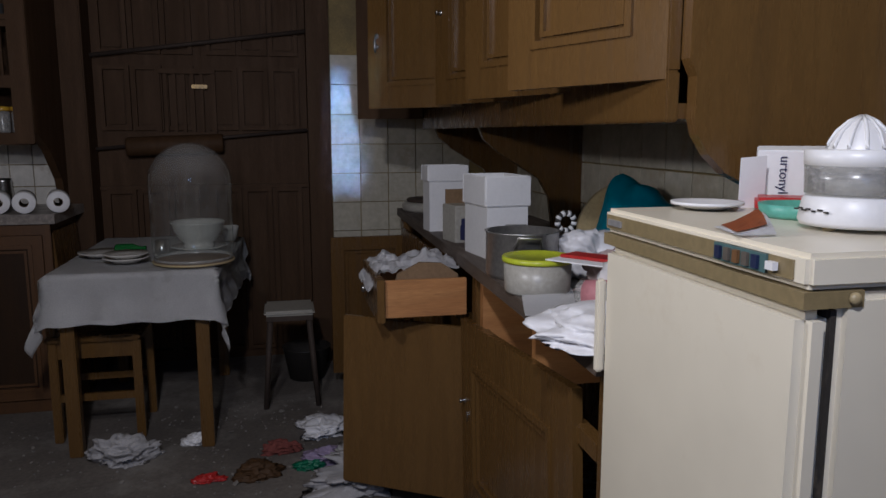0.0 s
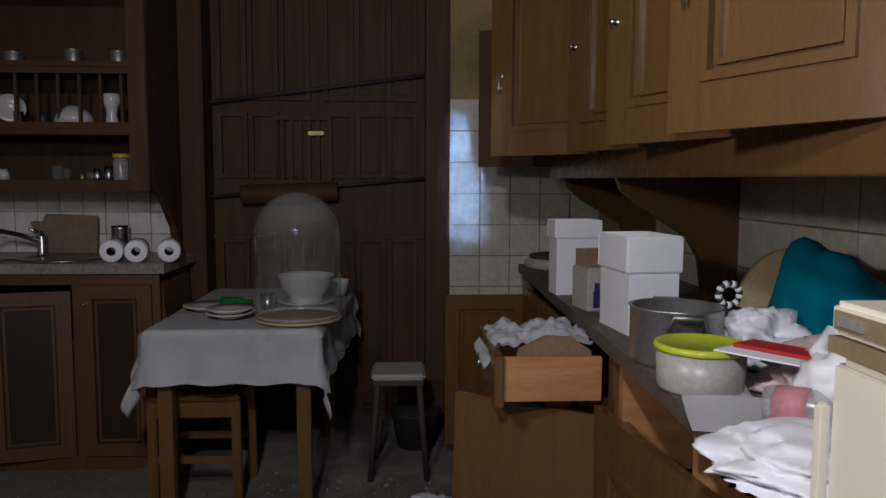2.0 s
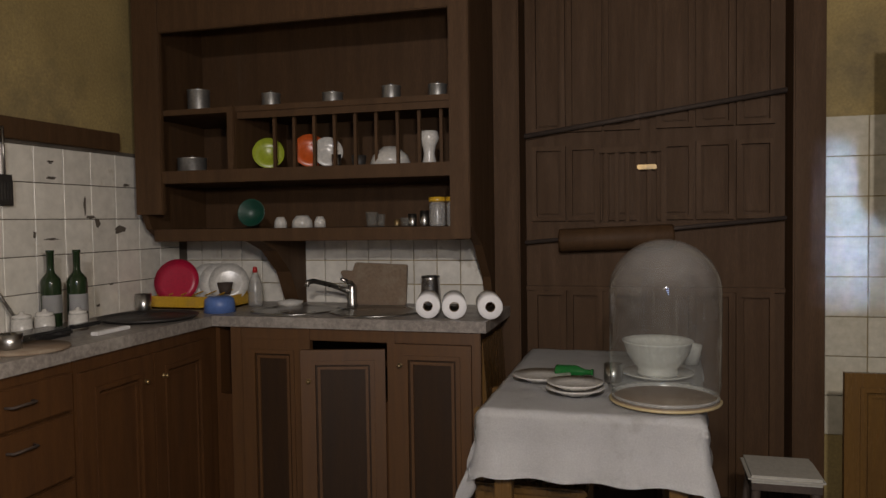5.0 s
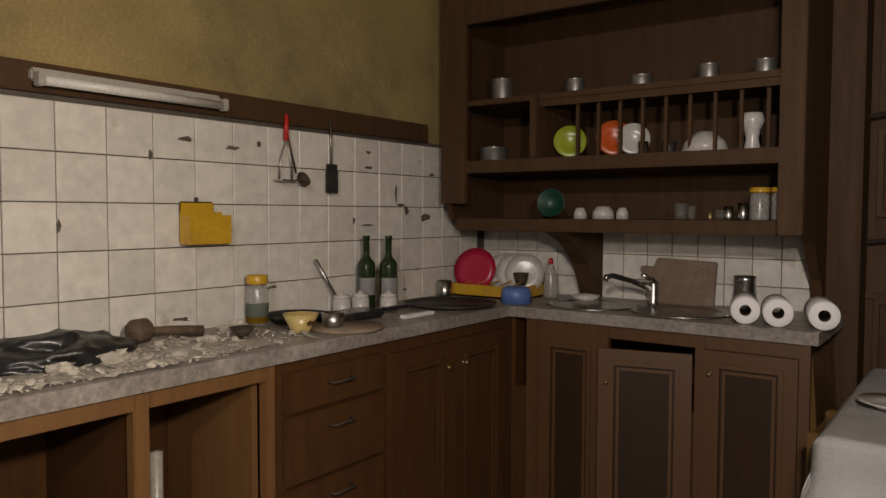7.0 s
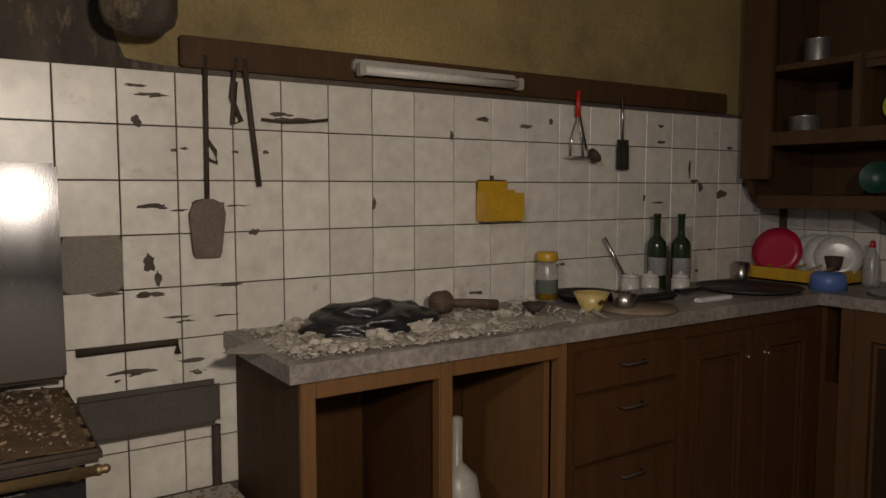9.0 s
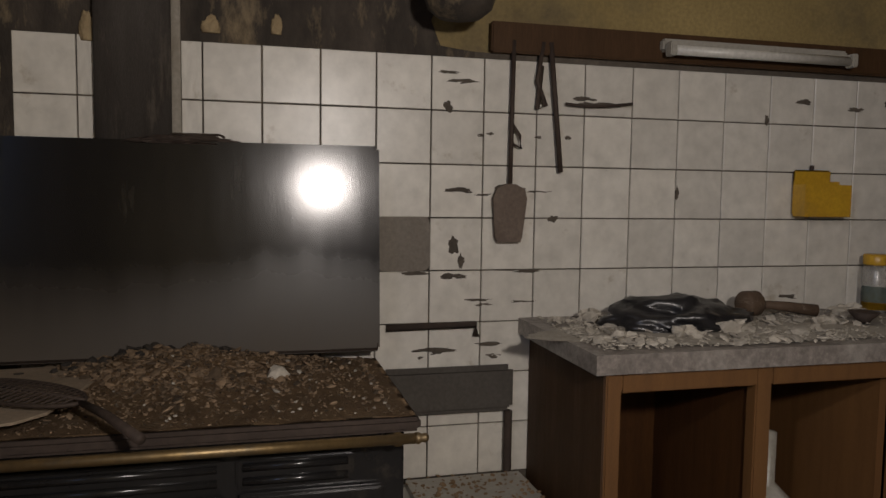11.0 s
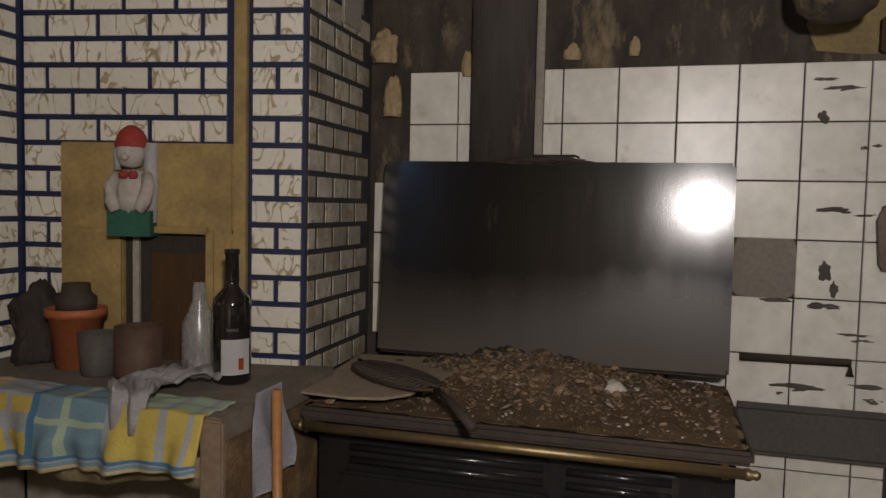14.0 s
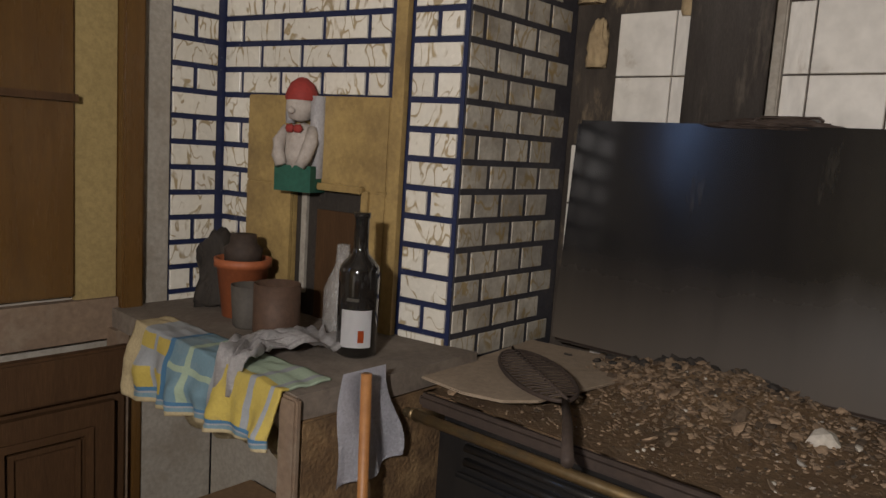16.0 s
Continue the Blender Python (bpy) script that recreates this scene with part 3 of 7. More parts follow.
house_door("door_1", -1.045, -0.51)
right_leaf = house_door("door_2", -0.5098, 0.03)
grille = part("hatch", B((-0.74, -0.44, 4.995, 5.02, 1.60, 1.625), (-0.74, -0.44, 4.995, 5.02, 1.28, 1.30), (-0.74, -0.715, 4.995, 5.02, 1.3, 1.6), (-0.465, -0.44, 4.995, 5.02, 1.3, 1.6),
                        *[(-0.70 + i * 0.045, -0.682 + i * 0.045, 5.0, 5.02, 1.3, 1.6) for i in range(5)]), M_DARKWOOD, right_leaf, bevel=0.003)
solid("door_bar", rod([(-1.05, 5.0, 1.685), (0.035, 5.0, 1.83)], 0.011), M_DULLMETAL, "thin iron bar slanting across the closed door", "bar", smooth=True)
solid("door_bar", rod([(-1.05, 5.0, 1.215), (0.035, 5.0, 1.312)], 0.009), M_DULLMETAL, "thin iron bar slanting across the closed door", "bar", smooth=True)
solid("rolled_mat", lathe([(0, 0), (0.045, 0), (0.05, 0.01), (0.05, 0.47), (0.045, 0.48), (0, 0.48)], m=pose(-0.89, 4.965, 1.225, 0, 88, 2)), M_DARKWOOD,
      "brown rolled mat lying on the door bar", "rolled mat", smooth=True)
solid("door_pull", B((-0.56, -0.48, 4.99, 5.005, 1.525, 1.545), (-0.55, -0.54, 5.0, 5.03, 1.53, 1.54), (-0.5, -0.49, 5.0, 5.03, 1.53, 1.54)), M_BRASS, "small shiny metal letter flap on the brown door", "door pull", bevel=0.003)

# ---- tiled surfaces ----


def tile_mesh(name, w, h, t, material):
    bm = bmesh.new()
    add_box(bm, -w / 2, w / 2, 0, t, -h / 2, h / 2)
    bmesh.ops.bevel(bm, geom=[e for e in bm.edges if all(v.co.y < t / 2 for v in e.verts)], offset=min(0.0014, w / 8), segments=1, affect="EDGES")
    bmesh.ops.recalc_face_normals(bm, faces=bm.faces)
    me = bpy.data.meshes.new(name)
    bm.to_mesh(me)
    bm.free()
    me.materials.append(material)
    return me


def lay(parent, name, mesh, m):
    """One piece of a wall, its front towards its own -y."""
    ob = new(name, mesh)
    ob.parent = parent
    ob.matrix_basis = m
    return ob


# ---- lower cabinets and worktop, west and north ----
worktop = thing("worktop", "grey speckled granite worktop covered with dust and rubble", "worktop", (-2.4, 3.4, 0.905))
part("slab", prism([(-2.69, 2.33), (-2.222, 2.33), (-2.222, 4.35), (-1.09, 4.35), (-1.09, 4.895), (-2.69, 4.895)], "z", 0.905, 0.947), M_GRANITE, worktop, bevel=0.004)

wcab = thing("base_cabinet", "reddish wooden base cabinet with two open compartments", "cabinet", (-2.45, 2.75, 0))
part("side_panel", B((-2.68, -2.25, 2.36, 2.38, 0.05, 0.904)), M_DARKWOOD, wcab)
part("frame", B((-2.27, -2.235, 2.36, 2.395, 0.05, 0.904), (-2.27, -2.235, 2.72, 2.76, 0.05, 0.904), (-2.27, -2.235, 3.11, 3.14, 0.05, 0.904), (-2.27, -2.235, 2.395, 2.72, 0.862, 0.904),
                (-2.27, -2.235, 2.76, 3.11, 0.862, 0.904), (-2.27, -2.235, 2.395, 3.11, 0.05, 0.12)), M_PALEWOOD, wcab, "worn pale front frame", bevel=0.003)
part("floor_board", B((-2.68, -2.27, 2.38, 3.14, 0.08, 0.10)), M_VARNISH, wcab)
part("divider", B((-2.68, -2.27, 2.73, 2.745, 0.1, 0.904)), M_VARNISH, wcab)
part("back_panel", B((-2.68, -2.67, 2.38, 3.14, 0.1, 0.904)), M_VARNISH, wcab)
inner = B((-2.66, -2.27, 3.085, 3.105, 0.1, 0.904))
part("divider", inner, M_PALEWOOD, wcab)

dcab = thing("drawer_cabinet", "reddish varnished cabinet with three closed drawers", "cabinet", (-2.45, 3.37, 0))
part("body", B((-2.68, -2.24, 3.145, 3.60, 0.05, 0.904)), M_VARNISH, dcab)
for z0, z1 in ((0.755, 0.872), (0.55, 0.745), (0.30, 0.54), (0.08, 0.29)):
    d = part("drawer_front", B((-2.24, -2.222, 3.165, 3.585, z0, z1)), M_VARNISH, dcab, bevel=0.004)
    part("handle", rod([(-2.222, 3.33, z1 - 0.05), (-2.2, 3.335, z1 - 0.05), (-2.2, 3.42, z1 - 0.05), (-2.222, 3.425, z1 - 0.05)], 0.004), M_DULLMETAL, d, "small metal handle", smooth=True)

ccab = thing("base_cabinet", "reddish varnished corner cabinet with closed doors", "cabinet", (-2.45, 4.1, 0))
part("body", B((-2.68, -2.24, 3.605, 4.87, 0.05, 0.904)), M_VARNISH, ccab)
for y0, y1 in ((3.62, 3.97), (3.98, 4.33)):
    panel_door("door", ccab, y1 - y0, 0.77, 0.018, pose(-2.222, y0, 0.09, 0, 0, 90), M_VARNISH, rail=0.06, knob=(0.05 if y0 > 3.9 else y1 - y0 - 0.05, 0.68), knob_mat=M_BRASS)

ncab = thing("base_cabinet", "reddish wooden sink cabinet with pale frames and one door ajar", "cabinet", (-1.65, 4.6, 0))
part("body", B((-2.235, -1.13, 4.395, 4.88, 0.05, 0.62), (-2.235, -1.13, 4.86, 4.88, 0.62, 0.904), (-1.15, -1.13, 4.395, 4.86, 0.62, 0.904), (-2.235, -2.215, 4.395, 4.86, 0.62, 0.904)), M_VARNISH, ncab)
part("frame", B((-2.15, -2.10, 4.365, 4.395, 0.05, 0.904), (-1.835, -1.80, 4.365, 4.395, 0.05, 0.904), (-1.48, -1.445, 4.365, 4.395, 0.05, 0.904), (-1.15, -1.115, 4.365, 4.395, 0.05, 0.904),
                (-2.15, -1.115, 4.37, 4.393, 0.855, 0.904), (-2.15, -1.115, 4.37, 4.393, 0.05, 0.11)), M_SHADED_FRAMEWOOD, ncab, "worn lighter front frame", bevel=0.003)
panel_door("door", ncab, 0.27, 0.74, 0.018, pose(-2.10, 4.372, 0.115), M_SHADED_FRAMEWOOD, M_DARK_SHADED_PANEL, rail=0.045)
panel_door("door", ncab, 0.325, 0.72, 0.018, pose(-1.805, 4.29, 0.11, 0, 0, 14), M_SHADED_FRAMEWOOD, M_DARK_SHADED_PANEL, rail=0.045, knob=(0.03, 0.60), knob_mat=M_BRASS)
panel_door("door", ncab, 0.30, 0.74, 0.018, pose(-1.448, 4.35, 0.115), M_SHADED_FRAMEWOOD, M_DARK_SHADED_PANEL, rail=0.045, knob=(0.025, 0.66), knob_mat=M_BRASS)
board = solid("leaning_board", B((-1.125, -1.095, 0, 0.40, 0, 0.86)), M_CABINET, "brown board leaning against the cabinet's end", "board", bevel=0.003)
board.matrix_basis = pose(-1.07, 4.60, 0.004, 0, -4, 0)

# ---- wall hutch above the sink ----
hutch = thing("wall_hutch", "dark brown wooden wall hutch with open shelves and plate rack", "shelf unit", (-1.85, 4.65, 1.24))
part("side_panel", prism([(4.40, 2.45), (4.40, 1.42), (4.46, 1.30), (4.55, 1.245), (4.895, 1.245), (4.895, 2.45)], "x", -2.60, -2.57), M_DARKWOOD, hutch, bevel=0.003)
part("side_panel", prism([(4.42, 2.45), (4.42, 1.30), (4.60, 1.22), (4.76, 1.08), (4.83, 0.93), (4.895, 0.93), (4.895, 2.45)], "x", -1.19, -1.155), M_DARKWOOD, hutch, bevel=0.003)
part("face_frame", B((-2.60, -2.47, 4.395, 4.42, 1.36, 2.45), (-1.232, -1.155, 4.395, 4.42, 1.25, 2.45), (-2.47, -1.232, 4.395, 4.42, 2.11, 2.45), (-2.165, -2.135, 4.4, 4.42, 1.54, 1.795)), M_DARKWOOD, hutch, bevel=0.004)
part("cornice", prism([(4.42, 2.45), (4.30, 2.45), (4.33, 2.38), (4.38, 2.33), (4.42, 2.31)], "x", -2.66, -1.10), M_DARKWOOD, hutch)
part("shelf", B((-2.57, -1.19, 4.42, 4.87, 1.772, 1.795)), M_DARKWOOD, hutch, bevel=0.002)
part("shelf", B((-2.57, -1.19, 4.40, 4.87, 1.488, 1.54)), M_DARKWOOD, hutch, bevel=0.003)
part("shelf", B((-2.57, -1.19, 4.47, 4.87, 1.245, 1.297)), M_DARKWOOD, hutch, bevel=0.003)
part("divider", B((-2.165, -2.135, 4.42, 4.87, 1.54, 1.772)), M_DARKWOOD, hutch)
part("back_panel", B((-2.57, -1.19, 4.87, 4.892, 1.26, 2.45)), M_DARKWOOD, hutch)
part("corbel", prism([(4.47, 1.245), (4.60, 1.20), (4.73, 1.10), (4.82, 0.94), (4.89, 0.93), (4.89, 1.245)], "x", -2.13, -2.06), M_DARKWOOD, hutch, bevel=0.003)
for i in range(9):
    x = -1.99 + i * 0.088
    part("rack_rail", B((x, x + 0.012, 4.46, 4.475, 1.54, 1.772)), M_DARKWOOD, hutch)
part("rack_board", B((-2.135, -1.232, 4.43, 4.445, 1.745, 1.772)), M_DARKWOOD, hutch)

# ---- east side: base cabinets, worktop and wall cabinets ----
eslab = thing("worktop", "worn dark brown wooden worktop, dusty and crowded", "worktop", (0.72, 3.2, 0.878))
part("slab", prism([(0.40, 1.985), (0.455, 4.60), (1.015, 4.60), (1.015, 1.985)], "z", 0.878, 0.915), M_COUNTER_E, eslab, bevel=0.006)

ecab = thing("base_cabinet", "brown painted base cabinet with doors hanging open", "cabinet", (0.73, 3.3, 0))
part("frame", B((0.44, 0.47, 2.0, 2.06, 0.0, 0.877), (0.44, 0.47, 2.94, 3.0, 0.0, 0.877), (0.44, 0.47, 3.42, 3.48, 0.0, 0.877), (0.44, 0.47, 4.3, 4.36, 0, 0.877), (0.44, 0.47, 2.06, 2.94, 0.68, 0.72),
                (0.44, 0.47, 3.0, 3.42, 0.68, 0.72), (0.44, 0.47, 3.48, 4.3, 0.68, 0.72), (0.44, 0.47, 2.06, 4.3, 0.0, 0.12)), M_CABINET, ecab, bevel=0.003)
part("runner", B((0.45, 0.90, 2.905, 2.938, 0.60, 0.866)), M_PINE, ecab, "bare pine drawer runner")
part("runner", B((0.45, 0.90, 2.44, 2.465, 0.70, 0.866)), M_PINE, ecab)
part("drawer_front", B((0.428, 0.445, 3.50, 4.28, 0.725, 0.855)), M_CABINET, ecab, bevel=0.003)
part("side_panel", B((0.47, 1.01, 4.55, 4.57, 0, 0.877)), M_CABINET, ecab)
part("side_panel", B((0.47, 1.01, 2.0, 2.02, 0, 0.877)), M_CABINET, ecab)
part("floor_board", B((0.47, 1.01, 2.02, 4.55, 0.10, 0.12)), M_CABINET, ecab)
part("back_panel", B((1.0, 1.012, 2.02, 4.55, 0.0, 0.877)), M_CABINET, ecab)


def swung(left, right):
    d = Vector(right) - Vector(left)
    return math.degrees(math.atan2(d.y, d.x)), d.length


def hung_door(parent, left, right, z0, z1, knob=None, rail=0.07, mat=M_CABINET, sag=0.0):
    a, w = swung(left, right)
    return panel_door("door", parent, w, z1 - z0, 0.022, pose(left[0], left[1], z0, 0, -sag, a), mat, rail=rail, knob=knob)


sagging = hung_door(ecab, (0.405, 2.955), (0.432, 2.12), 0.13, 0.735, knob=(0.04, 0.36), rail=0.12, sag=4.0)
part("keyhole_plate", lathe([(0, 0), (0.009, 0), (0.009, 0.003), (0, 0.003)], m=pose(0.405, 2.915, 0.45, 0, -90) @ Matrix.Diagonal((1.8, 1, 1, 1)), seg=16), M_STEEL, sagging)
back_bm = bmesh.new()
add_box(back_bm, 0, 0.443, 0, 0.022, 0, 0.575, pose(0.05, 3.22, 0.135, 0, 0, swung((0.05, 3.22), (0.435, 3.0))[0]) @ pose(0, 0, 0, 0, 1.5, 0))
back_door = part("door", back_bm, M_CABINET, ecab, "plain brown inner face of the open door", bevel=0.004)
for z in (0.27, 0.62):
    part("hinge", rod([(0.437, 2.985, z - 0.025), (0.437, 2.985, z + 0.025)], 0.006), M_DULLMETAL, back_door, smooth=True)
hung_door(ecab, (0.10, 4.365), (0.47, 4.375), 0.14, 0.805, rail=0.05)

ucab = thing("wall_cabinet", "brown painted wall cabinet with doors ajar and curved brackets", "cabinet", (0.78, 3.2, 1.19))
part("carcass", B((0.56, 1.015, 2.055, 4.35, 1.318, 1.345), (0.56, 1.015, 2.055, 4.35, 2.14, 2.17), (1.0, 1.015, 2.055, 4.35, 1.345, 2.14), (0.56, 1.0, 4.33, 4.35, 1.345, 2.14), (0.56, 1.0, 3.2, 3.22, 1.345, 2.14)), M_CABINET, ucab)
part("face_frame", B((0.545, 0.57, 2.05, 4.35, 1.312, 1.40), (0.545, 0.57, 2.05, 4.35, 2.08, 2.20), (0.545, 0.57, 2.05, 2.08, 1.40, 2.08), (0.545, 0.57, 2.49, 2.53, 1.4, 2.08), (0.545, 0.57, 2.95, 2.99, 1.4, 2.08),
                     (0.545, 0.57, 3.41, 3.45, 1.4, 2.08), (0.545, 0.57, 3.87, 3.91, 1.4, 2.08), (0.545, 0.57, 4.31, 4.35, 1.4, 2.08)), M_CABINET, ucab, bevel=0.003)
ARC = [(0.56, 1.335), (0.585, 1.318), (0.592, 1.29), (0.615, 1.255), (0.65, 1.222), (0.70, 1.198), (0.72, 1.19)]
part("end_panel", prism([(0.575, 2.20), (0.57, 1.42), (0.585, 1.39)] + ARC[1:] + [(0.76, 0.918), (1.015, 0.918), (1.015, 2.20)], "y", 2.02, 2.05), M_CABINET, ucab, bevel=0.004)
for y in (3.53, 4.33):
    part("corbel", prism([(0.60, 1.318), (0.62, 1.27), (0.68, 1.22), (0.76, 1.17), (0.84, 1.12), (0.88, 1.05), (0.90, 0.918), (1.015, 0.918), (1.015, 1.318)], "y", y, y + 0.03), M_CABINET, ucab, bevel=0.004)
for left, right, knob in (((0.384, 2.47), (0.545, 2.055), None), ((0.40, 2.93), (0.545, 2.50), (0.035, 0.28)), ((0.405, 3.375), (0.545, 2.96), (0.035, 0.3)), ((0.225, 3.785), (0.52, 3.46), None)):
    d = hung_door(ucab, left, right, 1.387, 2.09, knob=knob, rail=0.085)
    if not knob:
        a, w = swung(left, right)
        mk = pose(left[0], left[1], 1.387, 0, 0, a) @ pose(0.045, 0, 0.25)
        drop = lathe([(0, 0), (0.011, 0), (0.009, 0.004), (0, 0.005)], seg=14, m=mk @ pose(0, 0, 0.02, 90))
        lathe([(0, 0), (0.009, 0), (0.007, 0.004), (0, 0.005)], seg=14, m=mk @ pose(0, 0, -0.02, 90), bm=drop)
        rod([mk @ Vector((0, -0.008, 0.02)), mk @ Vector((0, -0.014, 0.0)), mk @ Vector((0, -0.013, -0.02)), mk @ Vector((0, -0.01, -0.042))], [0.004, 0.003, 0.006, 0.003], 8, drop)
        part("handle", drop, M_STEEL, d, "ornate metal drop handle", smooth=True)
hung_door(ucab, (0.25, 4.47), (0.54, 4.33), 1.36, 1.95, rail=0.05, mat=M_DARKWOOD)

# ---- fridge ----
fridge = thing("fridge", "old cream enamelled fridge with olive trim and side handle", "fridge", (0.7, 1.73, 0))
part("body", B((0.445, 1.0, 1.482, 1.965, 0.03, 1.128)), M_FRIDGE, fridge, bevel=0.008)
part("top_panel", B((0.40, 1.0, 1.478, 1.967, 1.134, 1.172)), M_FRIDGE, fridge, bevel=0.006)
part("door", B((0.40, 0.438, 1.482, 1.965, 0.06, 1.112)), M_FRIDGE, fridge, bevel=0.012)
part("gasket", B((0.438, 0.445, 1.488, 1.957, 0.07, 1.11)), M_SOOT, fridge, "perished grey rubber gasket")
part("trim", B((0.398, 0.47, 1.480, 1.966, 1.114, 1.132)), M_FRIDGE_TRIM, fridge)
part("control_panel", B((0.394, 0.402, 1.54, 1.64, 1.142, 1.163)), shade("teal_control_panel", (0.09, 0.16, 0.16), (0.07, 0.13, 0.13), 0.4, bump=0), fridge, "teal control panel with small keys")
for i in range(5):
    part("key", B((0.390, 0.396, 1.551 + i * 0.018, 1.561 + i * 0.018, 1.145, 1.160)), (M_BLUE, M_GROUT, M_PALEWOOD, M_GROUT, M_BLUE)[i], fridge)
part("handle", B((0.386, 0.402, 1.957, 1.97, 0.895, 1.055)), M_FRIDGE, fridge, "long cream bar handle", bevel=0.004)
part("front_strip", B((0.397, 0.402, 1.50, 1.955, 1.142, 1.163)), M_FRIDGE_TRIM, fridge, "olive strip along the top")
part("nameplate", B((0.394, 0.398, 1.90, 1.945, 1.147, 1.157)), M_ALU, fridge, "small worn metal nameplate")
part("hinge", lathe([(0, 0), (0.006, 0), (0.007, 0.003), (0.005, 0.006), (0, 0.007)], m=pose(0.457, 1.480, 1.124, 90), seg=18), M_BEIGE, fridge, "rusty round hinge cap", smooth=True)
part("button", B((0.389, 0.396, 1.521, 1.534, 1.148, 1.157)), M_WHITE, fridge, "small pale switch")
part("foot", lathe([(0, 0), (0.02, 0), (0.02, 0.06), (0, 0.06)], (0.5, 1.52, 0)), M_GROUT, fridge)
part("foot", lathe([(0, 0), (0.02, 0), (0.02, 0.06), (0, 0.06)], (0.5, 1.92, 0)), M_GROUT, fridge)

# ---- table with cloth ----
TX0, TX1, TY0, TY1, TZ = -0.985, -0.385, 3.775, 4.80, 0.772
table = thing("kitchen_table", "plain dark wooden kitchen table under a cloth", "table", (-0.7, 4.45, 0))
part("tabletop", B((TX0, TX1, TY0, TY1, TZ - 0.025, TZ)), M_CABINET, table, bevel=0.003)
for y in (TY0 + 0.04, TY1 - 0.06):
    part("apron", B((TX0 + 0.04, TX1 - 0.04, y, y + 0.02, TZ - 0.13, TZ - 0.026)), M_CABINET, table)
for x in (TX0 + 0.03, TX1 - 0.08):
    for y in (TY0 + 0.03, TY1 - 0.08):
        part("leg", B((x, x + 0.05, y, y + 0.05, FZ, TZ - 0.026)), M_CABINET, table, bevel=0.004)


def drape(u, v):
    """The cloth: flat on the table, hanging over its edges in folds."""
    s, q = -0.20 + u * (TX1 - TX0 + 0.42), -0.20 + v * (TY1 - TY0 + 0.30)
    w, d = TX1 - TX0, TY1 - TY0
    ox, oy = max(0, -s, s - w), max(0, -q, q - d)
    x, y = TX0 + min(max(s, 0), w), TY0 + min(max(q, 0), d)
    hang = math.hypot(ox, oy)
    out = 0.014 + (0.022 * math.sin(s * 34) + 0.014 * math.sin(q * 29 + 1)) * min(1, hang * 7) * 0.6 + 0.02 * hang
    if ox:
        x += out * (1 if s > w else -1)
        x += (0.06 if s > w else -0.16) * oy
        x += 0.05 * min(1, max(0, q / d)) if s > w else 0
    if oy:
        y += out * (1 if q > d else -1)
    z = TZ + 0.006 - hang * (1.08 if ox and oy else 0.95) + 0.0025 * noise.noise(Vector((s * 12, q * 12, 3)))
    return (x, y, z)


solid("tablecloth", thicken(sheet(60, 60, drape), 0.002), M_CLOTH, "greyish white woven tablecloth hanging in folds over the table", "tablecloth", smooth=True)

# ---- range ----
stove = thing("kitchen_range", "black enamelled kitchen range with brass rail, buried in rubble", "range", (-2.4, 1.52, 0))
part("body", B((-2.64, -2.19, 1.125, 1.925, 0.06, 0.835)), M_BLACK, stove, bevel=0.006)
part("plinth", B((-2.62, -2.22, 1.15, 1.90, 0, 0.06)), M_BLACK, stove)
part("top_plate", B((-2.66, -2.155, 1.10, 1.95, 0.836, 0.862)), M_DULLMETAL, stove, "rusty iron top plate", bevel=0.007)
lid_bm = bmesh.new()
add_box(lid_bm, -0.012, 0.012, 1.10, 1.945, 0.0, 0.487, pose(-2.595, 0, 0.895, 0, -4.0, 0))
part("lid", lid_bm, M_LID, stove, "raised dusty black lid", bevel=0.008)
part("hinge_bar", rod([(-2.60, 1.11, 0.904), (-2.60, 1.94, 0.904)], 0.012), M_DULLMETAL, stove, smooth=True)
rail = part("rail", rod([(-2.125, 1.115, 0.835), (-2.125, 1.93, 0.835)], 0.0095, 14), M_BRASS, stove, "tarnished brass towel rail", smooth=True)
for y in (1.13, 1.90):
    part("bracket", rod([(-2.19, y, 0.822), (-2.15, y, 0.83), (-2.125, y, 0.835)], [0.01, 0.008, 0.013]), M_BRASS, rail, smooth=True)
    part("finial", lathe([(0, 0), (0.010, 0.001), (0.011, 0.008), (0.007, 0.014), (0.009, 0.019), (0.006, 0.025), (0, 0.027)], m=pose(-2.125, y + (0.03 if y > 1.5 else -0.005), 0.835, -90 if y > 1.5 else 90)), M_BRASS, rail, smooth=True)
for y0, y1, z0, z1 in ((1.19, 1.60, 0.745, 0.80), (1.62, 1.83, 0.745, 0.80)):
    d = part("louvre_panel", B((-2.19, -2.18, y0, y1, z0, z1)), M_BLACK, stove, bevel=0.004)
    for k in range(2):
        part("slat", rod([(-2.178, y0 + 0.012, z0 + 0.014 + k * 0.026), (-2.178, y1 - 0.012, z0 + 0.014 + k * 0.026)], 0.0075), M_BLACK, d, smooth=True)
for y0, y1, z0, z1 in ((1.18, 1.60, 0.20, 0.735), (1.62, 1.88, 0.46, 0.735), (1.62, 1.88, 0.14, 0.44)):
    d = part("oven_door", B((-2.19, -2.172, y0, y1, z0, z1)), M_BLACK, stove, bevel=0.006)
    part("handle", rod([(-2.172, y1 - 0.07, z1 - 0.06), (-2.14, y1 - 0.075, z1 - 0.045), (-2.135, y1 - 0.075, z1 - 0.11), (-2.172, y1 - 0.07, z1 - 0.13)], 0.008), M_BRASS, d, "curved brass handle", smooth=True)
for y in (1.535, 1.69):
    part("knob", lathe([(0, 0), (0.016, 0), (0.02, 0.01), (0.012, 0.025), (0, 0.03)], m=pose(-2.172, y, 0.70, 0, 90)), M_BRASS, stove, smooth=True)

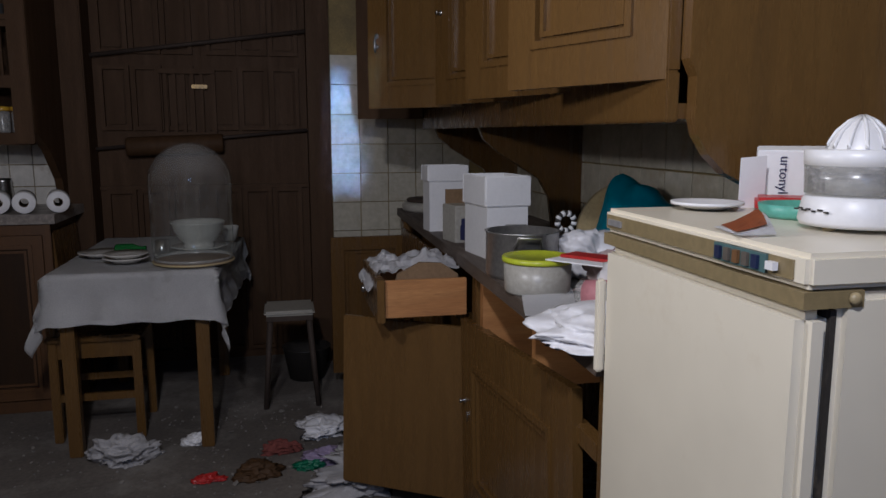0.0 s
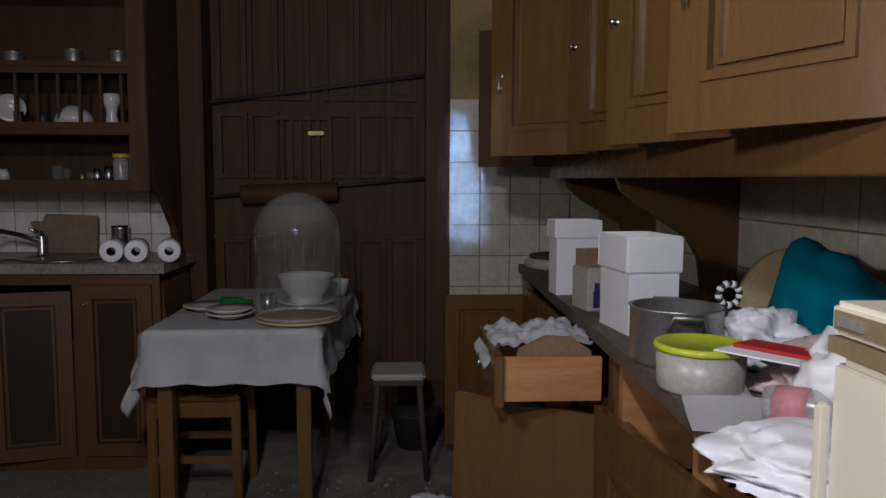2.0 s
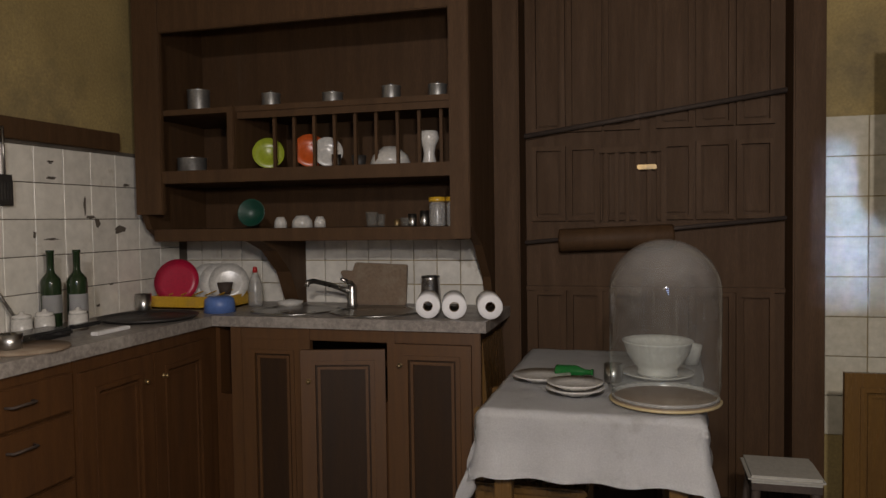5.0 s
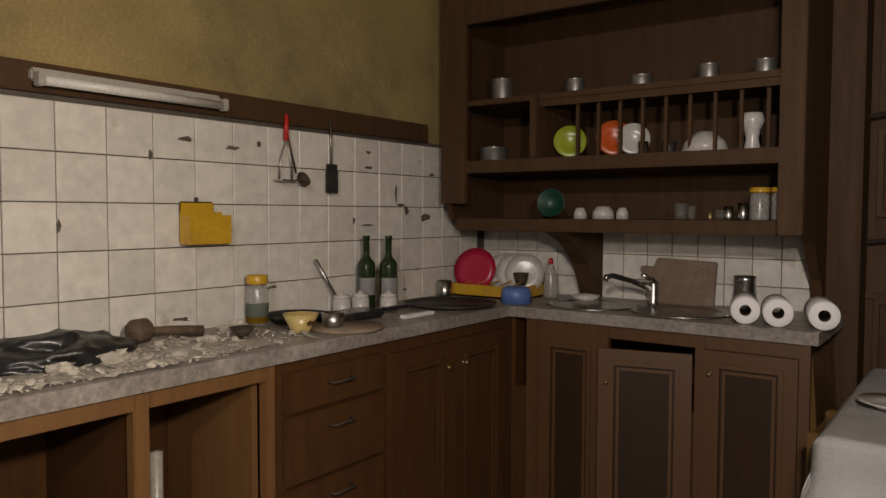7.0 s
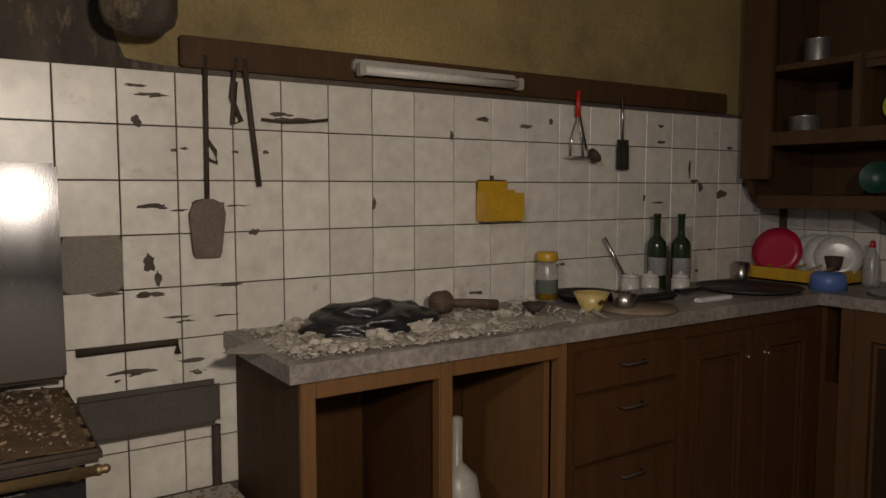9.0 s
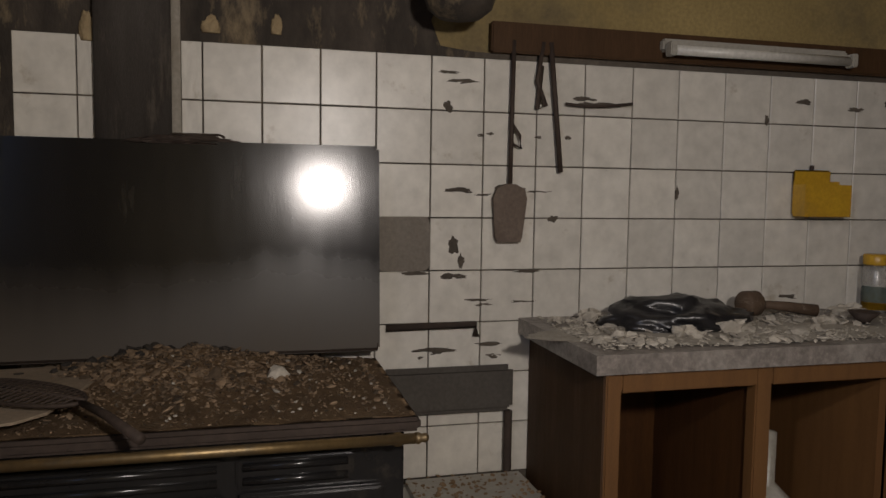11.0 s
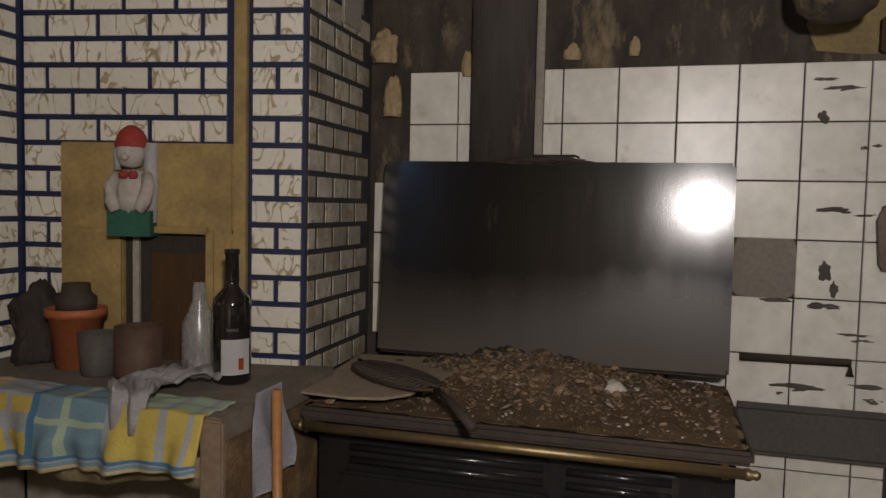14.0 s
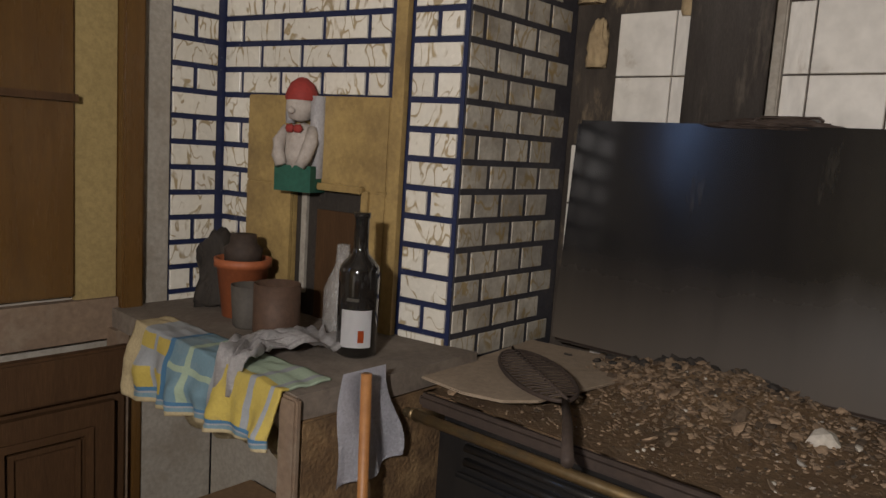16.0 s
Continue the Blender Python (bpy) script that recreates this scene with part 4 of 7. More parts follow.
# ---- flue pipe ----
solid("flue_pipe", lathe([(0.078, 0), (0.08, 0.0), (0.08, 1.62), (0.078, 1.62)], m=pose(-2.666, 1.393, 1.32) @ Matrix.Diagonal((0.27, 1.02, 1, 1)), seg=28), shade("greyish_flue_iron", (0.10, 0.088, 0.075), (0.06, 0.05, 0.042), 0.8, metal=0.2, scale=4, bump=0.4, stretch=(1, 6, 1), dirt=(0.2, 0.17, 0.13), dirt_amount=0.2), "flat sooty grey iron flue pipe behind the range", "flue pipe", smooth=True)

M_OLDFOAM = shade("yellowed_old_foam", (0.46, 0.36, 0.20), (0.30, 0.22, 0.12), 0.95, scale=14, bump=0.8, dirt=(0.08, 0.06, 0.04), dirt_amount=0.3, dirt_scale=8)
for at, size, seed in (((-2.686, 1.095, 1.50), (0.018, 0.022, 0.075), 3), ((-2.686, 1.07, 1.64), (0.02, 0.035, 0.06), 4), ((-2.688, 1.295, 1.60), (0.010, 0.014, 0.045), 6), ((-2.690, 1.56, 1.635), (0.006, 0.02, 0.03), 7), ((-2.690, 1.71, 1.64), (0.006, 0.012, 0.03), 8)):
    solid("plaster_crust", bag_lump(at, size, seed, 0.3, 4), M_OLDFOAM, "yellowish crust of old filler on sooty plaster", "plaster crust", group="plaster crusts", smooth=True)
setting("mortar_strip", B((-2.693, -2.676, 1.474, 1.494, 1.33, CEIL)), M_GREYWALL, "pale mortar strip beside the flue", "trim", bevel=0.003)
solid("rust_crust", bag_lump((-2.635, 1.50, 1.374), (0.02, 0.10, 0.014), 5, 0.5, 4), M_DULLMETAL, "rust and crumbs lying along the lid's top edge", "rust crust")
solid("wire_rack", rod([(-2.635, 1.47, 1.392), (-2.65, 1.48, 1.398), (-2.65, 1.58, 1.398), (-2.635, 1.59, 1.392)], 0.003, 6), M_DULLMETAL, "bent iron wire lying on the lid's top edge", "wire", smooth=True)

# ---- brick-patterned chimney breast ----
chimney = setting("chimney_breast", prism([(-2.69, 1.03), (-2.315, 1.03), (-2.215, 0.365), (-2.69, 0.365)], "z", 0, CEIL), M_BLUE, "chimney breast clad in cream brick tiles with dark blue joints", "chimney")
part("sooty_joints", B((-2.69, -2.3165, 1.0303, 1.0338, 0.86, CEIL)), shade("sooty_mortar", (0.05, 0.047, 0.055), (0.028, 0.026, 0.03), 0.8, scale=9, bump=0.4, dirt=(0.12, 0.10, 0.08), dirt_scale=6, dirt_amount=0.3), chimney, "joints dulled by soot")
setting("brick_panel", B((-2.215, -2.07, 0.362, 0.368, 0.0, CEIL)), M_BLUE, "strip of wall with dark blue tile joints", "wall")

WT, ET = 0.947, 0.915   # tops of the two worktops


def bottle(at, h, r, material, label, category="bottle", tilt=None):
    x, y, z = at
    b = thing("bottle", label, category, at)
    n = r * 0.36
    part("glass", lathe([(0, 0.004), (r * 0.8, 0), (r, 0.006), (r, h * 0.59), (r * 0.93, h * 0.635), (r * 0.72, h * 0.67), (n * 1.15, h * 0.715), (n, h * 0.76), (n, h * 0.96), (n * 1.15, h * 0.965), (n * 1.15, h), (0, h)], at), material, b, smooth=True)
    return b


def label_band(parent, at, r, z0, z1, a0, a1, material, text=""):
    bm = sheet(14, 1, lambda u, v: (at[0] + (r + 0.0012) * math.cos(math.radians(a0 + (a1 - a0) * u)), at[1] + (r + 0.0012) * math.sin(math.radians(a0 + (a1 - a0) * u)), at[2] + z0 + (z1 - z0) * v))
    return part("label", thicken(bm, 0.0006), material, parent, text, smooth=True)


def cup(name, at, r, h, material, label, category, taper=0.85, group="", wall=0.003, seg=24):
    return solid(name, lathe([(0, 0.003), (r * taper * 0.9, 0), (r * taper, 0.004), (r, h), (r - wall, h), (r * taper - wall, 0.008), (0, 0.008)], at, seg), material, label, category, group, smooth=True)


def pan_pot(at, r, h, label, material=M_OLDALU):
    p = thing("cooking_pot", label, "pot", at)
    part("body", lathe([(0, 0), (r * 0.96, 0), (r, 0.012), (r, h - 0.004), (r + 0.005, h), (r - 0.003, h), (r - 0.003, 0.01), (0, 0.01)], at, 36), material, p, smooth=True)
    for a in (-100, 80):
        c, s_ = math.cos(math.radians(a)), math.sin(math.radians(a))
        q = [Vector((at[0] + c * (r + o) - s_ * w, at[1] + s_ * (r + o) + c * w, at[2] + h - 0.03 + up)) for o, w, up in ((0, -0.035, -0.005), (0.012, -0.034, 0.0), (0.03, -0.028, 0.025), (0.03, 0.028, 0.025), (0.012, 0.034, 0.0), (0, 0.035, -0.005))]
        hd = part("handle", rod(q, 0.0045), material, p, "riveted loop handle", smooth=True)
    return p


def stone_field(name, n, box, sizes, material, label, category, zf, seed, flat=0.65):
    """Loose rubble: many small rough stones joined into one heap."""
    rng = random.Random(seed)
    ball = bmesh.new()
    bmesh.ops.create_icosphere(ball, subdivisions=1, radius=1)
    corners = [v.co.copy() for v in ball.verts]
    sides = [tuple(v.index for v in f.verts) for f in ball.faces]
    ball.free()
    points, faces = [], []
    for _ in range(n):
        x, y = box(rng)
        s = rng.uniform(*sizes) * (1.6 if rng.random() < 0.08 else 1)
        m = pose(x, y, zf(x, y) + s * 0.35, rng.uniform(-30, 30), rng.uniform(-30, 30), rng.uniform(0, 360))
        k = len(points)
        points += [m @ (Vector((v.x * 1.15, v.y * 0.95, v.z * flat)) * s * rng.uniform(0.7, 1.2)) for v in corners]
        faces += [tuple(k + i for i in f) for f in sides]
    me = bpy.data.meshes.new(name)
    me.from_pydata(points, [], faces)
    me.materials.append(material)
    return tagged(new(name, me), label, category, kind="stuff")


# ---- fridge top ----
FT = 1.172
juicer = thing("citrus_juicer", "white electric citrus juicer with clear jug on the fridge", "juicer", (0.635, 1.675, FT))
JA = (0.592, 1.642, FT + 0.006)
JS = 0.68


def turned(profile):
    return [(r * JS * 1.15, z * JS * 0.92) for r, z in profile]


part("base", lathe(turned([(0, 0), (0.082, 0), (0.086, 0.01), (0.08, 0.052), (0.074, 0.06), (0, 0.06)]), JA, 40), M_WHITE, juicer, smooth=True)
part("jug", lathe(turned([(0.074, 0.061), (0.078, 0.063), (0.08, 0.12), (0.0785, 0.12), (0.0765, 0.064), (0.074, 0.064)]), JA, 40), M_HAZE, juicer, "clear plastic jug", smooth=True)
part("motor_cap", lathe(turned([(0, 0.0612), (0.047, 0.0612), (0.047, 0.10), (0.04, 0.105), (0, 0.105)]), JA, 32), M_WHITE, juicer, smooth=True)
part("collar", lathe(turned([(0.05, 0.106), (0.081, 0.121), (0.082, 0.15), (0.076, 0.152), (0.0, 0.152)]), JA, 40), M_WHITE, juicer, smooth=True)
reamer = part("reamer", lathe(turned([(0.048, 0.152), (0.046, 0.16), (0.036, 0.185), (0.02, 0.205), (0.006, 0.215), (0, 0.216)]), JA, 32), M_WHITE, juicer, "ribbed white reamer cone", smooth=True)
for k in range(12):
    a = 2 * math.pi * k / 12
    part("rib", rod([(JA[0] + math.cos(a) * q, JA[1] + math.sin(a) * q, JA[2] + z) for q, z in turned(((0.049, 0.154), (0.047, 0.162), (0.037, 0.187), (0.02, 0.207), (0.004, 0.217)))], 0.0025, 6), M_WHITE, reamer, smooth=True)
part("script", B(*[(0.5235 + 0.0015 * abs(k - 3), 0.5265 + 0.0015 * abs(k - 3), 1.615 + k * 0.009, 1.621 + k * 0.009, FT + 0.024 + 0.002 * (k % 2), FT + 0.026 + 0.002 * (k % 2)) for k in range(7)]), M_IRON, juicer)
for a in (0.55, 0.61):
    part("foot", lathe([(0, 0), (0.008, 0), (0.008, 0.007), (0, 0.007)], (a, 1.635, FT), 12), M_BEIGE, juicer)
solid("plate", lathe([(0, 0.004), (0.03, 0.002), (0.052, 0.009), (0.056, 0.009), (0.056, 0.014), (0.05, 0.013), (0.03, 0.006), (0, 0.007)], (0.545, 1.905, FT), 36), M_WHITE, "white plastic saucer on the fridge", "plate", smooth=True)
tub = cup("plastic_dish", (0.62, 1.775, FT), 0.062, 0.02, M_MINT, "mint green plastic dish lid on the fridge", "dish", 0.95)
pk = thing("medicine_box", "opened white medicine carton with dark blue stripes", "carton", (0.74, 1.88, FT))
mk = pose(0.72, 1.93, FT + 0.052, 10, 0, -32)
bm = bmesh.new(); add_box(bm, -0.06, 0.065, -0.02, 0.02, -0.048, 0.045, mk)
part("carton", bm, M_PAPER, pk, bevel=0.002)
bm = bmesh.new(); add_box(bm, -0.105, -0.061, -0.019, -0.018, -0.045, 0.043, mk @ pose(-0.0, -0.012, 0, 0, 0, 25))
part("flap", bm, M_PAPER, pk)
for a, b in ((0.018, 0.036), (0.040, 0.062)):
    bm = bmesh.new(); add_box(bm, a, b, -0.022, -0.0205, -0.04, 0.02, mk)
    part("stripe", bm, M_INK, pk)
font = bpy.data.curves.new("print", "FONT")
font.body, font.size, font.extrude = "urtonyl", 0.022, 0.0004
txt_src = new("print_source", font)
txt_src.matrix_world = mk @ pose(-0.025, -0.0215, 0.036, 90, 90, 0)
bpy.context.view_layer.update()
dep = bpy.context.evaluated_depsgraph_get()
tme = bpy.data.meshes.new_from_object(txt_src.evaluated_get(dep))
tme.transform(txt_src.matrix_world)
bpy.data.objects.remove(txt_src)
bm = bmesh.new(); bm.from_mesh(tme)
part("lettering", bm, M_INK, pk)
solid("tray", prism([(0.60, 1.86), (0.70, 1.80), (0.73, 1.86), (0.64, 1.92)], "z", FT, FT + 0.022), M_RED, "small red plastic tray on the fridge", "tray", bevel=0.005)
solid("wrapper", lump((0.70, 1.80, FT + 0.002), (0.045, 0.03, 0.018), 0.5, seed=3), M_BAG, "crumpled clear wrapper beside the tray", "wrapper", smooth=True)
leaf = solid("leaflet", thicken(sheet(8, 2, lambda u, v: (0.40 + 0.05 * v + 0.02 * u, 1.60 + 0.085 * u, FT + 0.003 + 0.022 * abs(math.sin(u * 3.0)) * v)), 0.0008), M_PAPER, "small folded photo leaflet on the fridge edge", "leaflet", smooth=True)
part("picture", thicken(sheet(6, 2, lambda u, v: (0.404 + 0.04 * v + 0.02 * u, 1.61 + 0.065 * u, FT + 0.0062 + 0.022 * abs(math.sin((0.12 + u * 0.76) * 3.0)) * v)), 0.0008), M_TERRA, leaf)

# ---- crowded east worktop ----


def foam_box(at, ang, w, d, h, lid, label):
    m = pose(at[0], at[1], at[2], 0, 0, ang)
    ob = thing("foam_box", label, "box", at)
    bm = bmesh.new()
    t = 0.012
    for b in ((0, w, 0, d, 0, t), (0, w, 0, t, t, h), (0, w, d - t, d, t, h), (0, t, t, d - t, t, h), (w - t, w, t, d - t, t, h)):
        add_box(bm, *b, m)
    part("body", bm, M_WHITE, ob)
    bm = bmesh.new()
    o = 0.007
    for b in ((-o, w + o, -o, 0.0, h - lid, h + 0.012), (-o, w + o, d, d + o, h - lid, h + 0.012), (-o, 0.0, 0, d, h - lid, h + 0.012), (w, w + o, 0, d, h - lid, h + 0.012)):
        add_box(bm, *b, m)
    part("rim", bm, M_WHITE, ob, "thick white rim", bevel=0.003)
    return ob


foam_box((0.482, 2.985, ET), 7, 0.135, 0.185, 0.238, 0.08, "open white foam box standing on the worktop")
foam_box((0.438, 3.655, ET), 5, 0.15, 0.09, 0.243, 0.05, "tall open white foam box on the worktop")
sb = thing("coffee_box", "small grey carton printed with a dark flask", "carton", (0.53, 3.38, ET))
ms = pose(0.465, 3.33, ET, 0, 0, 12)
bm = bmesh.new(); add_box(bm, 0, 0.12, 0, 0.11, 0, 0.13, ms)
part("carton", bm, M_GREYLID, sb, bevel=0.003)
bm = bmesh.new(); add_box(bm, 0.01, 0.09, 0.10, 0.108, 0.13, 0.18, ms)
part("flap", bm, M_CARD, sb)
for b in ((0.018, 0.042, -0.0015, -0.0005, 0.01, 0.06), (0.022, 0.038, -0.0015, -0.0005, 0.06, 0.085), (0.045, 0.055, -0.0015, -0.0005, 0.02, 0.028), (0.052, 0.057, -0.0015, -0.0005, 0.028, 0.07), (0.042, 0.055, -0.0015, -0.0005, 0.068, 0.074)):
    bm = bmesh.new(); add_box(bm, *b, ms)
    part("print", bm, M_INK, sb)
pan_pot((0.508, 2.725, ET), 0.098, 0.122, "aluminium cooking pot with loop handles")
tb = thing("food_tub", "cloudy round plastic tub with a lime green lid", "tub", (0.478, 2.515, ET))
TA = (0.478, 2.515, ET)
part("bowl", lathe([(0, 0), (0.076, 0), (0.079, 0.006), (0.082, 0.074), (0, 0.074)], TA, 40), M_GREYLID, tb, smooth=True)
part("lid", lathe([(0, 0.078), (0.072, 0.078), (0.075, 0.0745), (0.085, 0.0745), (0.087, 0.079), (0.085, 0.087), (0.078, 0.088), (0.074, 0.084), (0, 0.084)], TA, 40), M_LIME, tb, "lime green lid", smooth=True)


def paper(name, c, w, d, ang, z, curl, label, material=M_PAPER):
    m = pose(c[0], c[1], z, 0, 0, ang)
    bm = sheet(10, 8, lambda u, v: m @ Vector(((u - 0.5) * w, (v - 0.5) * d, curl * (abs(u - 0.5) * 2) ** 2 + 0.4 * curl * math.sin(v * 5))))
    return solid(name, thicken(bm, 0.0012), material, label, "paper", smooth=True)


paper("paper_sheet", (0.485, 2.44), 0.15, 0.12, 78, ET + 0.002, 0.006, "white paper sheet lying over the worktop's edge")
paper("paper_sheet", (0.455, 2.32), 0.20, 0.145, 74, ET + 0.008, 0.005, "white folded paper sheet on the worktop")
paper("paper_sheet", (0.56, 3.05), 0.10, 0.07, 30, ET + 0.002, 0.02, "crumpled white scrap beside the pot")
solid("folder", prism([(0.47, 2.44), (0.60, 2.27), (0.68, 2.33), (0.55, 2.49)], "z", ET + 0.0885, ET + 0.0915), M_PAPER, "white leaflet lying on the tub", "leaflet")
solid("envelope", prism([(0.51, 2.455), (0.61, 2.32), (0.66, 2.36), (0.565, 2.49)], "z", ET + 0.092, ET + 0.099), M_RED, "red and white folded envelope on the leaflet", "envelope", bevel=0.002)
solid("plastic_bag", bag_lump((0.485, 2.10, ET + 0.001), (0.15, 0.13, 0.038), 5, 0.25), M_BAG, "flat crumpled white plastic bag hanging over the edge", "plastic bag", smooth=True)
bagb = thing("plastic_bag", "upright crumpled white carrier bag with blue print", "plastic bag", (0.66, 2.16, ET))
part("bag", bag_lump((0.63, 2.19, ET + 0.002), (0.11, 0.13, 0.11), 8, 0.4), M_BAG, bagb, smooth=True)
part("handle_loop", rod([(0.60, 2.26, ET + 0.06), (0.58, 2.30, ET + 0.12), (0.61, 2.32, ET + 0.145), (0.65, 2.30, ET + 0.13), (0.67, 2.25, ET + 0.08)], [0.02, 0.014, 0.012, 0.014, 0.02], 10), M_BAG, bagb, smooth=True)
carrier = bagb.children[0].data
carrier.materials.append(M_BLUEPRINT)
spot = max(carrier.polygons, key=lambda f: f.center.dot(Vector((-1.0, -0.25, 0.45)))).center.copy()
for f in carrier.polygons:
    gap = f.center - spot
    f.material_index = 1 if math.hypot(gap.y, 1.4 * gap.z) < 0.042 else 0
solid("plastic_bag", bag_lump((0.69, 2.42, ET + 0.004), (0.13, 0.14, 0.075), 11, 0.4), shade("pinkish_bag", (0.66, 0.52, 0.5), (0.6, 0.46, 0.45), 0.4, bump=0.3), "crumpled pinkish plastic bag among the clutter", "plastic bag", smooth=True)
pb = thing("plastic_bottle", "small clear plastic bottle with a pink label lying down", "bottle", (0.56, 2.28, ET))
mb = pose(0.485, 2.265, ET + 0.044, 0, 84, -48) @ Matrix.Diagonal((0.85, 0.85, 0.85, 1))
part("body", lathe([(0, 0), (0.034, 0), (0.036, 0.006), (0.036, 0.09), (0.02, 0.11), (0.014, 0.115), (0.014, 0.13), (0, 0.13)], m=mb), M_HAZE, pb, smooth=True)
part("label", lathe([(0.0365, 0.018), (0.0372, 0.018), (0.0372, 0.078), (0.0365, 0.078)], m=mb), M_PINKLABEL, pb, "pink printed label", smooth=True)


def teal(u, v):
    ridge = 0.27 - 0.21 * u
    y = 2.84 - 0.62 * u
    x = 0.73 + 0.25 * v
    ridge += 0.02 * noise.noise(Vector((u * 11, v * 9, 5)))
    z = ET + 0.012 + ridge * max(0.03, math.sin(min(1, v * 1.06) * math.pi) ** 1.2) * (1 - 0.35 * abs(u - 0.25)) + 0.012 * noise.noise(Vector((u * 6, v * 5, 2)))
    return (x + 0.02 * noise.noise(Vector((u * 5, v * 4, 7))), y, z)


solid("plastic_bag", thicken(sheet(26, 18, teal), 0.003), M_TEAL, "big crumpled teal plastic bag against the tiles", "plastic bag", smooth=True)
tr = thing("oval_tray", "beige oval plastic tray leaning on the wall", "tray", (0.88, 3.20, ET))
mt = pose(0.90, 3.02, ET + 0.10, 0, -62, 0) @ Matrix.Diagonal((0.68, 1.0, 1, 1))
part("dish", lathe([(0, 0), (0.13, 0), (0.148, 0.035), (0.165, 0.038), (0.166, 0.03), (0.153, 0.028), (0.135, -0.006), (0, -0.006)], m=mt, seg=40), M_BEIGE, tr, smooth=True)
solid("paper_bag", bag_lump((0.68, 2.70, ET + 0.002), (0.09, 0.08, 0.075), 15, 0.45), M_BAG, "crumpled grey-white paper bag behind the pot", "paper bag", smooth=True)
solid("tin_box", B((0.64, 0.74, 2.83, 2.92, ET, ET + 0.085)), M_DULLMETAL, "small dark square tin behind the pot", "tin", bevel=0.006)
hose = thing("ridged_hose_ring", "black and white ridged hose ring on the tin", "hose", (0.69, 2.875, ET + 0.085))
for k in range(18):
    a, b = 2 * math.pi * k / 18, 2 * math.pi * (k + 1) / 18
    part("ridge", rod([(0.69 + 0.026 * math.cos(q), 2.875, ET + 0.121 + 0.026 * math.sin(q)) for q in (a, b)], 0.009 if k % 2 else 0.007, 8), M_WHITE if k % 2 else M_IRON, hose, smooth=True)
burner = thing("gas_ring", "old round enamelled hotplate at the worktop's end", "hotplate", (0.62, 4.45, ET))
part("plate", lathe([(0, 0), (0.13, 0), (0.14, 0.01), (0.14, 0.035), (0.12, 0.045), (0, 0.045)], (0.60, 4.45, ET), 36), M_GREYLID, burner, smooth=True)
part("cover", lathe([(0, 0.046), (0.115, 0.046), (0.12, 0.055), (0.11, 0.062), (0, 0.065)], (0.60, 4.45, ET), 36), M_DULLMETAL, burner, smooth=True)
solid("black_bundle", lump((0.60, 4.08, ET), (0.075, 0.07, 0.07), 0.4, seed=21), M_BLACKBAG, "small black plastic bundle on the worktop", "bundle", smooth=True)

# ---- drawer pulled out of the east cabinet ----
dr = thing("drawer", "pulled out drawer with bare pine side and brown front", "drawer", (0.29, 3.08, 0.738))
part("side", B((0.172, 0.425, 3.005, 3.02, 0.742, 0.857)), M_PINE, dr, "bare pine side", bevel=0.002)
part("side", B((0.172, 0.425, 3.36, 3.375, 0.742, 0.857)), M_PINE, dr, bevel=0.002)
part("front", B((0.148, 0.172, 2.99, 3.39, 0.73, 0.862)), M_CABINET, dr, "brown painted front", bevel=0.003)
part("bottom", B((0.172, 0.425, 3.02, 3.36, 0.742, 0.75)), M_PINE, dr)
part("knob", lathe([(0, 0), (0.006, 0), (0.006, 0.01), (0.013, 0.018), (0.011, 0.026), (0, 0.028)], m=pose(0.148, 3.19, 0.80, 0, -90)), M_STEEL, dr, "small metal knob", smooth=True)
part("dust_cover", prism([(0.19, 0.752), (0.42, 0.752), (0.41, 0.86), (0.36, 0.895), (0.29, 0.90), (0.22, 0.865)], "y", 3.06, 3.075), M_CARD, dr, "grey card sheet standing in the drawer")


def rag(u, v):
    x, y = 0.13 + 0.29 * u, 3.08 + 0.28 * v
    over = max(0, 0.12 - u * 1.0)
    z = 0.875 + 0.03 * noise.noise(Vector((u * 5, v * 5, 1))) + 0.02 * noise.noise(Vector((u * 13, v * 13, 4))) + 0.035 * math.exp(-((u - 0.75) ** 2 + (v - 0.4) ** 2) * 20) - over * 0.55
    return (x, y, z)


solid("cloth", thicken(sheet(30, 26, rag), 0.004), M_BAG, "crumpled white cloth spilling from the open drawer", "cloth", smooth=True)

# ---- table things ----
TT = 0.782
for (x, y), r in (((-0.735, 3.98), 0.088), ((-0.86, 4.15), 0.095)):
    solid("plate", lathe([(0, 0.006), (r * 0.55, 0.004), (r * 0.62, 0.01), (r, 0.022), (r, 0.026), (r * 0.6, 0.015), (0, 0.012)], (x, y, TT), 40), M_PORCELAIN, "dusty white dinner plate on the tablecloth", "plate", group="plates on the table", smooth=True)
solid("plate", lathe([(0, 0.006), (0.05, 0.004), (0.06, 0.01), (0.085, 0.02), (0.085, 0.024), (0.056, 0.014), (0, 0.012)], (-0.735, 3.98, TT + 0.018), 40), M_PORCELAIN, "dusty white plate stacked on another plate", "plate", group="plates on the table", smooth=True)
gb = thing("green_bottle", "small green glass bottle lying on the table", "bottle", (-0.76, 4.2, TT))
part("glass", lathe([(0, 0), (0.02, 0), (0.022, 0.006), (0.022, 0.07), (0.01, 0.10), (0.009, 0.12), (0.011, 0.122), (0.011, 0.128), (0, 0.128)], m=pose(-0.82, 4.22, TT + 0.022, 0, 88, -12)), shade("bright_green_glass", (0.015, 0.13, 0.025), (0.015, 0.10, 0.025), 0.1, bump=0), gb, smooth=True)
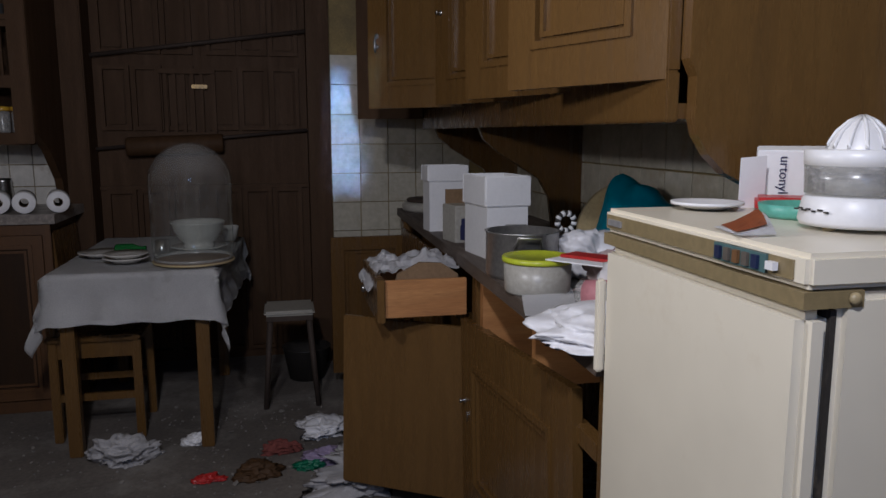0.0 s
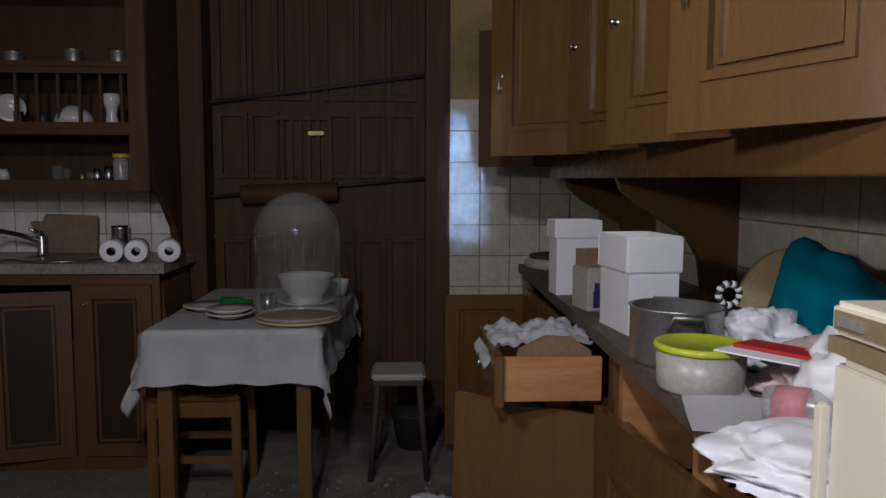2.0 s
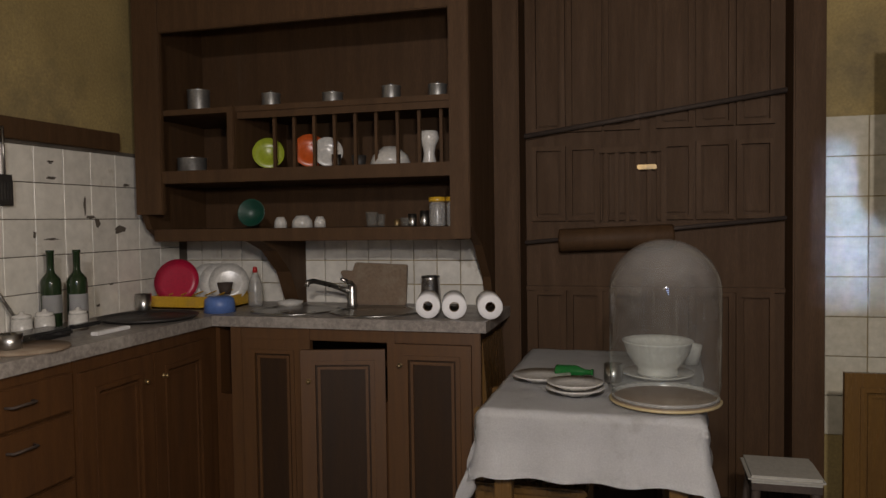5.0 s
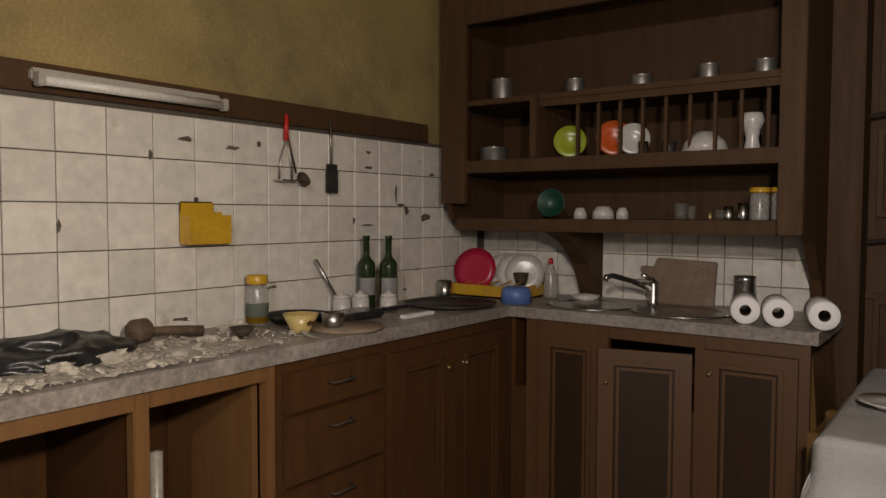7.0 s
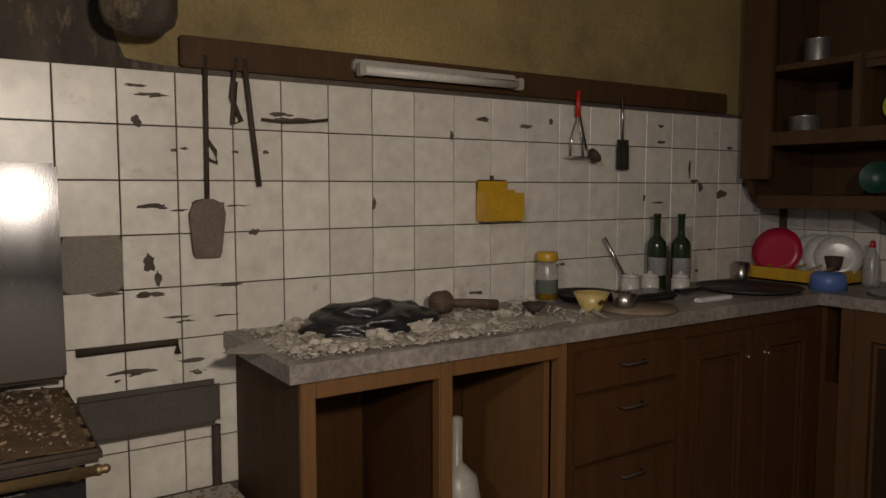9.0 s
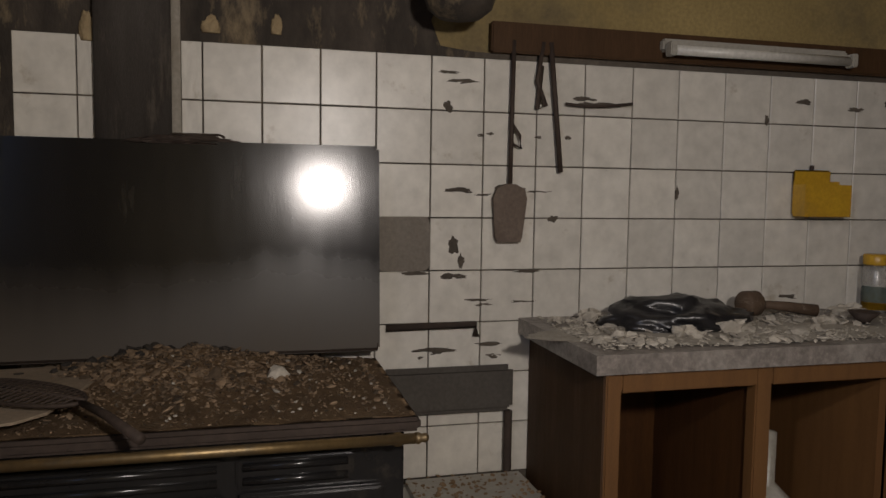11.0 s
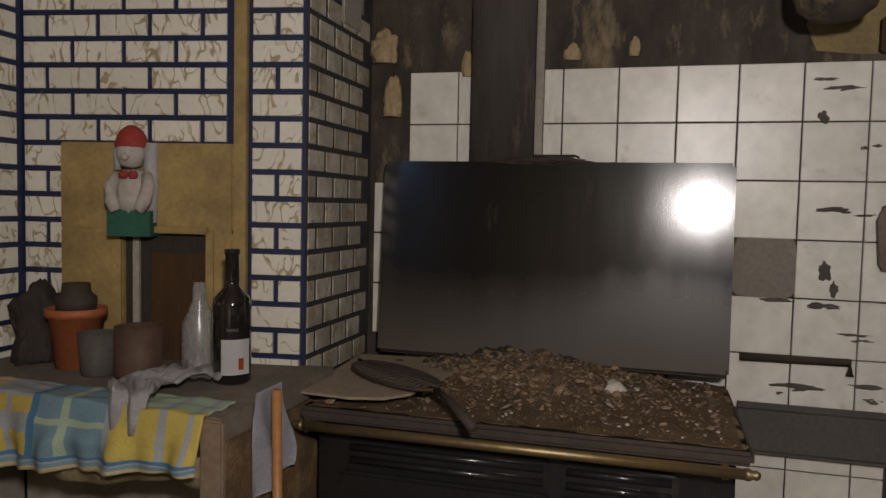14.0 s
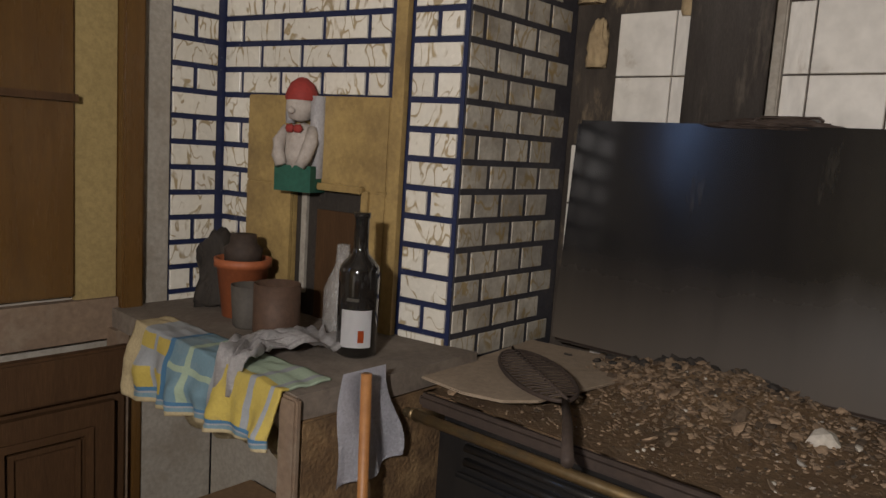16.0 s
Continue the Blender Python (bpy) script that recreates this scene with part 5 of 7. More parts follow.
solid("glass_jar", lathe([(0, 0), (0.028, 0), (0.03, 0.005), (0.03, 0.06), (0.027, 0.06), (0.027, 0.006), (0, 0.006)], (-0.63, 4.19, TT + 0.0), 24), M_STEEL, "small shiny metal cup on the table", "cup", smooth=True)
DA = (-0.473, 3.95, TT)
dome = thing("glass_dome", "tall dusty glass dome over porcelain on a wooden base", "glass dome", DA)
part("base", lathe([(0, 0), (0.150, 0), (0.153, 0.004), (0.152, 0.010), (0.147, 0.013), (0, 0.013)], DA, 56), M_BOARDWOOD, dome, "dusty round base with yellowish rim", smooth=True)
part("bead", lathe([(0.153, 0.002), (0.158, 0.003), (0.160, 0.007), (0.157, 0.011), (0.152, 0.010), (0.153, 0.002)], DA, 56), M_BEIGE, dome, "yellowish cord round the base", smooth=True)
prof = [(0.148, 0.014), (0.157, 0.06), (0.160, 0.32)] + [(0.160 * math.cos(a), 0.32 + 0.155 * math.sin(a)) for a in [i * math.pi / 2 / 14 for i in range(1, 14)]] + [(0, 0.475)]
part("bell", lathe(prof, DA, 64), M_DOME, dome, "clear dusty glass bell", smooth=True)
part("foot_rim", lathe([(0.144, 0.0135), (0.151, 0.014), (0.153, 0.020), (0.151, 0.025), (0.146, 0.022), (0.144, 0.0135)], DA, 56), M_HAZE, dome, smooth=True)
CA = (-0.488, 4.29, TT)
cb = thing("footed_bowl", "white porcelain footed bowl on a saucer behind the dome", "bowl", CA)
part("saucer", lathe([(0, 0.004), (0.075, 0.002), (0.118, 0.016), (0.118, 0.020), (0.075, 0.008), (0, 0.008)], CA, 44), M_PORCELAIN, cb, smooth=True)
part("bowl", lathe([(0, 0.012), (0.066, 0.010), (0.068, 0.02), (0.062, 0.03), (0.082, 0.05), (0.103, 0.085), (0.112, 0.118), (0.118, 0.124), (0.114, 0.127), (0.106, 0.115), (0.078, 0.06), (0, 0.045)], CA, 44), M_PORCELAIN, cb, smooth=True)
solid("cup", lathe([(0, 0.004), (0.03, 0), (0.04, 0.05), (0.043, 0.07), (0.04, 0.07), (0.037, 0.05), (0, 0.01)], (-0.37, 4.55, TT), 24), M_PORCELAIN, "white patterned cup at the table's back", "cup", smooth=True)

# ---- chair and stool ----
chair = thing("kitchen_chair", "plain dark wooden chair pushed sideways under the table", "chair", (-0.88, 4.1, FZ))
part("seat", B((-1.06, -0.70, 3.95, 4.29, 0.47, 0.495)), M_CABINET, chair, bevel=0.006)
for x in (-1.05, -0.735):
    for y in (3.965, 4.25):
        part("leg", B((x, x + 0.034, y, y + 0.034, FZ, 0.47)), M_CABINET, chair, bevel=0.004)
for y in (3.975, 4.26):
    part("stretcher", B((-1.016, -0.735, y, y + 0.016, 0.22, 0.25)), M_CABINET, chair)
    part("seat_rail", B((-1.016, -0.735, y, y + 0.016, 0.40, 0.468)), M_CABINET, chair)
for z0, z1 in ((0.56, 0.60), (0.66, 0.71)):
    part("back_slat", B((-1.05, -1.035, 3.999, 4.25, z0, z1)), M_CABINET, chair, bevel=0.003)
for y in (3.965, 4.25):
    part("back_post", B((-1.05, -1.016, y, y + 0.034, 0.4955, 0.73)), M_CABINET, chair, bevel=0.004)
stool = thing("stool", "small stool with pale square seat and dark legs", "stool", (-0.1, 4.3, FZ))
part("seat", B((-0.215, 0.01, 4.18, 4.41, 0.478, 0.503)), M_GREYLID, stool, "pale worn seat with metal edge", bevel=0.010)
part("seat_frame", ring(-0.205, 0.0, 4.19, 4.40, 0.014, 0.455, 0.477, Matrix(((1, 0, 0, 0), (0, 0, 1, 0), (0, 1, 0, 0), (0, 0, 0, 1)))), M_DULLMETAL, stool)
for sx, sy in ((-1, -1), (1, -1), (-1, 1), (1, 1)):
    part("leg", rod([(-0.102 + sx * 0.085, 4.295 + sy * 0.085, 0.477), (-0.102 + sx * 0.118, 4.295 + sy * 0.11, FZ)], [0.014, 0.012]), M_DULLMETAL, stool, smooth=True)
solid("bucket", lathe([(0, 0), (0.09, 0), (0.12, 0.16), (0.125, 0.165), (0.115, 0.165), (0.085, 0.01), (0, 0.01)], (-0.02, 4.62, FZ), 28), M_IRON, "dark plastic bucket with rubbish under the stool", "bucket", smooth=True)

# ---- floor litter ----
def flat_lump(name, at, size, mat, label, seed):
    return solid(name, bag_lump((-0.005 + at[0] * 0.96, 0.03 + at[1] * 0.96, FZ), size, seed, 0.65), mat, label, "litter", smooth=True)


flat_lump("crumpled_cloth", (-0.77, 3.87), (0.10, 0.08, 0.06), M_RAG, "crumpled grey-white rag on the floor", 31)
flat_lump("crumpled_paper", (-0.50, 3.98), (0.05, 0.035, 0.025), M_PAPER, "crumpled white paper on the floor", 32)
flat_lump("red_rag", (-0.43, 3.62), (0.05, 0.035, 0.012), M_RED, "flat red scrap on the floor", 33)
flat_lump("white_cloth", (0.20, 3.52), (0.26, 0.17, 0.07), M_RAG, "crumpled white printed cloth on the floor", 34)
flat_lump("plastic_wrap", (0.02, 3.98), (0.10, 0.08, 0.035), M_BAG, "crumpled plastic wrapping on the floor", 35)
flat_lump("red_rag", (-0.16, 3.82), (0.06, 0.03, 0.03), shade("dull_red_cloth", (0.2, 0.05, 0.04), (0.15, 0.04, 0.03), 0.9), "dull red crumpled packet on the floor", 36)
flat_lump("dark_rag", (-0.26, 3.62), (0.08, 0.05, 0.03), M_DARKWOOD, "dark crumpled rag on the floor", 37)
flat_lump("green_wrapper", (-0.05, 3.66), (0.05, 0.04, 0.015), M_GREEN, "green wrapper on the floor", 38)
flat_lump("crumpled_paper", (-1.35, 4.0), (0.04, 0.03, 0.02), M_PAPER, "small white paper ball on the floor", 39)
flat_lump("purple_wrap", (0.05, 3.70), (0.10, 0.06, 0.03), shade("lilac_plastic", (0.35, 0.28, 0.42), (0.3, 0.24, 0.36), 0.5, bump=0.2), "lilac plastic wrapper on the floor", 40)
stone_field("rubble", 110, lambda r: (r.gauss(0.0, 0.4), r.uniform(3.0, 4.2)), (0.005, 0.014), M_FLOORCRUMB, "pale flakes and scraps strewn over the floor", "rubble", lambda x, y: FZ, 6, 0.2)
stone_field("rubble", 900, lambda r: (r.uniform(-1.9, 0.35), r.uniform(2.9, 4.3)), (0.002, 0.006), M_FLOORCRUMB, "small plaster crumbs strewn over the floor", "rubble", lambda x, y: FZ, 1)

# ---- west wall fittings ----
solid("wall_board", B((-2.69, -2.665, 2.235, 4.395, 1.628, 1.705)), M_DARKWOOD, "dark brown wooden rail along the top of the tiles", "rail", bevel=0.004)
tube = thing("fluorescent_lamp", "unlit white fluorescent tube lamp on the wooden rail", "lamp", (-2.64, 2.99, 1.65))
part("housing", B((-2.664, -2.638, 2.70, 3.28, 1.652, 1.686)), M_GREYLID, tube, bevel=0.006)
part("tube", rod([(-2.615, 2.72, 1.652), (-2.615, 3.26, 1.652)], 0.013, 16), M_WHITETUBE, tube, smooth=True)
for y in (2.70, 3.262):
    part("socket", B((-2.632, -2.60, y, y + 0.018, 1.636, 1.672)), M_GREYLID, tube, bevel=0.003)
shov = thing("fire_shovel", "rusty iron fire shovel hanging on the tiles", "shovel", (-2.66, 2.29, 1.15))
part("handle", rod([(-2.668, 2.295, 1.66), (-2.668, 2.292, 1.28)], 0.006), M_DULLMETAL, shov, smooth=True)
part("loop", rod([(-2.668, 2.295, 1.45), (-2.664, 2.315, 1.42), (-2.664, 2.318, 1.39), (-2.668, 2.297, 1.40)], 0.004), M_DULLMETAL, shov, smooth=True)
part("blade", prism([(2.245, 1.26), (2.255, 1.285), (2.28, 1.298), (2.305, 1.298), (2.33, 1.285), (2.337, 1.26), (2.325, 1.16), (2.32, 1.148), (2.26, 1.148), (2.253, 1.16)], "x", -2.672, -2.66), shade("dusty_rust", (0.2, 0.155, 0.12), (0.12, 0.09, 0.07), 0.9, bump=0.5), shov, bevel=0.002)
tng = thing("fire_tongs", "rusty iron fire tongs hanging on the tiles", "tongs", (-2.66, 2.4, 1.33))
part("arm", rod([(-2.668, 2.395, 1.66), (-2.668, 2.43, 1.33)], 0.007), M_DULLMETAL, tng, smooth=True)
part("arm", rod([(-2.668, 2.375, 1.66), (-2.668, 2.36, 1.56), (-2.668, 2.385, 1.50), (-2.668, 2.362, 1.49), (-2.668, 2.372, 1.60)], 0.006), M_DULLMETAL, tng, smooth=True)
part("hook", rod([(-2.668, 2.44, 1.507), (-2.668, 2.50, 1.503), (-2.668, 2.56, 1.506), (-2.668, 2.63, 1.515)], 0.004), M_DULLMETAL, tng, smooth=True)
sp = thing("soap_holder", "mustard yellow plastic sponge holder on the tiles", "sponge holder", (-2.65, 3.23, 1.22))
part("back", B((-2.676, -2.668, 3.145, 3.27, 1.28, 1.352)), M_YELLOW, sp, bevel=0.004)
part("basket", B((-2.668, -2.62, 3.145, 3.15, 1.225, 1.31), (-2.668, -2.62, 3.295, 3.30, 1.225, 1.31), (-2.625, -2.62, 3.15, 3.295, 1.225, 1.31), (-2.668, -2.62, 3.145, 3.30, 1.22, 1.225), (-2.672, -2.667, 3.145, 3.30, 1.225, 1.32)), M_YELLOW, sp, bevel=0.001)
part("hook", rod([(-2.672, 3.205, 1.352), (-2.67, 3.205, 1.365)], 0.006), M_DULLMETAL, sp)
msh = thing("potato_masher", "metal masher with red handle hanging from the rail", "masher", (-2.65, 3.56, 1.43))
part("handle", rod([(-2.655, 3.565, 1.66), (-2.655, 3.562, 1.57)], [0.008, 0.010]), M_RED, msh, "red plastic handle", smooth=True)
part("fork", rod([(-2.655, 3.53, 1.435), (-2.655, 3.535, 1.50), (-2.655, 3.562, 1.57), (-2.655, 3.585, 1.50), (-2.655, 3.59, 1.435)], 0.003), M_STEEL, msh, smooth=True)
part("plate", B((-2.668, -2.62, 3.515, 3.60, 1.428, 1.433)), M_STEEL, msh)
# dark solid shape put where the masher casts its shadow on the tiles
ladle = thing("ladle", "dark ladle shape standing in for the masher's shadow", "ladle", (-2.66, 3.63, 1.42))
part("shaft", rod([(-2.67, 3.57, 1.64), (-2.668, 3.62, 1.46)], 0.003), M_DULLMETAL, ladle, smooth=True)
part("bowl", lathe([(0, 0), (0.02, 0.006), (0.028, 0.02), (0.026, 0.02), (0.018, 0.009), (0, 0.004)], m=pose(-2.66, 3.635, 1.43, 0, 60, 0)), M_DULLMETAL, ladle, smooth=True)
spa = thing("spatula", "slotted dark spatula with steel handle hanging from the rail", "spatula", (-2.65, 3.79, 1.39))
part("shaft", rod([(-2.66, 3.785, 1.665), (-2.66, 3.79, 1.50)], [0.006, 0.004]), M_STEEL, spa, smooth=True)
part("blade", B(*[(-2.663, -2.657, 3.762 + k * 0.013, 3.769 + k * 0.013, 1.41, 1.475) for k in range(5)], (-2.663, -2.657, 3.762, 3.821, 1.392, 1.41), (-2.663, -2.657, 3.765, 3.818, 1.475, 1.50)), M_IRON, spa)
pipe = thing("gas_pipe", "grey wall bracket and pipe beside the range", "pipe", (-2.6, 2.12, 0.5))
part("shelf_bracket", B((-2.687, -2.655, 1.96, 2.312, 0.705, 0.828)), M_DARKGREY, pipe, bevel=0.014)
part("pipe", rod([(-2.668, 2.30, 0.705), (-2.668, 2.30, FZ)], 0.011), M_DULLMETAL, pipe, smooth=True)
solid("latch_bar", rod([(-2.676, 1.975, 0.932), (-2.676, 2.21, 0.935), (-2.676, 2.21, 0.905)], 0.009), M_DULLMETAL, "rusty iron bar set into the tiles", "bar", smooth=True)
low_box = thing("storage_box", "grey metal box beside the range, its lid covered with grit", "box", (-2.49, 2.18, FZ))
part("body", B((-2.665, -2.315, 2.02, 2.335, FZ, 0.50)), M_DARKGREY, low_box, bevel=0.008)
part("lid", B((-2.672, -2.305, 2.005, 2.345, 0.501, 0.545)), M_GREYLID, low_box, "dusty pale lid", bevel=0.018)
stone_field("rubble", 260, lambda r: (r.uniform(-2.66, -2.32), r.uniform(2.02, 2.33)), (0.002, 0.007), M_DEBRIS, "grit and flakes on the grey box", "rubble", lambda x, y: 0.545, 12, 0.4)
solid("stove_pipe", lathe([(0, 0), (0.05, 0.006), (0.074, 0.025), (0.082, 0.05), (0.082, CEIL - 1.67), (0, CEIL - 1.67)], (-2.52, 2.11, 1.665), 32), M_SOOTWALL, "sooty capped stove pipe coming down from the ceiling", "pipe", smooth=True)
solid("gas_cylinder", lathe([(0, 0), (0.06, 0), (0.065, 0.02), (0.065, 0.40), (0.055, 0.46), (0.025, 0.49), (0.016, 0.5), (0.016, 0.62), (0, 0.625)], (-2.33, 2.835, 0.101), 30), M_GREYLID, "pale plastic canister inside the open cabinet", "canister", smooth=True)
solid("white_sack", lump((-2.42, 2.55, 0.10), (0.09, 0.10, 0.24), 0.3, seed=44), M_BAG, "white plastic sack in the open cabinet", "sack", smooth=True)

# ---- west worktop things ----
solid("bin_bag", bag_lump((-2.50, 2.67, WT), (0.105, 0.165, 0.055), 53, 0.46, 4), M_BLACKBAG, "crumpled black bin bag lying in rubble", "bag", smooth=True)
mottle(M_RUBBLE, 0.6, 1.12)


def on_worktop(r):
    """Rubble lies in drifts."""
    while True:
        x, y = r.uniform(-2.66, -2.25), min(3.32, 2.36 + abs(r.gauss(0.30, 0.3)))
        if noise.noise(Vector((x * 9, y * 9, 4))) > r.uniform(-0.45, 0.35):
            return x, y


stone_field("rubble", 3200, on_worktop, (0.0012, 0.005), M_RUBBLE, "broken white plaster crumbs on the worktop", "rubble", lambda x, y: WT + 0.003, 2, 0.38)
stone_field("rubble", 190, on_worktop, (0.007, 0.017), M_RUBBLE, "flat flakes of white plaster on the worktop", "rubble", lambda x, y: WT + 0.004, 16, 0.28)
solid("plaster_dust", lump((-2.46, 2.79, WT), (0.17, 0.40, 0.004), 0.5, seed=68, sub=5), M_RUBBLE, "patch of white plaster dust on the worktop", "dust", kind="stuff")
for at, size, seed in (((-2.36, 2.62, WT), (0.03, 0.03, 0.022), 61), ((-2.40, 2.76, WT), (0.03, 0.04, 0.025), 62), ((-2.60, 2.50, WT), (0.035, 0.04, 0.022), 63), ((-2.34, 2.45, WT), (0.04, 0.03, 0.015), 64), ((-2.45, 3.08, WT), (0.02, 0.035, 0.015), 65), ((-2.58, 3.27, WT), (0.035, 0.045, 0.02), 66)):
    solid("plaster_chunk", lump(at, size, 0.9, seed=seed, sub=3), M_RUBBLE, "chunk of broken white plaster on the worktop", "rubble chunk", group="plaster chunks")
M_OLDWOOD = shade("old_dark_wood", (0.13, 0.085, 0.05), (0.08, 0.05, 0.03), 0.75, bump=0.2, stretch=(1, 8, 8), dirt=(0.26, 0.22, 0.17), dirt_amount=0.2, dirt_scale=8)
mal = thing("mallet", "old wooden mallet lying in the rubble", "mallet", (-2.56, 3.0, WT))
part("head", lathe([(0, 0), (0.03, 0), (0.034, 0.006), (0.034, 0.045), (0.03, 0.05), (0, 0.05)], m=pose(-2.56, 2.915, WT + 0.042, -90, 0, 8)), M_OLDWOOD, mal, smooth=True)
part("handle", rod([(-2.558, 2.95, WT + 0.042), (-2.54, 3.03, WT + 0.036), (-2.515, 3.11, WT + 0.026)], [0.010, 0.013, 0.017]), M_OLDWOOD, mal, smooth=True)
cup("sieve", (-2.46, 3.21, WT), 0.04, 0.03, M_DULLMETAL, "small wire tea strainer on the worktop", "strainer", 0.4)
jar = thing("honey_jar", "glass jar with yellow lid and colourful label", "jar", (-2.62, 3.40, WT))
JB = (-2.62, 3.40, WT)
part("glass", lathe([(0, 0), (0.034, 0), (0.037, 0.006), (0.037, 0.12), (0.03, 0.135), (0, 0.135)], JB, 28), M_HAZE, jar, smooth=True)
part("lid", lathe([(0, 0.136), (0.035, 0.136), (0.036, 0.14), (0.036, 0.162), (0.033, 0.166), (0, 0.166)], JB, 28), M_YELLOW, jar, "yellow screw lid", smooth=True)
label_band(jar, JB, 0.0372, 0.03, 0.075, -110, 40, shade("pale_blue_label", (0.35, 0.5, 0.62), (0.5, 0.5, 0.3), 0.6, bump=0), "pale blue label")
label_band(jar, JB, 0.0372, 0.008, 0.029, -110, 40, M_YELLOW)
bw = cup("cream_bowl", (-2.37, 3.36, WT), 0.055, 0.062, M_CREAMBOWL, "cream bowl painted with a dark flower", "bowl", 0.5)
for k in range(4):
    part("painted_flower", lathe([(0, 0), (0.006, 0.0008), (0, 0.0016)], m=pose(-2.37 + 0.05, 3.345 + k * 0.009, WT + 0.036 + 0.004 * (k % 2), 0, 62, -10 + k * 4)), M_DARKWOOD, bw)
solid("frying_pan", lathe([(0, 0), (0.08, 0), (0.105, 0.03), (0.108, 0.03), (0.08, 0.006), (0, 0.006)], (-2.56, 3.52, WT), 36), M_IRON, "black frying pan behind the bowl", "pan", smooth=True)
cup("tin_pot", (-2.34, 3.47, WT + 0.012), 0.036, 0.045, M_STEEL, "small shiny tin on the round board", "tin", 0.95)
solid("round_board", lathe([(0, 0), (0.12, 0), (0.123, 0.004), (0.12, 0.011), (0, 0.011)], (-2.33, 3.52, WT), 40), M_BOARDWOOD, "round wooden chopping board", "board", smooth=True)
gr = solid("griddle", B((-2.52, -2.40, 3.56, 3.80, WT, WT + 0.03)), M_BLACK, "black ridged griddle pan", "pan", bevel=0.01)
part("handle", B((-2.43, -2.40, 3.80, 3.93, WT + 0.02, WT + 0.034)), M_BLACK, gr, bevel=0.004)
for k, (x, y) in enumerate(((-2.60, 3.78), (-2.575, 3.855), (-2.50, 3.93))):
    c = thing("shaker", "white ceramic spice pot on the worktop", "spice pot", (x, y, WT), "spice pots")
    part("pot", lathe([(0, 0), (0.032, 0), (0.034, 0.004), (0.032, 0.055), (0, 0.055)], (x, y, WT), 24), M_PORCELAIN, c, smooth=True)
    part("lid", lathe([(0, 0.056), (0.03, 0.056), (0.03, 0.066), (0.01, 0.07), (0.008, 0.078), (0, 0.08)], (x, y, WT), 24), M_PORCELAIN, c, smooth=True)
solid("whisk_stick", rod([(-2.62, 3.80, WT + 0.02), (-2.655, 3.70, WT + 0.20)], [0.005, 0.007]), M_STEEL, "metal stick standing among the pots", "stick", smooth=True)
for x, y in ((-2.595, 3.91), (-2.53, 3.965)):
    b = bottle((x, y, WT), 0.285, 0.035, M_GREENBOTTLE, "green wine bottle with white label")
    label_band(b, (x, y, WT), 0.0352, 0.06, 0.125, -100, 30, M_PAPER, "white label")
solid("baking_tray", lathe([(0, 0), (0.17, 0), (0.185, 0.012), (0.19, 0.012), (0.172, -0.0), (0.17, 0.004), (0, 0.004)], (-2.42, 4.22, WT + 0.002), 48), M_IRON, "round black baking tray on the worktop", "tray", smooth=True)
solid("knife_block", B((-2.34, -2.31, 3.80, 3.97, WT, WT + 0.012)), M_WHITE, "white plastic scraper on the worktop", "scraper", bevel=0.003)
cup("steel_mug", (-2.58, 4.40, WT), 0.033, 0.08, M_STEEL, "small steel mug near the wall", "mug", 0.95)
rack = thing("dish_rack", "mustard yellow plastic dish rack full of crockery", "dish rack", (-2.46, 4.66, WT))
part("tray", B((-2.64, -2.28, 4.53, 4.80, WT, WT + 0.008), (-2.64, -2.28, 4.53, 4.54, WT, WT + 0.055), (-2.64, -2.28, 4.79, 4.80, WT, WT + 0.055), (-2.64, -2.63, 4.54, 4.79, WT, WT + 0.055), (-2.29, -2.28, 4.54, 4.79, WT, WT + 0.055)), M_YELLOW, rack)
for k in range(6):
    part("divider", rod([(-2.62 + k * 0.06, 4.55, WT + 0.06), (-2.62 + k * 0.06, 4.66, WT + 0.075), (-2.62 + k * 0.06, 4.78, WT + 0.06)], 0.003, 6), M_YELLOW, rack)
solid("pink_plate", lathe([(0, 0), (0.06, 0.0), (0.098, 0.012), (0.10, 0.015), (0.06, 0.006), (0, 0.005)], m=pose(-2.55, 4.60, WT + 0.115, 74, 0, 14), seg=40), M_PINK, "raspberry pink plastic plate in the rack", "plate", smooth=True)
for k in range(3):
    solid("plate", lathe([(0, 0), (0.05, 0.0), (0.085, 0.012), (0.087, 0.015), (0.05, 0.006), (0, 0.005)], m=pose(-2.44 + k * 0.05, 4.68, WT + 0.105, 76, 0, 30), seg=36), M_PORCELAIN, "white plate standing in the dish rack", "plate", group="plates in the rack", smooth=True)
cup("cup", (-2.33, 4.63, WT + 0.06), 0.035, 0.05, M_DULLMETAL, "dark cup in the dish rack", "cup", 0.7)
bb = solid("blue_bowl", lathe([(0, 0.066), (0.045, 0.066), (0.06, 0.055), (0.066, 0.0), (0.063, 0.0), (0.057, 0.052), (0, 0.062)], (-2.26, 4.47, WT), 32), M_BLUEP, "upturned blue plastic bowl by the sink", "bowl", smooth=True)
soap = thing("soap_bottle", "clear washing-up liquid bottle with red cap", "bottle", (-2.27, 4.72, WT))
part("body", lathe([(0, 0), (0.03, 0), (0.033, 0.01), (0.03, 0.10), (0.014, 0.14), (0.012, 0.15), (0, 0.15)], (-2.22, 4.70, WT), 24), M_HAZE, soap, smooth=True)
part("cap", lathe([(0, 0.151), (0.012, 0.151), (0.009, 0.175), (0, 0.178)], (-2.22, 4.70, WT), 16), M_RED, soap, "red cap", smooth=True)
sink = thing("sink", "double round stainless steel sink set into the worktop", "sink", (-1.75, 4.58, WT))
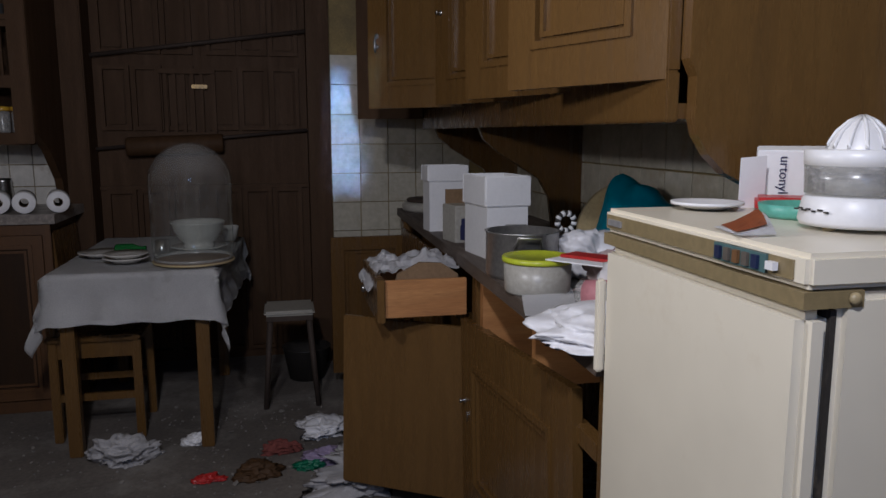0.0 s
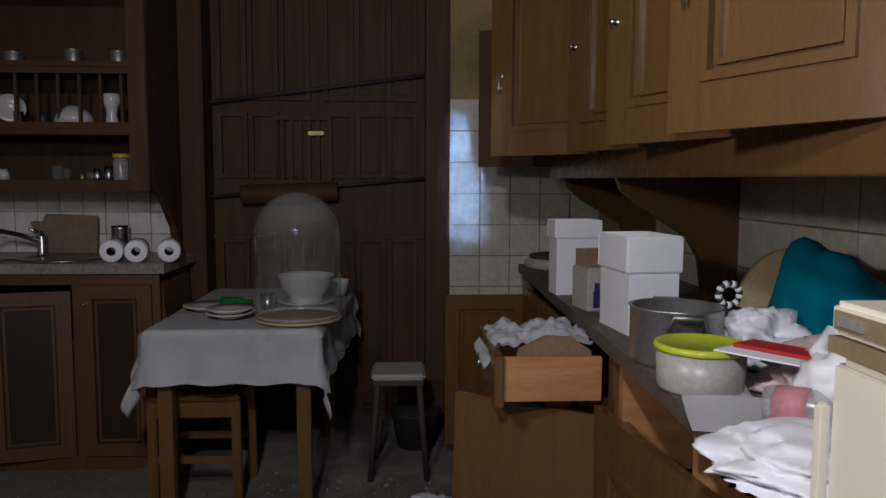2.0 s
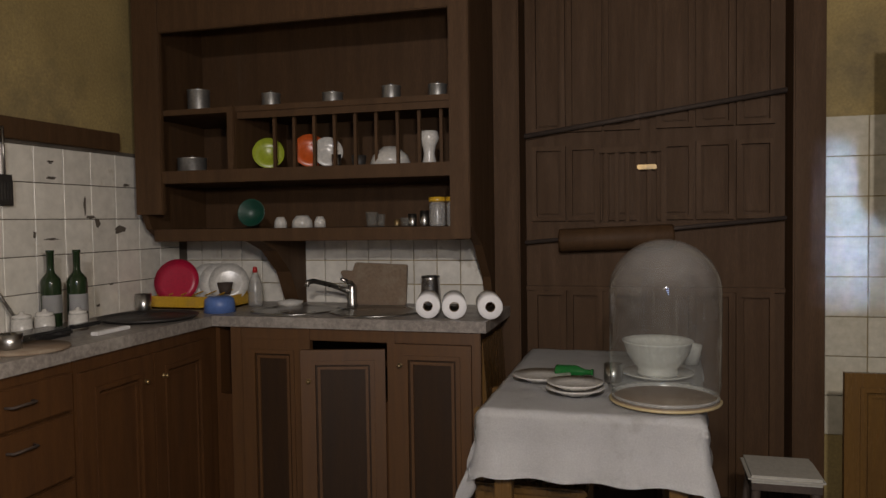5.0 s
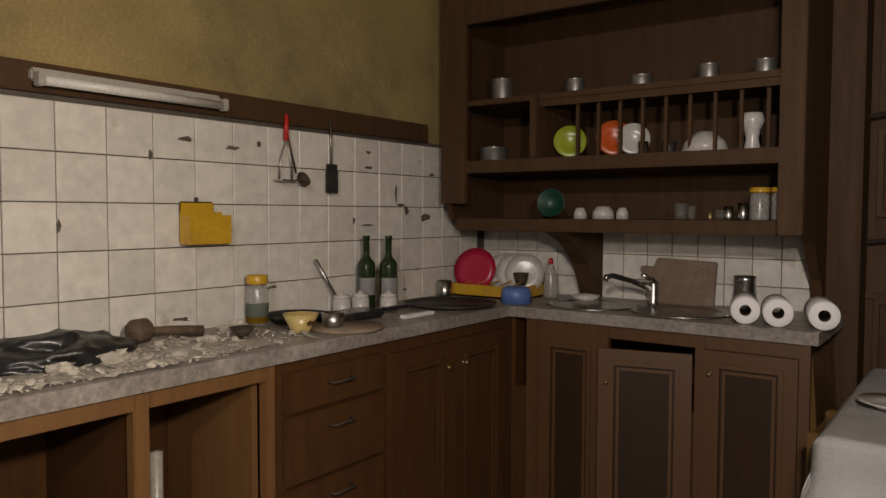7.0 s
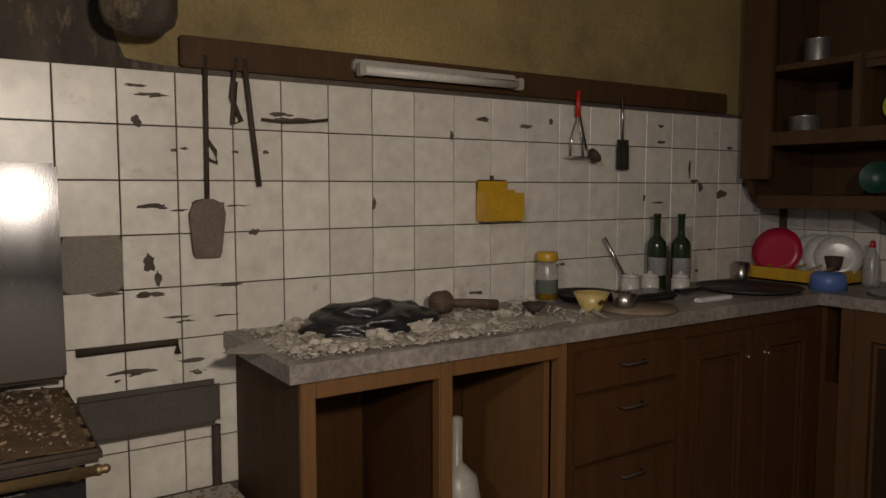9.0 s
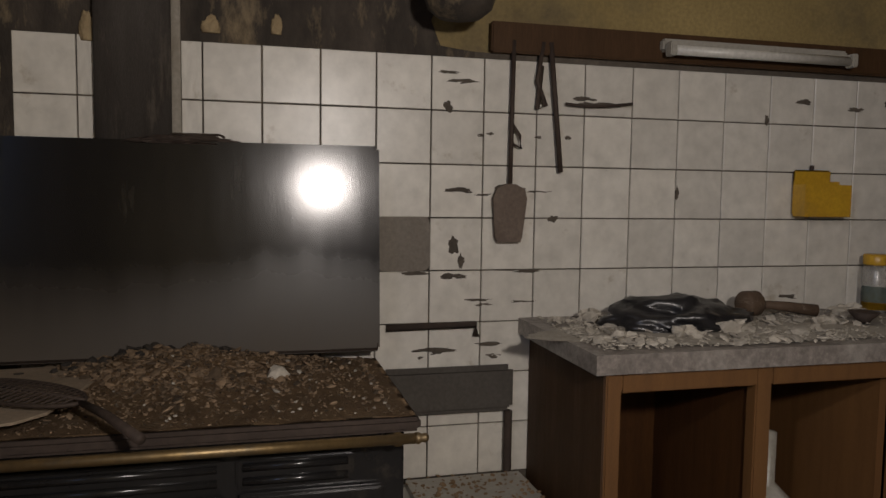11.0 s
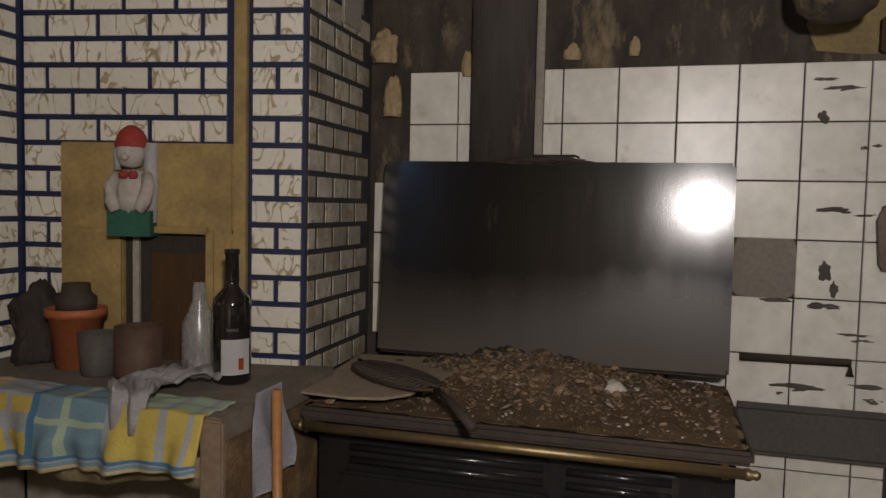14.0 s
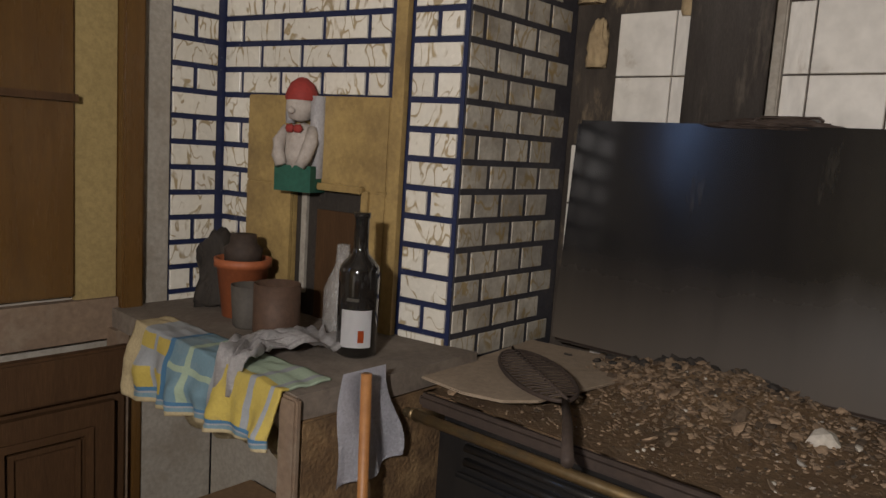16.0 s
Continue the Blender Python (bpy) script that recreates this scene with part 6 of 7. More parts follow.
for x in (-1.96, -1.60):
    part("basin", lathe([(0.185, 0.001), (0.19, 0.004), (0.165, 0.006), (0.155, 0.001), (0.12, 0.0012), (0, 0.0012)], (x, 4.575, WT), 48), M_STEEL, sink, smooth=True)
tap = thing("tap", "chrome mixer tap with long spout", "tap", (-1.77, 4.74, WT))
part("column", lathe([(0, 0), (0.022, 0), (0.024, 0.006), (0.019, 0.02), (0.019, 0.085), (0.015, 0.10), (0, 0.10)], (-1.77, 4.74, WT), 24), M_STEEL, tap, smooth=True)
part("spout", rod([(-1.77, 4.74, WT + 0.06), (-1.83, 4.66, WT + 0.10), (-1.88, 4.58, WT + 0.125), (-1.895, 4.555, WT + 0.12), (-1.897, 4.55, WT + 0.105)], [0.012, 0.011, 0.011, 0.012, 0.011]), M_STEEL, tap, smooth=True)
part("lever", rod([(-1.77, 4.74, WT + 0.10), (-1.80, 4.69, WT + 0.125)], [0.012, 0.007]), M_STEEL, tap, smooth=True)
cbd = solid("chopping_board", prism([(-1.80, WT + 0.0), (-1.80, WT + 0.10), (-1.84, WT + 0.115), (-1.86, WT + 0.145), (-1.845, WT + 0.155), (-1.80, WT + 0.15), (-1.785, WT + 0.19), (-1.54, WT + 0.18), (-1.55, WT + 0.0)], "y", 4.815, 4.833), M_BOARDWOOD, "wooden chopping board with handle leaning on the tiles", "board", bevel=0.004)
can = thing("steel_canister", "shiny steel jug canister by the wall", "canister", (-1.42, 4.77, WT))
part("body", lathe([(0, 0), (0.045, 0), (0.046, 0.01), (0.038, 0.12), (0.042, 0.135), (0.038, 0.135), (0.034, 0.12), (0, 0.02)], (-1.42, 4.77, WT), 28), M_STEEL, can, smooth=True)
solid("white_dish", lathe([(0, 0), (0.05, 0), (0.06, 0.02), (0.0, 0.03)], (-2.07, 4.74, WT), 28), M_PORCELAIN, "upturned white dish beside the sink", "dish", smooth=True)
for k, (x, y) in enumerate(((-1.325, 4.40), (-1.22, 4.395), (-1.085, 4.41))):
    r = thing("kitchen_roll", "white paper kitchen roll wrapped in plastic", "kitchen roll", (x, y + 0.1, WT), "kitchen rolls")
    mr = pose(x, y, WT + 0.0475, -90, 0, 15)
    part("paper", lathe([(0.019, 0), (0.044, 0.0), (0.047, 0.004), (0.047, 0.17), (0.044, 0.174), (0.019, 0.174), (0.019, 0.0)], m=mr, seg=32), M_PAPER, r, smooth=True)
    part("tube", lathe([(0.0175, 0.002), (0.0188, 0.002), (0.0188, 0.17), (0.0175, 0.17), (0.0175, 0.002)], m=mr, seg=24), M_CARD, r, "brown cardboard core", smooth=True)

# ---- things on the hutch shelves ----
S1, S2, S3 = 1.797, 1.541, 1.298


def small_pot(x, y, z, r, h, label):
    """A low pot with a slightly domed lid and a button on it."""
    p = thing("metal_pot", label, "pot", (x, y, z))
    part("body", lathe([(0, 0), (r * 0.94, 0), (r, 0.006), (r, h - 0.003), (r + 0.003, h), (0, h)], (x, y, z), 24), M_OLDALU, p, smooth=True)
    part("lid", lathe([(0, h + 0.012), (0.005, h + 0.012), (0.005, h + 0.006), (r * 0.6, h + 0.004), (r * 0.97, h + 0.0005), (0, h + 0.0005)], (x, y, z), 24), M_OLDALU, p, smooth=True)
    return p


small_pot(-2.36, 4.51, S1, 0.046, 0.088, "shiny tall aluminium pot on the shelf")
for x, r, h in ((-2.02, 0.038, 0.055), (-1.745, 0.042, 0.042), (-1.495, 0.037, 0.055), (-1.305, 0.036, 0.05)):
    small_pot(x, 4.51, S1, r, h, "small aluminium mug on the top shelf")
small_pot(-2.40, 4.51, S2, 0.06, 0.058, "low aluminium pan on the middle shelf")
for x, m, r, lab in ((-2.07, M_LIMEBOWL, 0.066, "lime green bowl standing in the plate rack"), (-1.88, M_ORANGE, 0.07, "orange plate standing in the plate rack"), (-1.80, M_PORCELAIN, 0.062, "white plate standing in the plate rack")):
    solid("plate", lathe([(0, 0), (r * 0.5, 0), (r, 0.03), (r, 0.034), (r * 0.5, 0.006), (0, 0.005)], m=pose(x, 4.57, S2 + r * 0.98, 78, 0, 28), seg=32), m, lab, "plate", smooth=True)
cup("steel_cup", (-1.73, 4.50, S2), 0.02, 0.05, M_STEEL, "small shiny steel cup in the rack", "cup", 0.9)
cup("dark_cup", (-1.64, 4.52, S2), 0.03, 0.045, M_IRON, "dark cup on the rack shelf", "cup", 0.9)
solid("upturned_bowl", lathe([(0, 0.075), (0.03, 0.075), (0.07, 0.04), (0.085, 0), (0.08, 0), (0.066, 0.036), (0, 0.07)], (-1.51, 4.53, S2), 32), M_PORCELAIN, "white upturned bowl on the rack shelf", "bowl", smooth=True)
jg = thing("jug", "white porcelain jug vase on the rack shelf", "jug", (-1.345, 4.52, S2))
part("body", lathe([(0, 0), (0.026, 0), (0.027, 0.01), (0.021, 0.04), (0.026, 0.07), (0.040, 0.10), (0.034, 0.128), (0.028, 0.13), (0.02, 0.08), (0, 0.03)], (-1.345, 4.52, S2), 28), M_PORCELAIN, jg, smooth=True)
solid("green_bowl", lathe([(0, 0), (0.035, 0), (0.055, 0.045), (0.058, 0.055), (0.055, 0.055), (0.032, 0.01), (0, 0.01)], m=pose(-2.115, 4.53, S3 + 0.058, 82, 0, 10), seg=32), shade("dark_green_plastic", (0.004, 0.05, 0.03), (0.004, 0.04, 0.025), 0.45, bump=0.02), "dark green plastic bowl tipped on the lower shelf", "bowl", smooth=True)
for x, r, h, m in ((-2.01, 0.028, 0.045, M_PORCELAIN), (-1.91, 0.045, 0.05, M_PORCELAIN), (-1.83, 0.025, 0.045, M_PORCELAIN)):
    solid("cup", lathe([(0, h), (r * 0.55, h), (r * 0.9, h * 0.6), (r, 0), (r - 0.003, 0), (r * 0.8, h * 0.55), (0, h - 0.004)], (x, 4.55, S3), 24), m, "white upturned cup on the lower shelf", "cup", group="upturned cups", smooth=True)
for x, r, h in ((-1.60, 0.028, 0.06), (-1.56, 0.018, 0.05), (-1.45, 0.03, 0.035)):
    cup("glass_cup", (x, 4.55, S3), r, h, M_CLEAR, "small clear glass on the lower shelf", "glass", 0.8, "small glasses")
for x, r, h, m in ((-1.49, 0.012, 0.03, M_BRASS), (-1.425, 0.017, 0.05, M_STEEL), (-1.375, 0.018, 0.062, M_STEEL)):
    cup("spice_jar", (x, 4.54, S3), r, h, m, "small spice jar on the lower shelf", "jar", 0.98, "spice jars")
for jx in (-1.315, -1.245):
    yj = thing("glass_jar", "glass preserving jar with yellow lid", "jar", (jx, 4.52, S3), "preserving jars")
    part("glass", lathe([(0, 0), (0.030, 0), (0.032, 0.006), (0.032, 0.085), (0.026, 0.095), (0, 0.095)], (jx, 4.52, S3), 24), M_HAZE, yj, smooth=True)
    part("lid", lathe([(0, 0.096), (0.033, 0.096), (0.034, 0.1), (0.034, 0.113), (0, 0.116)], (jx, 4.52, S3), 24), M_YELLOW, yj, "yellow screw lid", smooth=True)

# ---- range top ----
ST = 0.862


def heap(x, y):
    d = math.exp(-(((x + 2.56) / 0.15) ** 2 + ((y - 1.50) / 0.25) ** 2))
    return ST + 0.003 + 0.058 * d + 0.012 * noise.noise(Vector((x * 22, y * 22, 0))) * (0.12 + d)


solid("debris_layer", thicken(sheet(50, 70, lambda u, v: (-2.64 + 0.478 * u, 1.108 + 0.834 * v, max(ST + 0.001, heap(-2.64 + 0.478 * u, 1.108 + 0.834 * v) * (1 if 0.02 < v < 0.98 else 0.999)))), 0.002), M_DEBRIS,
      "brown dirt and rust heaped on the range top", "debris", smooth=True, kind="stuff")
M_FLAKE = mottle(shade("rust_and_dirt_flakes", (0.37, 0.265, 0.165), (0.22, 0.15, 0.088), 0.95, scale=20, bump=0.5), 0.2, 1.2)


def near_heap(r):
    return min(-2.19, max(-2.615, r.gauss(-2.49, 0.10))), min(1.90, max(1.15, r.gauss(1.52, 0.19)))


stone_field("rubble", 420, near_heap, (0.004, 0.011), M_FLAKE, "flakes of rust and dirt heaped on the range", "rubble", heap, 5, 0.3)
stone_field("rubble", 2600, near_heap, (0.0015, 0.005), M_FLAKE, "brown crumbs of rubble on the range", "rubble", heap, 3, 0.5)
stone_field("rubble", 1500, lambda r: (r.uniform(-2.62, -2.175), r.uniform(1.13, 1.925)), (0.001, 0.003), M_FLAKE, "fine grit over the range top", "rubble", heap, 14, 0.4)
stone_field("rubble", 26, lambda r: (r.uniform(-2.61, -2.53), r.uniform(1.18, 1.60)), (0.008, 0.016), M_SOOT, "black clods along the foot of the lid", "rubble", heap, 15, 0.6)
stone_field("rubble", 60, lambda r: (r.uniform(-2.58, -2.18), r.uniform(1.30, 1.90)), (0.0015, 0.005), M_RUBBLE, "pale plaster crumbs on the range", "rubble", heap, 4)
solid("plaster_chunk", lump((-2.45, 1.70, ST + 0.012), (0.028, 0.022, 0.02), 0.4, seed=71, sub=2), M_RUBBLE, "pale plaster piece on the range", "rubble chunk")
bd = solid("baking_sheet", prism([(-2.17, 1.085), (-2.16, 1.20), (-2.18, 1.27), (-2.23, 1.31), (-2.56, 1.36), (-2.60, 1.30), (-2.57, 1.06), (-2.40, 1.075)], "z", ST + 0.022, ST + 0.027), shade("gritty_pale_board", (0.36, 0.285, 0.20), (0.27, 0.21, 0.145), 0.9, scale=9, bump=0.3, dirt=(0.16, 0.115, 0.07), dirt_scale=30, dirt_amount=0.2), "dusty board lying across the range corner", "board", bevel=0.002)
fg = thing("fish_grill", "blackened iron fish grill lying on the range", "grill", (-2.38, 1.28, ST + 0.03))
mg = pose(-2.318, 1.243, ST + 0.042, 3, 0, 52.6)
bm = bmesh.new()
out = [mg @ Vector((0.15 * math.cos(a), 0.055 * math.sin(a), 0)) for a in [2 * math.pi * k / 32 for k in range(33)]]
rod(out, 0.004, 8, bm)
part("rim", bm, M_DULLMETAL, fg, smooth=True)
for k in range(17):
    x = -0.13 + k * 0.0163
    w = 0.054 * math.sqrt(max(0.02, 1 - (x / 0.15) ** 2))
    part("wire", rod([mg @ Vector((x, -w, 0.002)), mg @ Vector((x + 0.008, 0, 0.008)), mg @ Vector((x, w, 0.002))], 0.0019, 6), M_DULLMETAL, fg)
part("handle", rod([mg @ Vector((0.15, 0, 0)), mg @ Vector((0.24, -0.03, 0.0)), mg @ Vector((0.36, -0.075, -0.008))], [0.006, 0.008, 0.009]), M_DULLMETAL, fg, smooth=True)
part("spine", rod([mg @ Vector((-0.15, 0, 0.006)), mg @ Vector((0.16, 0, 0.006))], 0.003), M_DULLMETAL, fg, smooth=True)

# ---- corner shelf left of the range ----
SH = 0.907
shelf = thing("corner_counter", "rotten chipboard counter beside the range", "counter", (-2.05, 0.75, 0))
part("top", prism([(-2.33, 1.095), (-2.10, 1.095), (-1.895, 1.085), (-1.935, 0.375), (-2.21, 0.375)], "z", 0.865, SH), shade("dusty_grey_top", (0.20, 0.165, 0.13), (0.13, 0.105, 0.08), 0.9, bump=0.3, dirt=(0.28, 0.24, 0.19), dirt_scale=6), shelf, bevel=0.003)
part("side_panel", B((-2.27, -1.902, 1.055, 1.09, FZ, 0.864)), M_CHIPBOARD, shelf, "swollen crumbling chipboard side", bevel=0.004)
part("front_post", B((-1.955, -1.925, 0.38, 0.42, 0.0, 0.864)), M_BOARDWOOD, shelf)
part("edge_strip", B((-1.900, -1.886, 1.050, 1.094, FZ, 0.904)), M_BOARDWOOD, shelf, bevel=0.004)
part("inner_wall", B((-2.20, -2.18, 0.40, 1.05, 0.0, 0.86), (-2.18, -1.957, 0.382, 0.392, 0.0, 0.86)), M_GREYWALL, shelf)
solid("wooden_crate", B((-2.16, -1.98, 0.60, 0.98, 0.0, 0.52)), M_CARD, "brown cardboard box stored under the counter", "box", bevel=0.004)


EDGE = -1.897


def checked(u, v):
    """The towel: flat on the counter, then over its edge, hanging a hand's breadth and rolled up at the hem."""
    y = 0.535 + 0.525 * v
    drop = max(0, u - 0.40) / 0.60 * (0.145 - 0.055 * max(0, v - 0.1))
    x = -1.985 + (0.102 - 0.03 * (1 - v)) * min(1, u / 0.40)
    wave = 0.011 * math.sin(v * 21) + 0.007 * math.sin(v * 47 + 1)
    x += min(1, drop * 14) * (0.022 + wave * min(1, drop * 9) + 0.008 * noise.noise(Vector((u * 6, v * 9, 2))))
    return (x, y + 0.01 * drop * math.sin(v * 9), SH + 0.005 - drop + 0.004 * noise.noise(Vector((u * 9, v * 12, 3))))


cloth = thing("checked_cloth", "yellow and blue checked towel draped over the counter", "towel", (-1.95, 0.8, SH))
M_CHECK_Y = shade("yellow_towel", (0.50, 0.39, 0.07), (0.40, 0.31, 0.07), 0.95, bump=0.4, fine=180, dirt=(0.26, 0.22, 0.12), dirt_scale=9, grain=0.5)
M_CHECK_B = shade("blue_towel", (0.17, 0.27, 0.32), (0.13, 0.21, 0.26), 0.95, bump=0.4, fine=180, dirt=(0.24, 0.26, 0.24), dirt_scale=9, grain=0.5)
M_CHECK_G = shade("greyish_towel", (0.33, 0.35, 0.36), (0.25, 0.26, 0.27), 0.95, bump=0.4, fine=180, grain=0.5)
M_CHECK_E = shade("cream_towel_edge", (0.52, 0.43, 0.24), (0.40, 0.33, 0.19), 0.95, bump=0.4, fine=180, dirt=(0.2, 0.15, 0.08), dirt_scale=7)
M_CHECK_L = shade("pale_green_towel", (0.36, 0.44, 0.32), (0.29, 0.36, 0.26), 0.95, bump=0.4, fine=180, grain=0.5)
M_CHECK_D = shade("strong_blue_towel", (0.07, 0.18, 0.31), (0.06, 0.14, 0.25), 0.95, bump=0.4, fine=180, grain=0.5)


def weave(u, v):
    """Which colour of the check a place on the towel has."""
    d = (u - 0.40) / 0.60
    if v < 0.09 or d > 0.94:
        return 3
    if 0.80 < d < 0.94:
        return (5, 2, 1)[int((d - 0.80) / 0.047) % 3]
    if 0.305 < v < 0.335:
        return 5
    if 0.335 < v < 0.62:
        return 4 if 0.44 < v < 0.47 or 0.30 < d < 0.38 else 1
    band = 0.05 < d < 0.27 or 0.50 < d < 0.80
    if v < 0.305:
        return 0 if band and not 0.19 < v < 0.21 else 2
    if 0.62 < v < 0.66 or 0.83 < v < 0.86 or 0.945 < v < 0.965:
        return 2
    return 0 if d > -0.1 else 4


NU, NV = 56, 96
towel = part("weave", sheet(NU, NV, checked), M_CHECK_Y, cloth, smooth=True)
for m in (M_CHECK_B, M_CHECK_G, M_CHECK_E, M_CHECK_L, M_CHECK_D):
    towel.data.materials.append(m)
for k, f in enumerate(towel.data.polygons):
    f.material_index = weave((k // NV + 0.5) / NU, (k % NV + 0.5) / NV)
towel_thick = towel.modifiers.new("thickness", "SOLIDIFY")
towel_thick.thickness = 0.004
part("lining", thicken(sheet(20, 50, lambda u, v: (-1.925 + 0.016 * math.sin(u * math.pi) + 0.006 * math.sin(v * 23), 0.72 + 0.335 * v, SH - 0.08 - u * (0.075 - 0.02 * v + 0.008 * math.sin(v * 7)))), 0.006), M_CHECK_E, cloth, "stained cream lining below the hem", smooth=True)
b = bottle((-2.125, 0.965, SH), 0.268, 0.038, M_DARKBOTTLE, "dark port wine bottle with white label")
label_band(b, (-2.125, 0.965, SH), 0.0383, 0.022, 0.092, 0, 88, M_PAPER, "white label with orange figure")
label_band(b, (-2.125, 0.965, SH), 0.0388, 0.032, 0.055, 50, 66, M_ORANGE)
label_band(b, (-2.125, 0.965, SH), 0.0386, 0.108, 0.114, 15, 50, M_GREYLID)
tin = thing("rusty_can", "rusty brown open tin can on the rag", "can", (-2.06, 0.775, SH))
part("can", lathe([(0, 0), (0.045, 0), (0.046, 0.004), (0.046, 0.098), (0.043, 0.098), (0.042, 0.008), (0, 0.008)], (-2.075, 0.785, SH + 0.012), 28), shade("rust_brown_tin", (0.13, 0.075, 0.045), (0.075, 0.045, 0.03), 0.7, metal=0.2, scale=9, bump=0.3, dirt=(0.2, 0.15, 0.1), dirt_amount=0.2), tin, smooth=True)
cup("grey_pot", (-2.085, 0.68, SH), 0.04, 0.088, M_DARKGREY, "grey earthen jar on the counter", "jar", 0.85)
fp = thing("flower_pot", "orange plastic flower pot with grey lid", "flower pot", (-2.13, 0.585, SH))
part("pot", lathe([(0, 0), (0.042, 0), (0.056, 0.11), (0.062, 0.11), (0.062, 0.128), (0.056, 0.128), (0.04, 0.01), (0, 0.01)], (-2.13, 0.585, SH), 30), M_TERRA, fp, smooth=True)
part("stopper", lathe([(0, 0.11), (0.04, 0.12), (0.042, 0.15), (0.03, 0.16), (0.028, 0.18), (0, 0.18)], (-2.13, 0.585, SH), 26), M_DULLMETAL, fp, smooth=True)
solid("sooty_rag", lump((-2.15, 0.475, SH), (0.055, 0.05, 0.11), 0.5, seed=81), M_SOOT, "sooty dark crumpled rag behind the flower pot", "rag", smooth=True)
def limp(u, v):
    reach = 0.30 * u
    x, y = -2.13 + 0.86 * reach, 0.86 + 0.03 * u + (v - 0.5) * (0.19 - 0.12 * u) + 0.02 * math.sin(u * 8)
    over = max(0, x + 1.893)
    z = SH + 0.018 + 0.034 * abs(noise.noise(Vector((u * 4, v * 5, 1)))) + 0.010 * noise.noise(Vector((u * 11, v * 11, 7))) - over * 3.0
    return (min(x, -1.886 + 0.2 * over) + 0.006 * math.sin(v * 12), y, z)


solid("white_rag", thicken(sheet(40, 30, limp), 0.004), shade("grubby_white_rag", (0.58, 0.56, 0.55), (0.44, 0.42, 0.41), 0.95, scale=12, bump=0.5, fine=150), "limp white rag hanging over the counter edge", "rag", smooth=True)
solid("plastic_bottle", lathe([(0, 0), (0.035, 0), (0.037, 0.01), (0.036, 0.10), (0.015, 0.15), (0.013, 0.19), (0, 0.19)], (-2.185, 0.85, SH), 24), M_HAZE, "crumpled clear plastic bottle by the hatch", "bottle", smooth=True)
twl = solid("grey_towel", thicken(sheet(14, 22, lambda u, v: (-2.06 + 0.095 * u + (u - 0.6) * 0.05 * v - 0.02 * v + 0.008 * math.sin(v * 6), 1.105 + 0.014 * math.sin(u * 9 + v * 3) * v + 0.006, SH + 0.028 - 0.175 * v - 0.025 * v * u)), 0.006), shade("pale_grey_towel", (0.66, 0.66, 0.71), (0.56, 0.56, 0.61), 0.95, scale=12, bump=0.6, fine=200), "grey towel hanging over the counter's side", "towel", smooth=True)
solid("broom_stick", rod([(-2.01, 1.142, 0.0), (-1.99, 1.138, 0.938)], 0.009, 12), M_STICK, "orange wooden broom handle leaning on the counter", "stick", smooth=True)

# yellow hatch in the chimney
hatch = thing("oven_hatch", "yellowed cream wooden hatch frame in the chimney", "hatch", (-2.22, 0.7, SH))
mh = pose(-2.215, 0.365, 0, 0, 0, math.degrees(math.atan2(0.665, -0.10)))


def hbox(s0, s1, o0, o1, z0, z1):
    bm = bmesh.new()
    add_box(bm, s0, s1, -o1, -o0, z0, z1, mh)
    return bm


part("panel", hbox(0.105, 0.513, 0.004, 0.022, 1.20, 1.395), M_YELLOWWOOD, hatch, bevel=0.003)
part("panel", hbox(0.105, 0.255, 0.004, 0.022, SH, 1.20), M_YELLOWWOOD, hatch, bevel=0.003)
part("panel", hbox(0.455, 0.513, 0.004, 0.022, SH, 1.20), M_YELLOWWOOD, hatch, bevel=0.003)
part("ledge", hbox(0.25, 0.46, 0.022, 0.04, 1.195, 1.21), M_YELLOWWOOD, hatch, bevel=0.003)
part("inner_frame", hbox(0.235, 0.255, 0.022, 0.03, SH, 1.20), M_YELLOWWOOD, hatch)
part("inner_frame", hbox(0.455, 0.472, 0.022, 0.03, SH, 1.20), M_YELLOWWOOD, hatch)
# flat dark sheet in place of the shade inside the opening
part("recess", hbox(0.255, 0.455, 0.003, 0.006, SH, 1.195), M_SOOT, hatch)
part("old_board", hbox(0.32, 0.45, 0.006, 0.012, SH, 1.15), M_DARKWOOD, hatch)
part("plaster_crack", hbox(0.275, 0.29, 0.006, 0.014, SH + 0.05, 1.19), M_GREYWALL, hatch)
solid("corner_batten", hbox(0.514, 0.542, 0.004, 0.02, SH, CEIL), M_YELLOWWOOD, "narrow yellowed wooden batten on the chimney", "batten")

# carved figure on the ledge, one plain shape
FA = mh @ Vector((0.275, -0.035, 1.21))
fig = bmesh.new()
paint = []


def painted(colour):
    """All faces added since the last call take this paint."""
    fig.faces.ensure_lookup_table()
    paint.extend([colour] * (len(fig.faces) - len(paint)))


fm = Matrix.Translation((FA.x, FA.y + 0.018, FA.z - 0.022)) @ Matrix.Rotation(math.radians(18), 4, "Z")
add_box(fig, -0.030, 0.036, -0.046, 0.046, 0, 0.056, fm)
painted(2)
lathe([(0, 0), (0.036, 0.0), (0.040, 0.03), (0.036, 0.07), (0.024, 0.092), (0, 0.098)], seg=20, bm=fig, m=fm @ pose(0, 0, 0.05))
for k in (-1, 1):
    rod([fm @ Vector(p) for p in ((0.012, k * 0.032, 0.135), (0.030, k * 0.040, 0.105), (0.040, k * 0.034, 0.075), (0.044, k * 0.024, 0.055))], [0.012, 0.015, 0.015, 0.012], 10, fig)
lathe([(0, 0), (0.022, 0.006), (0.031, 0.028), (0.030, 0.048), (0.020, 0.062), (0, 0.068)], seg=20, bm=fig, m=fm @ pose(0.008, -0.004, 0.148))
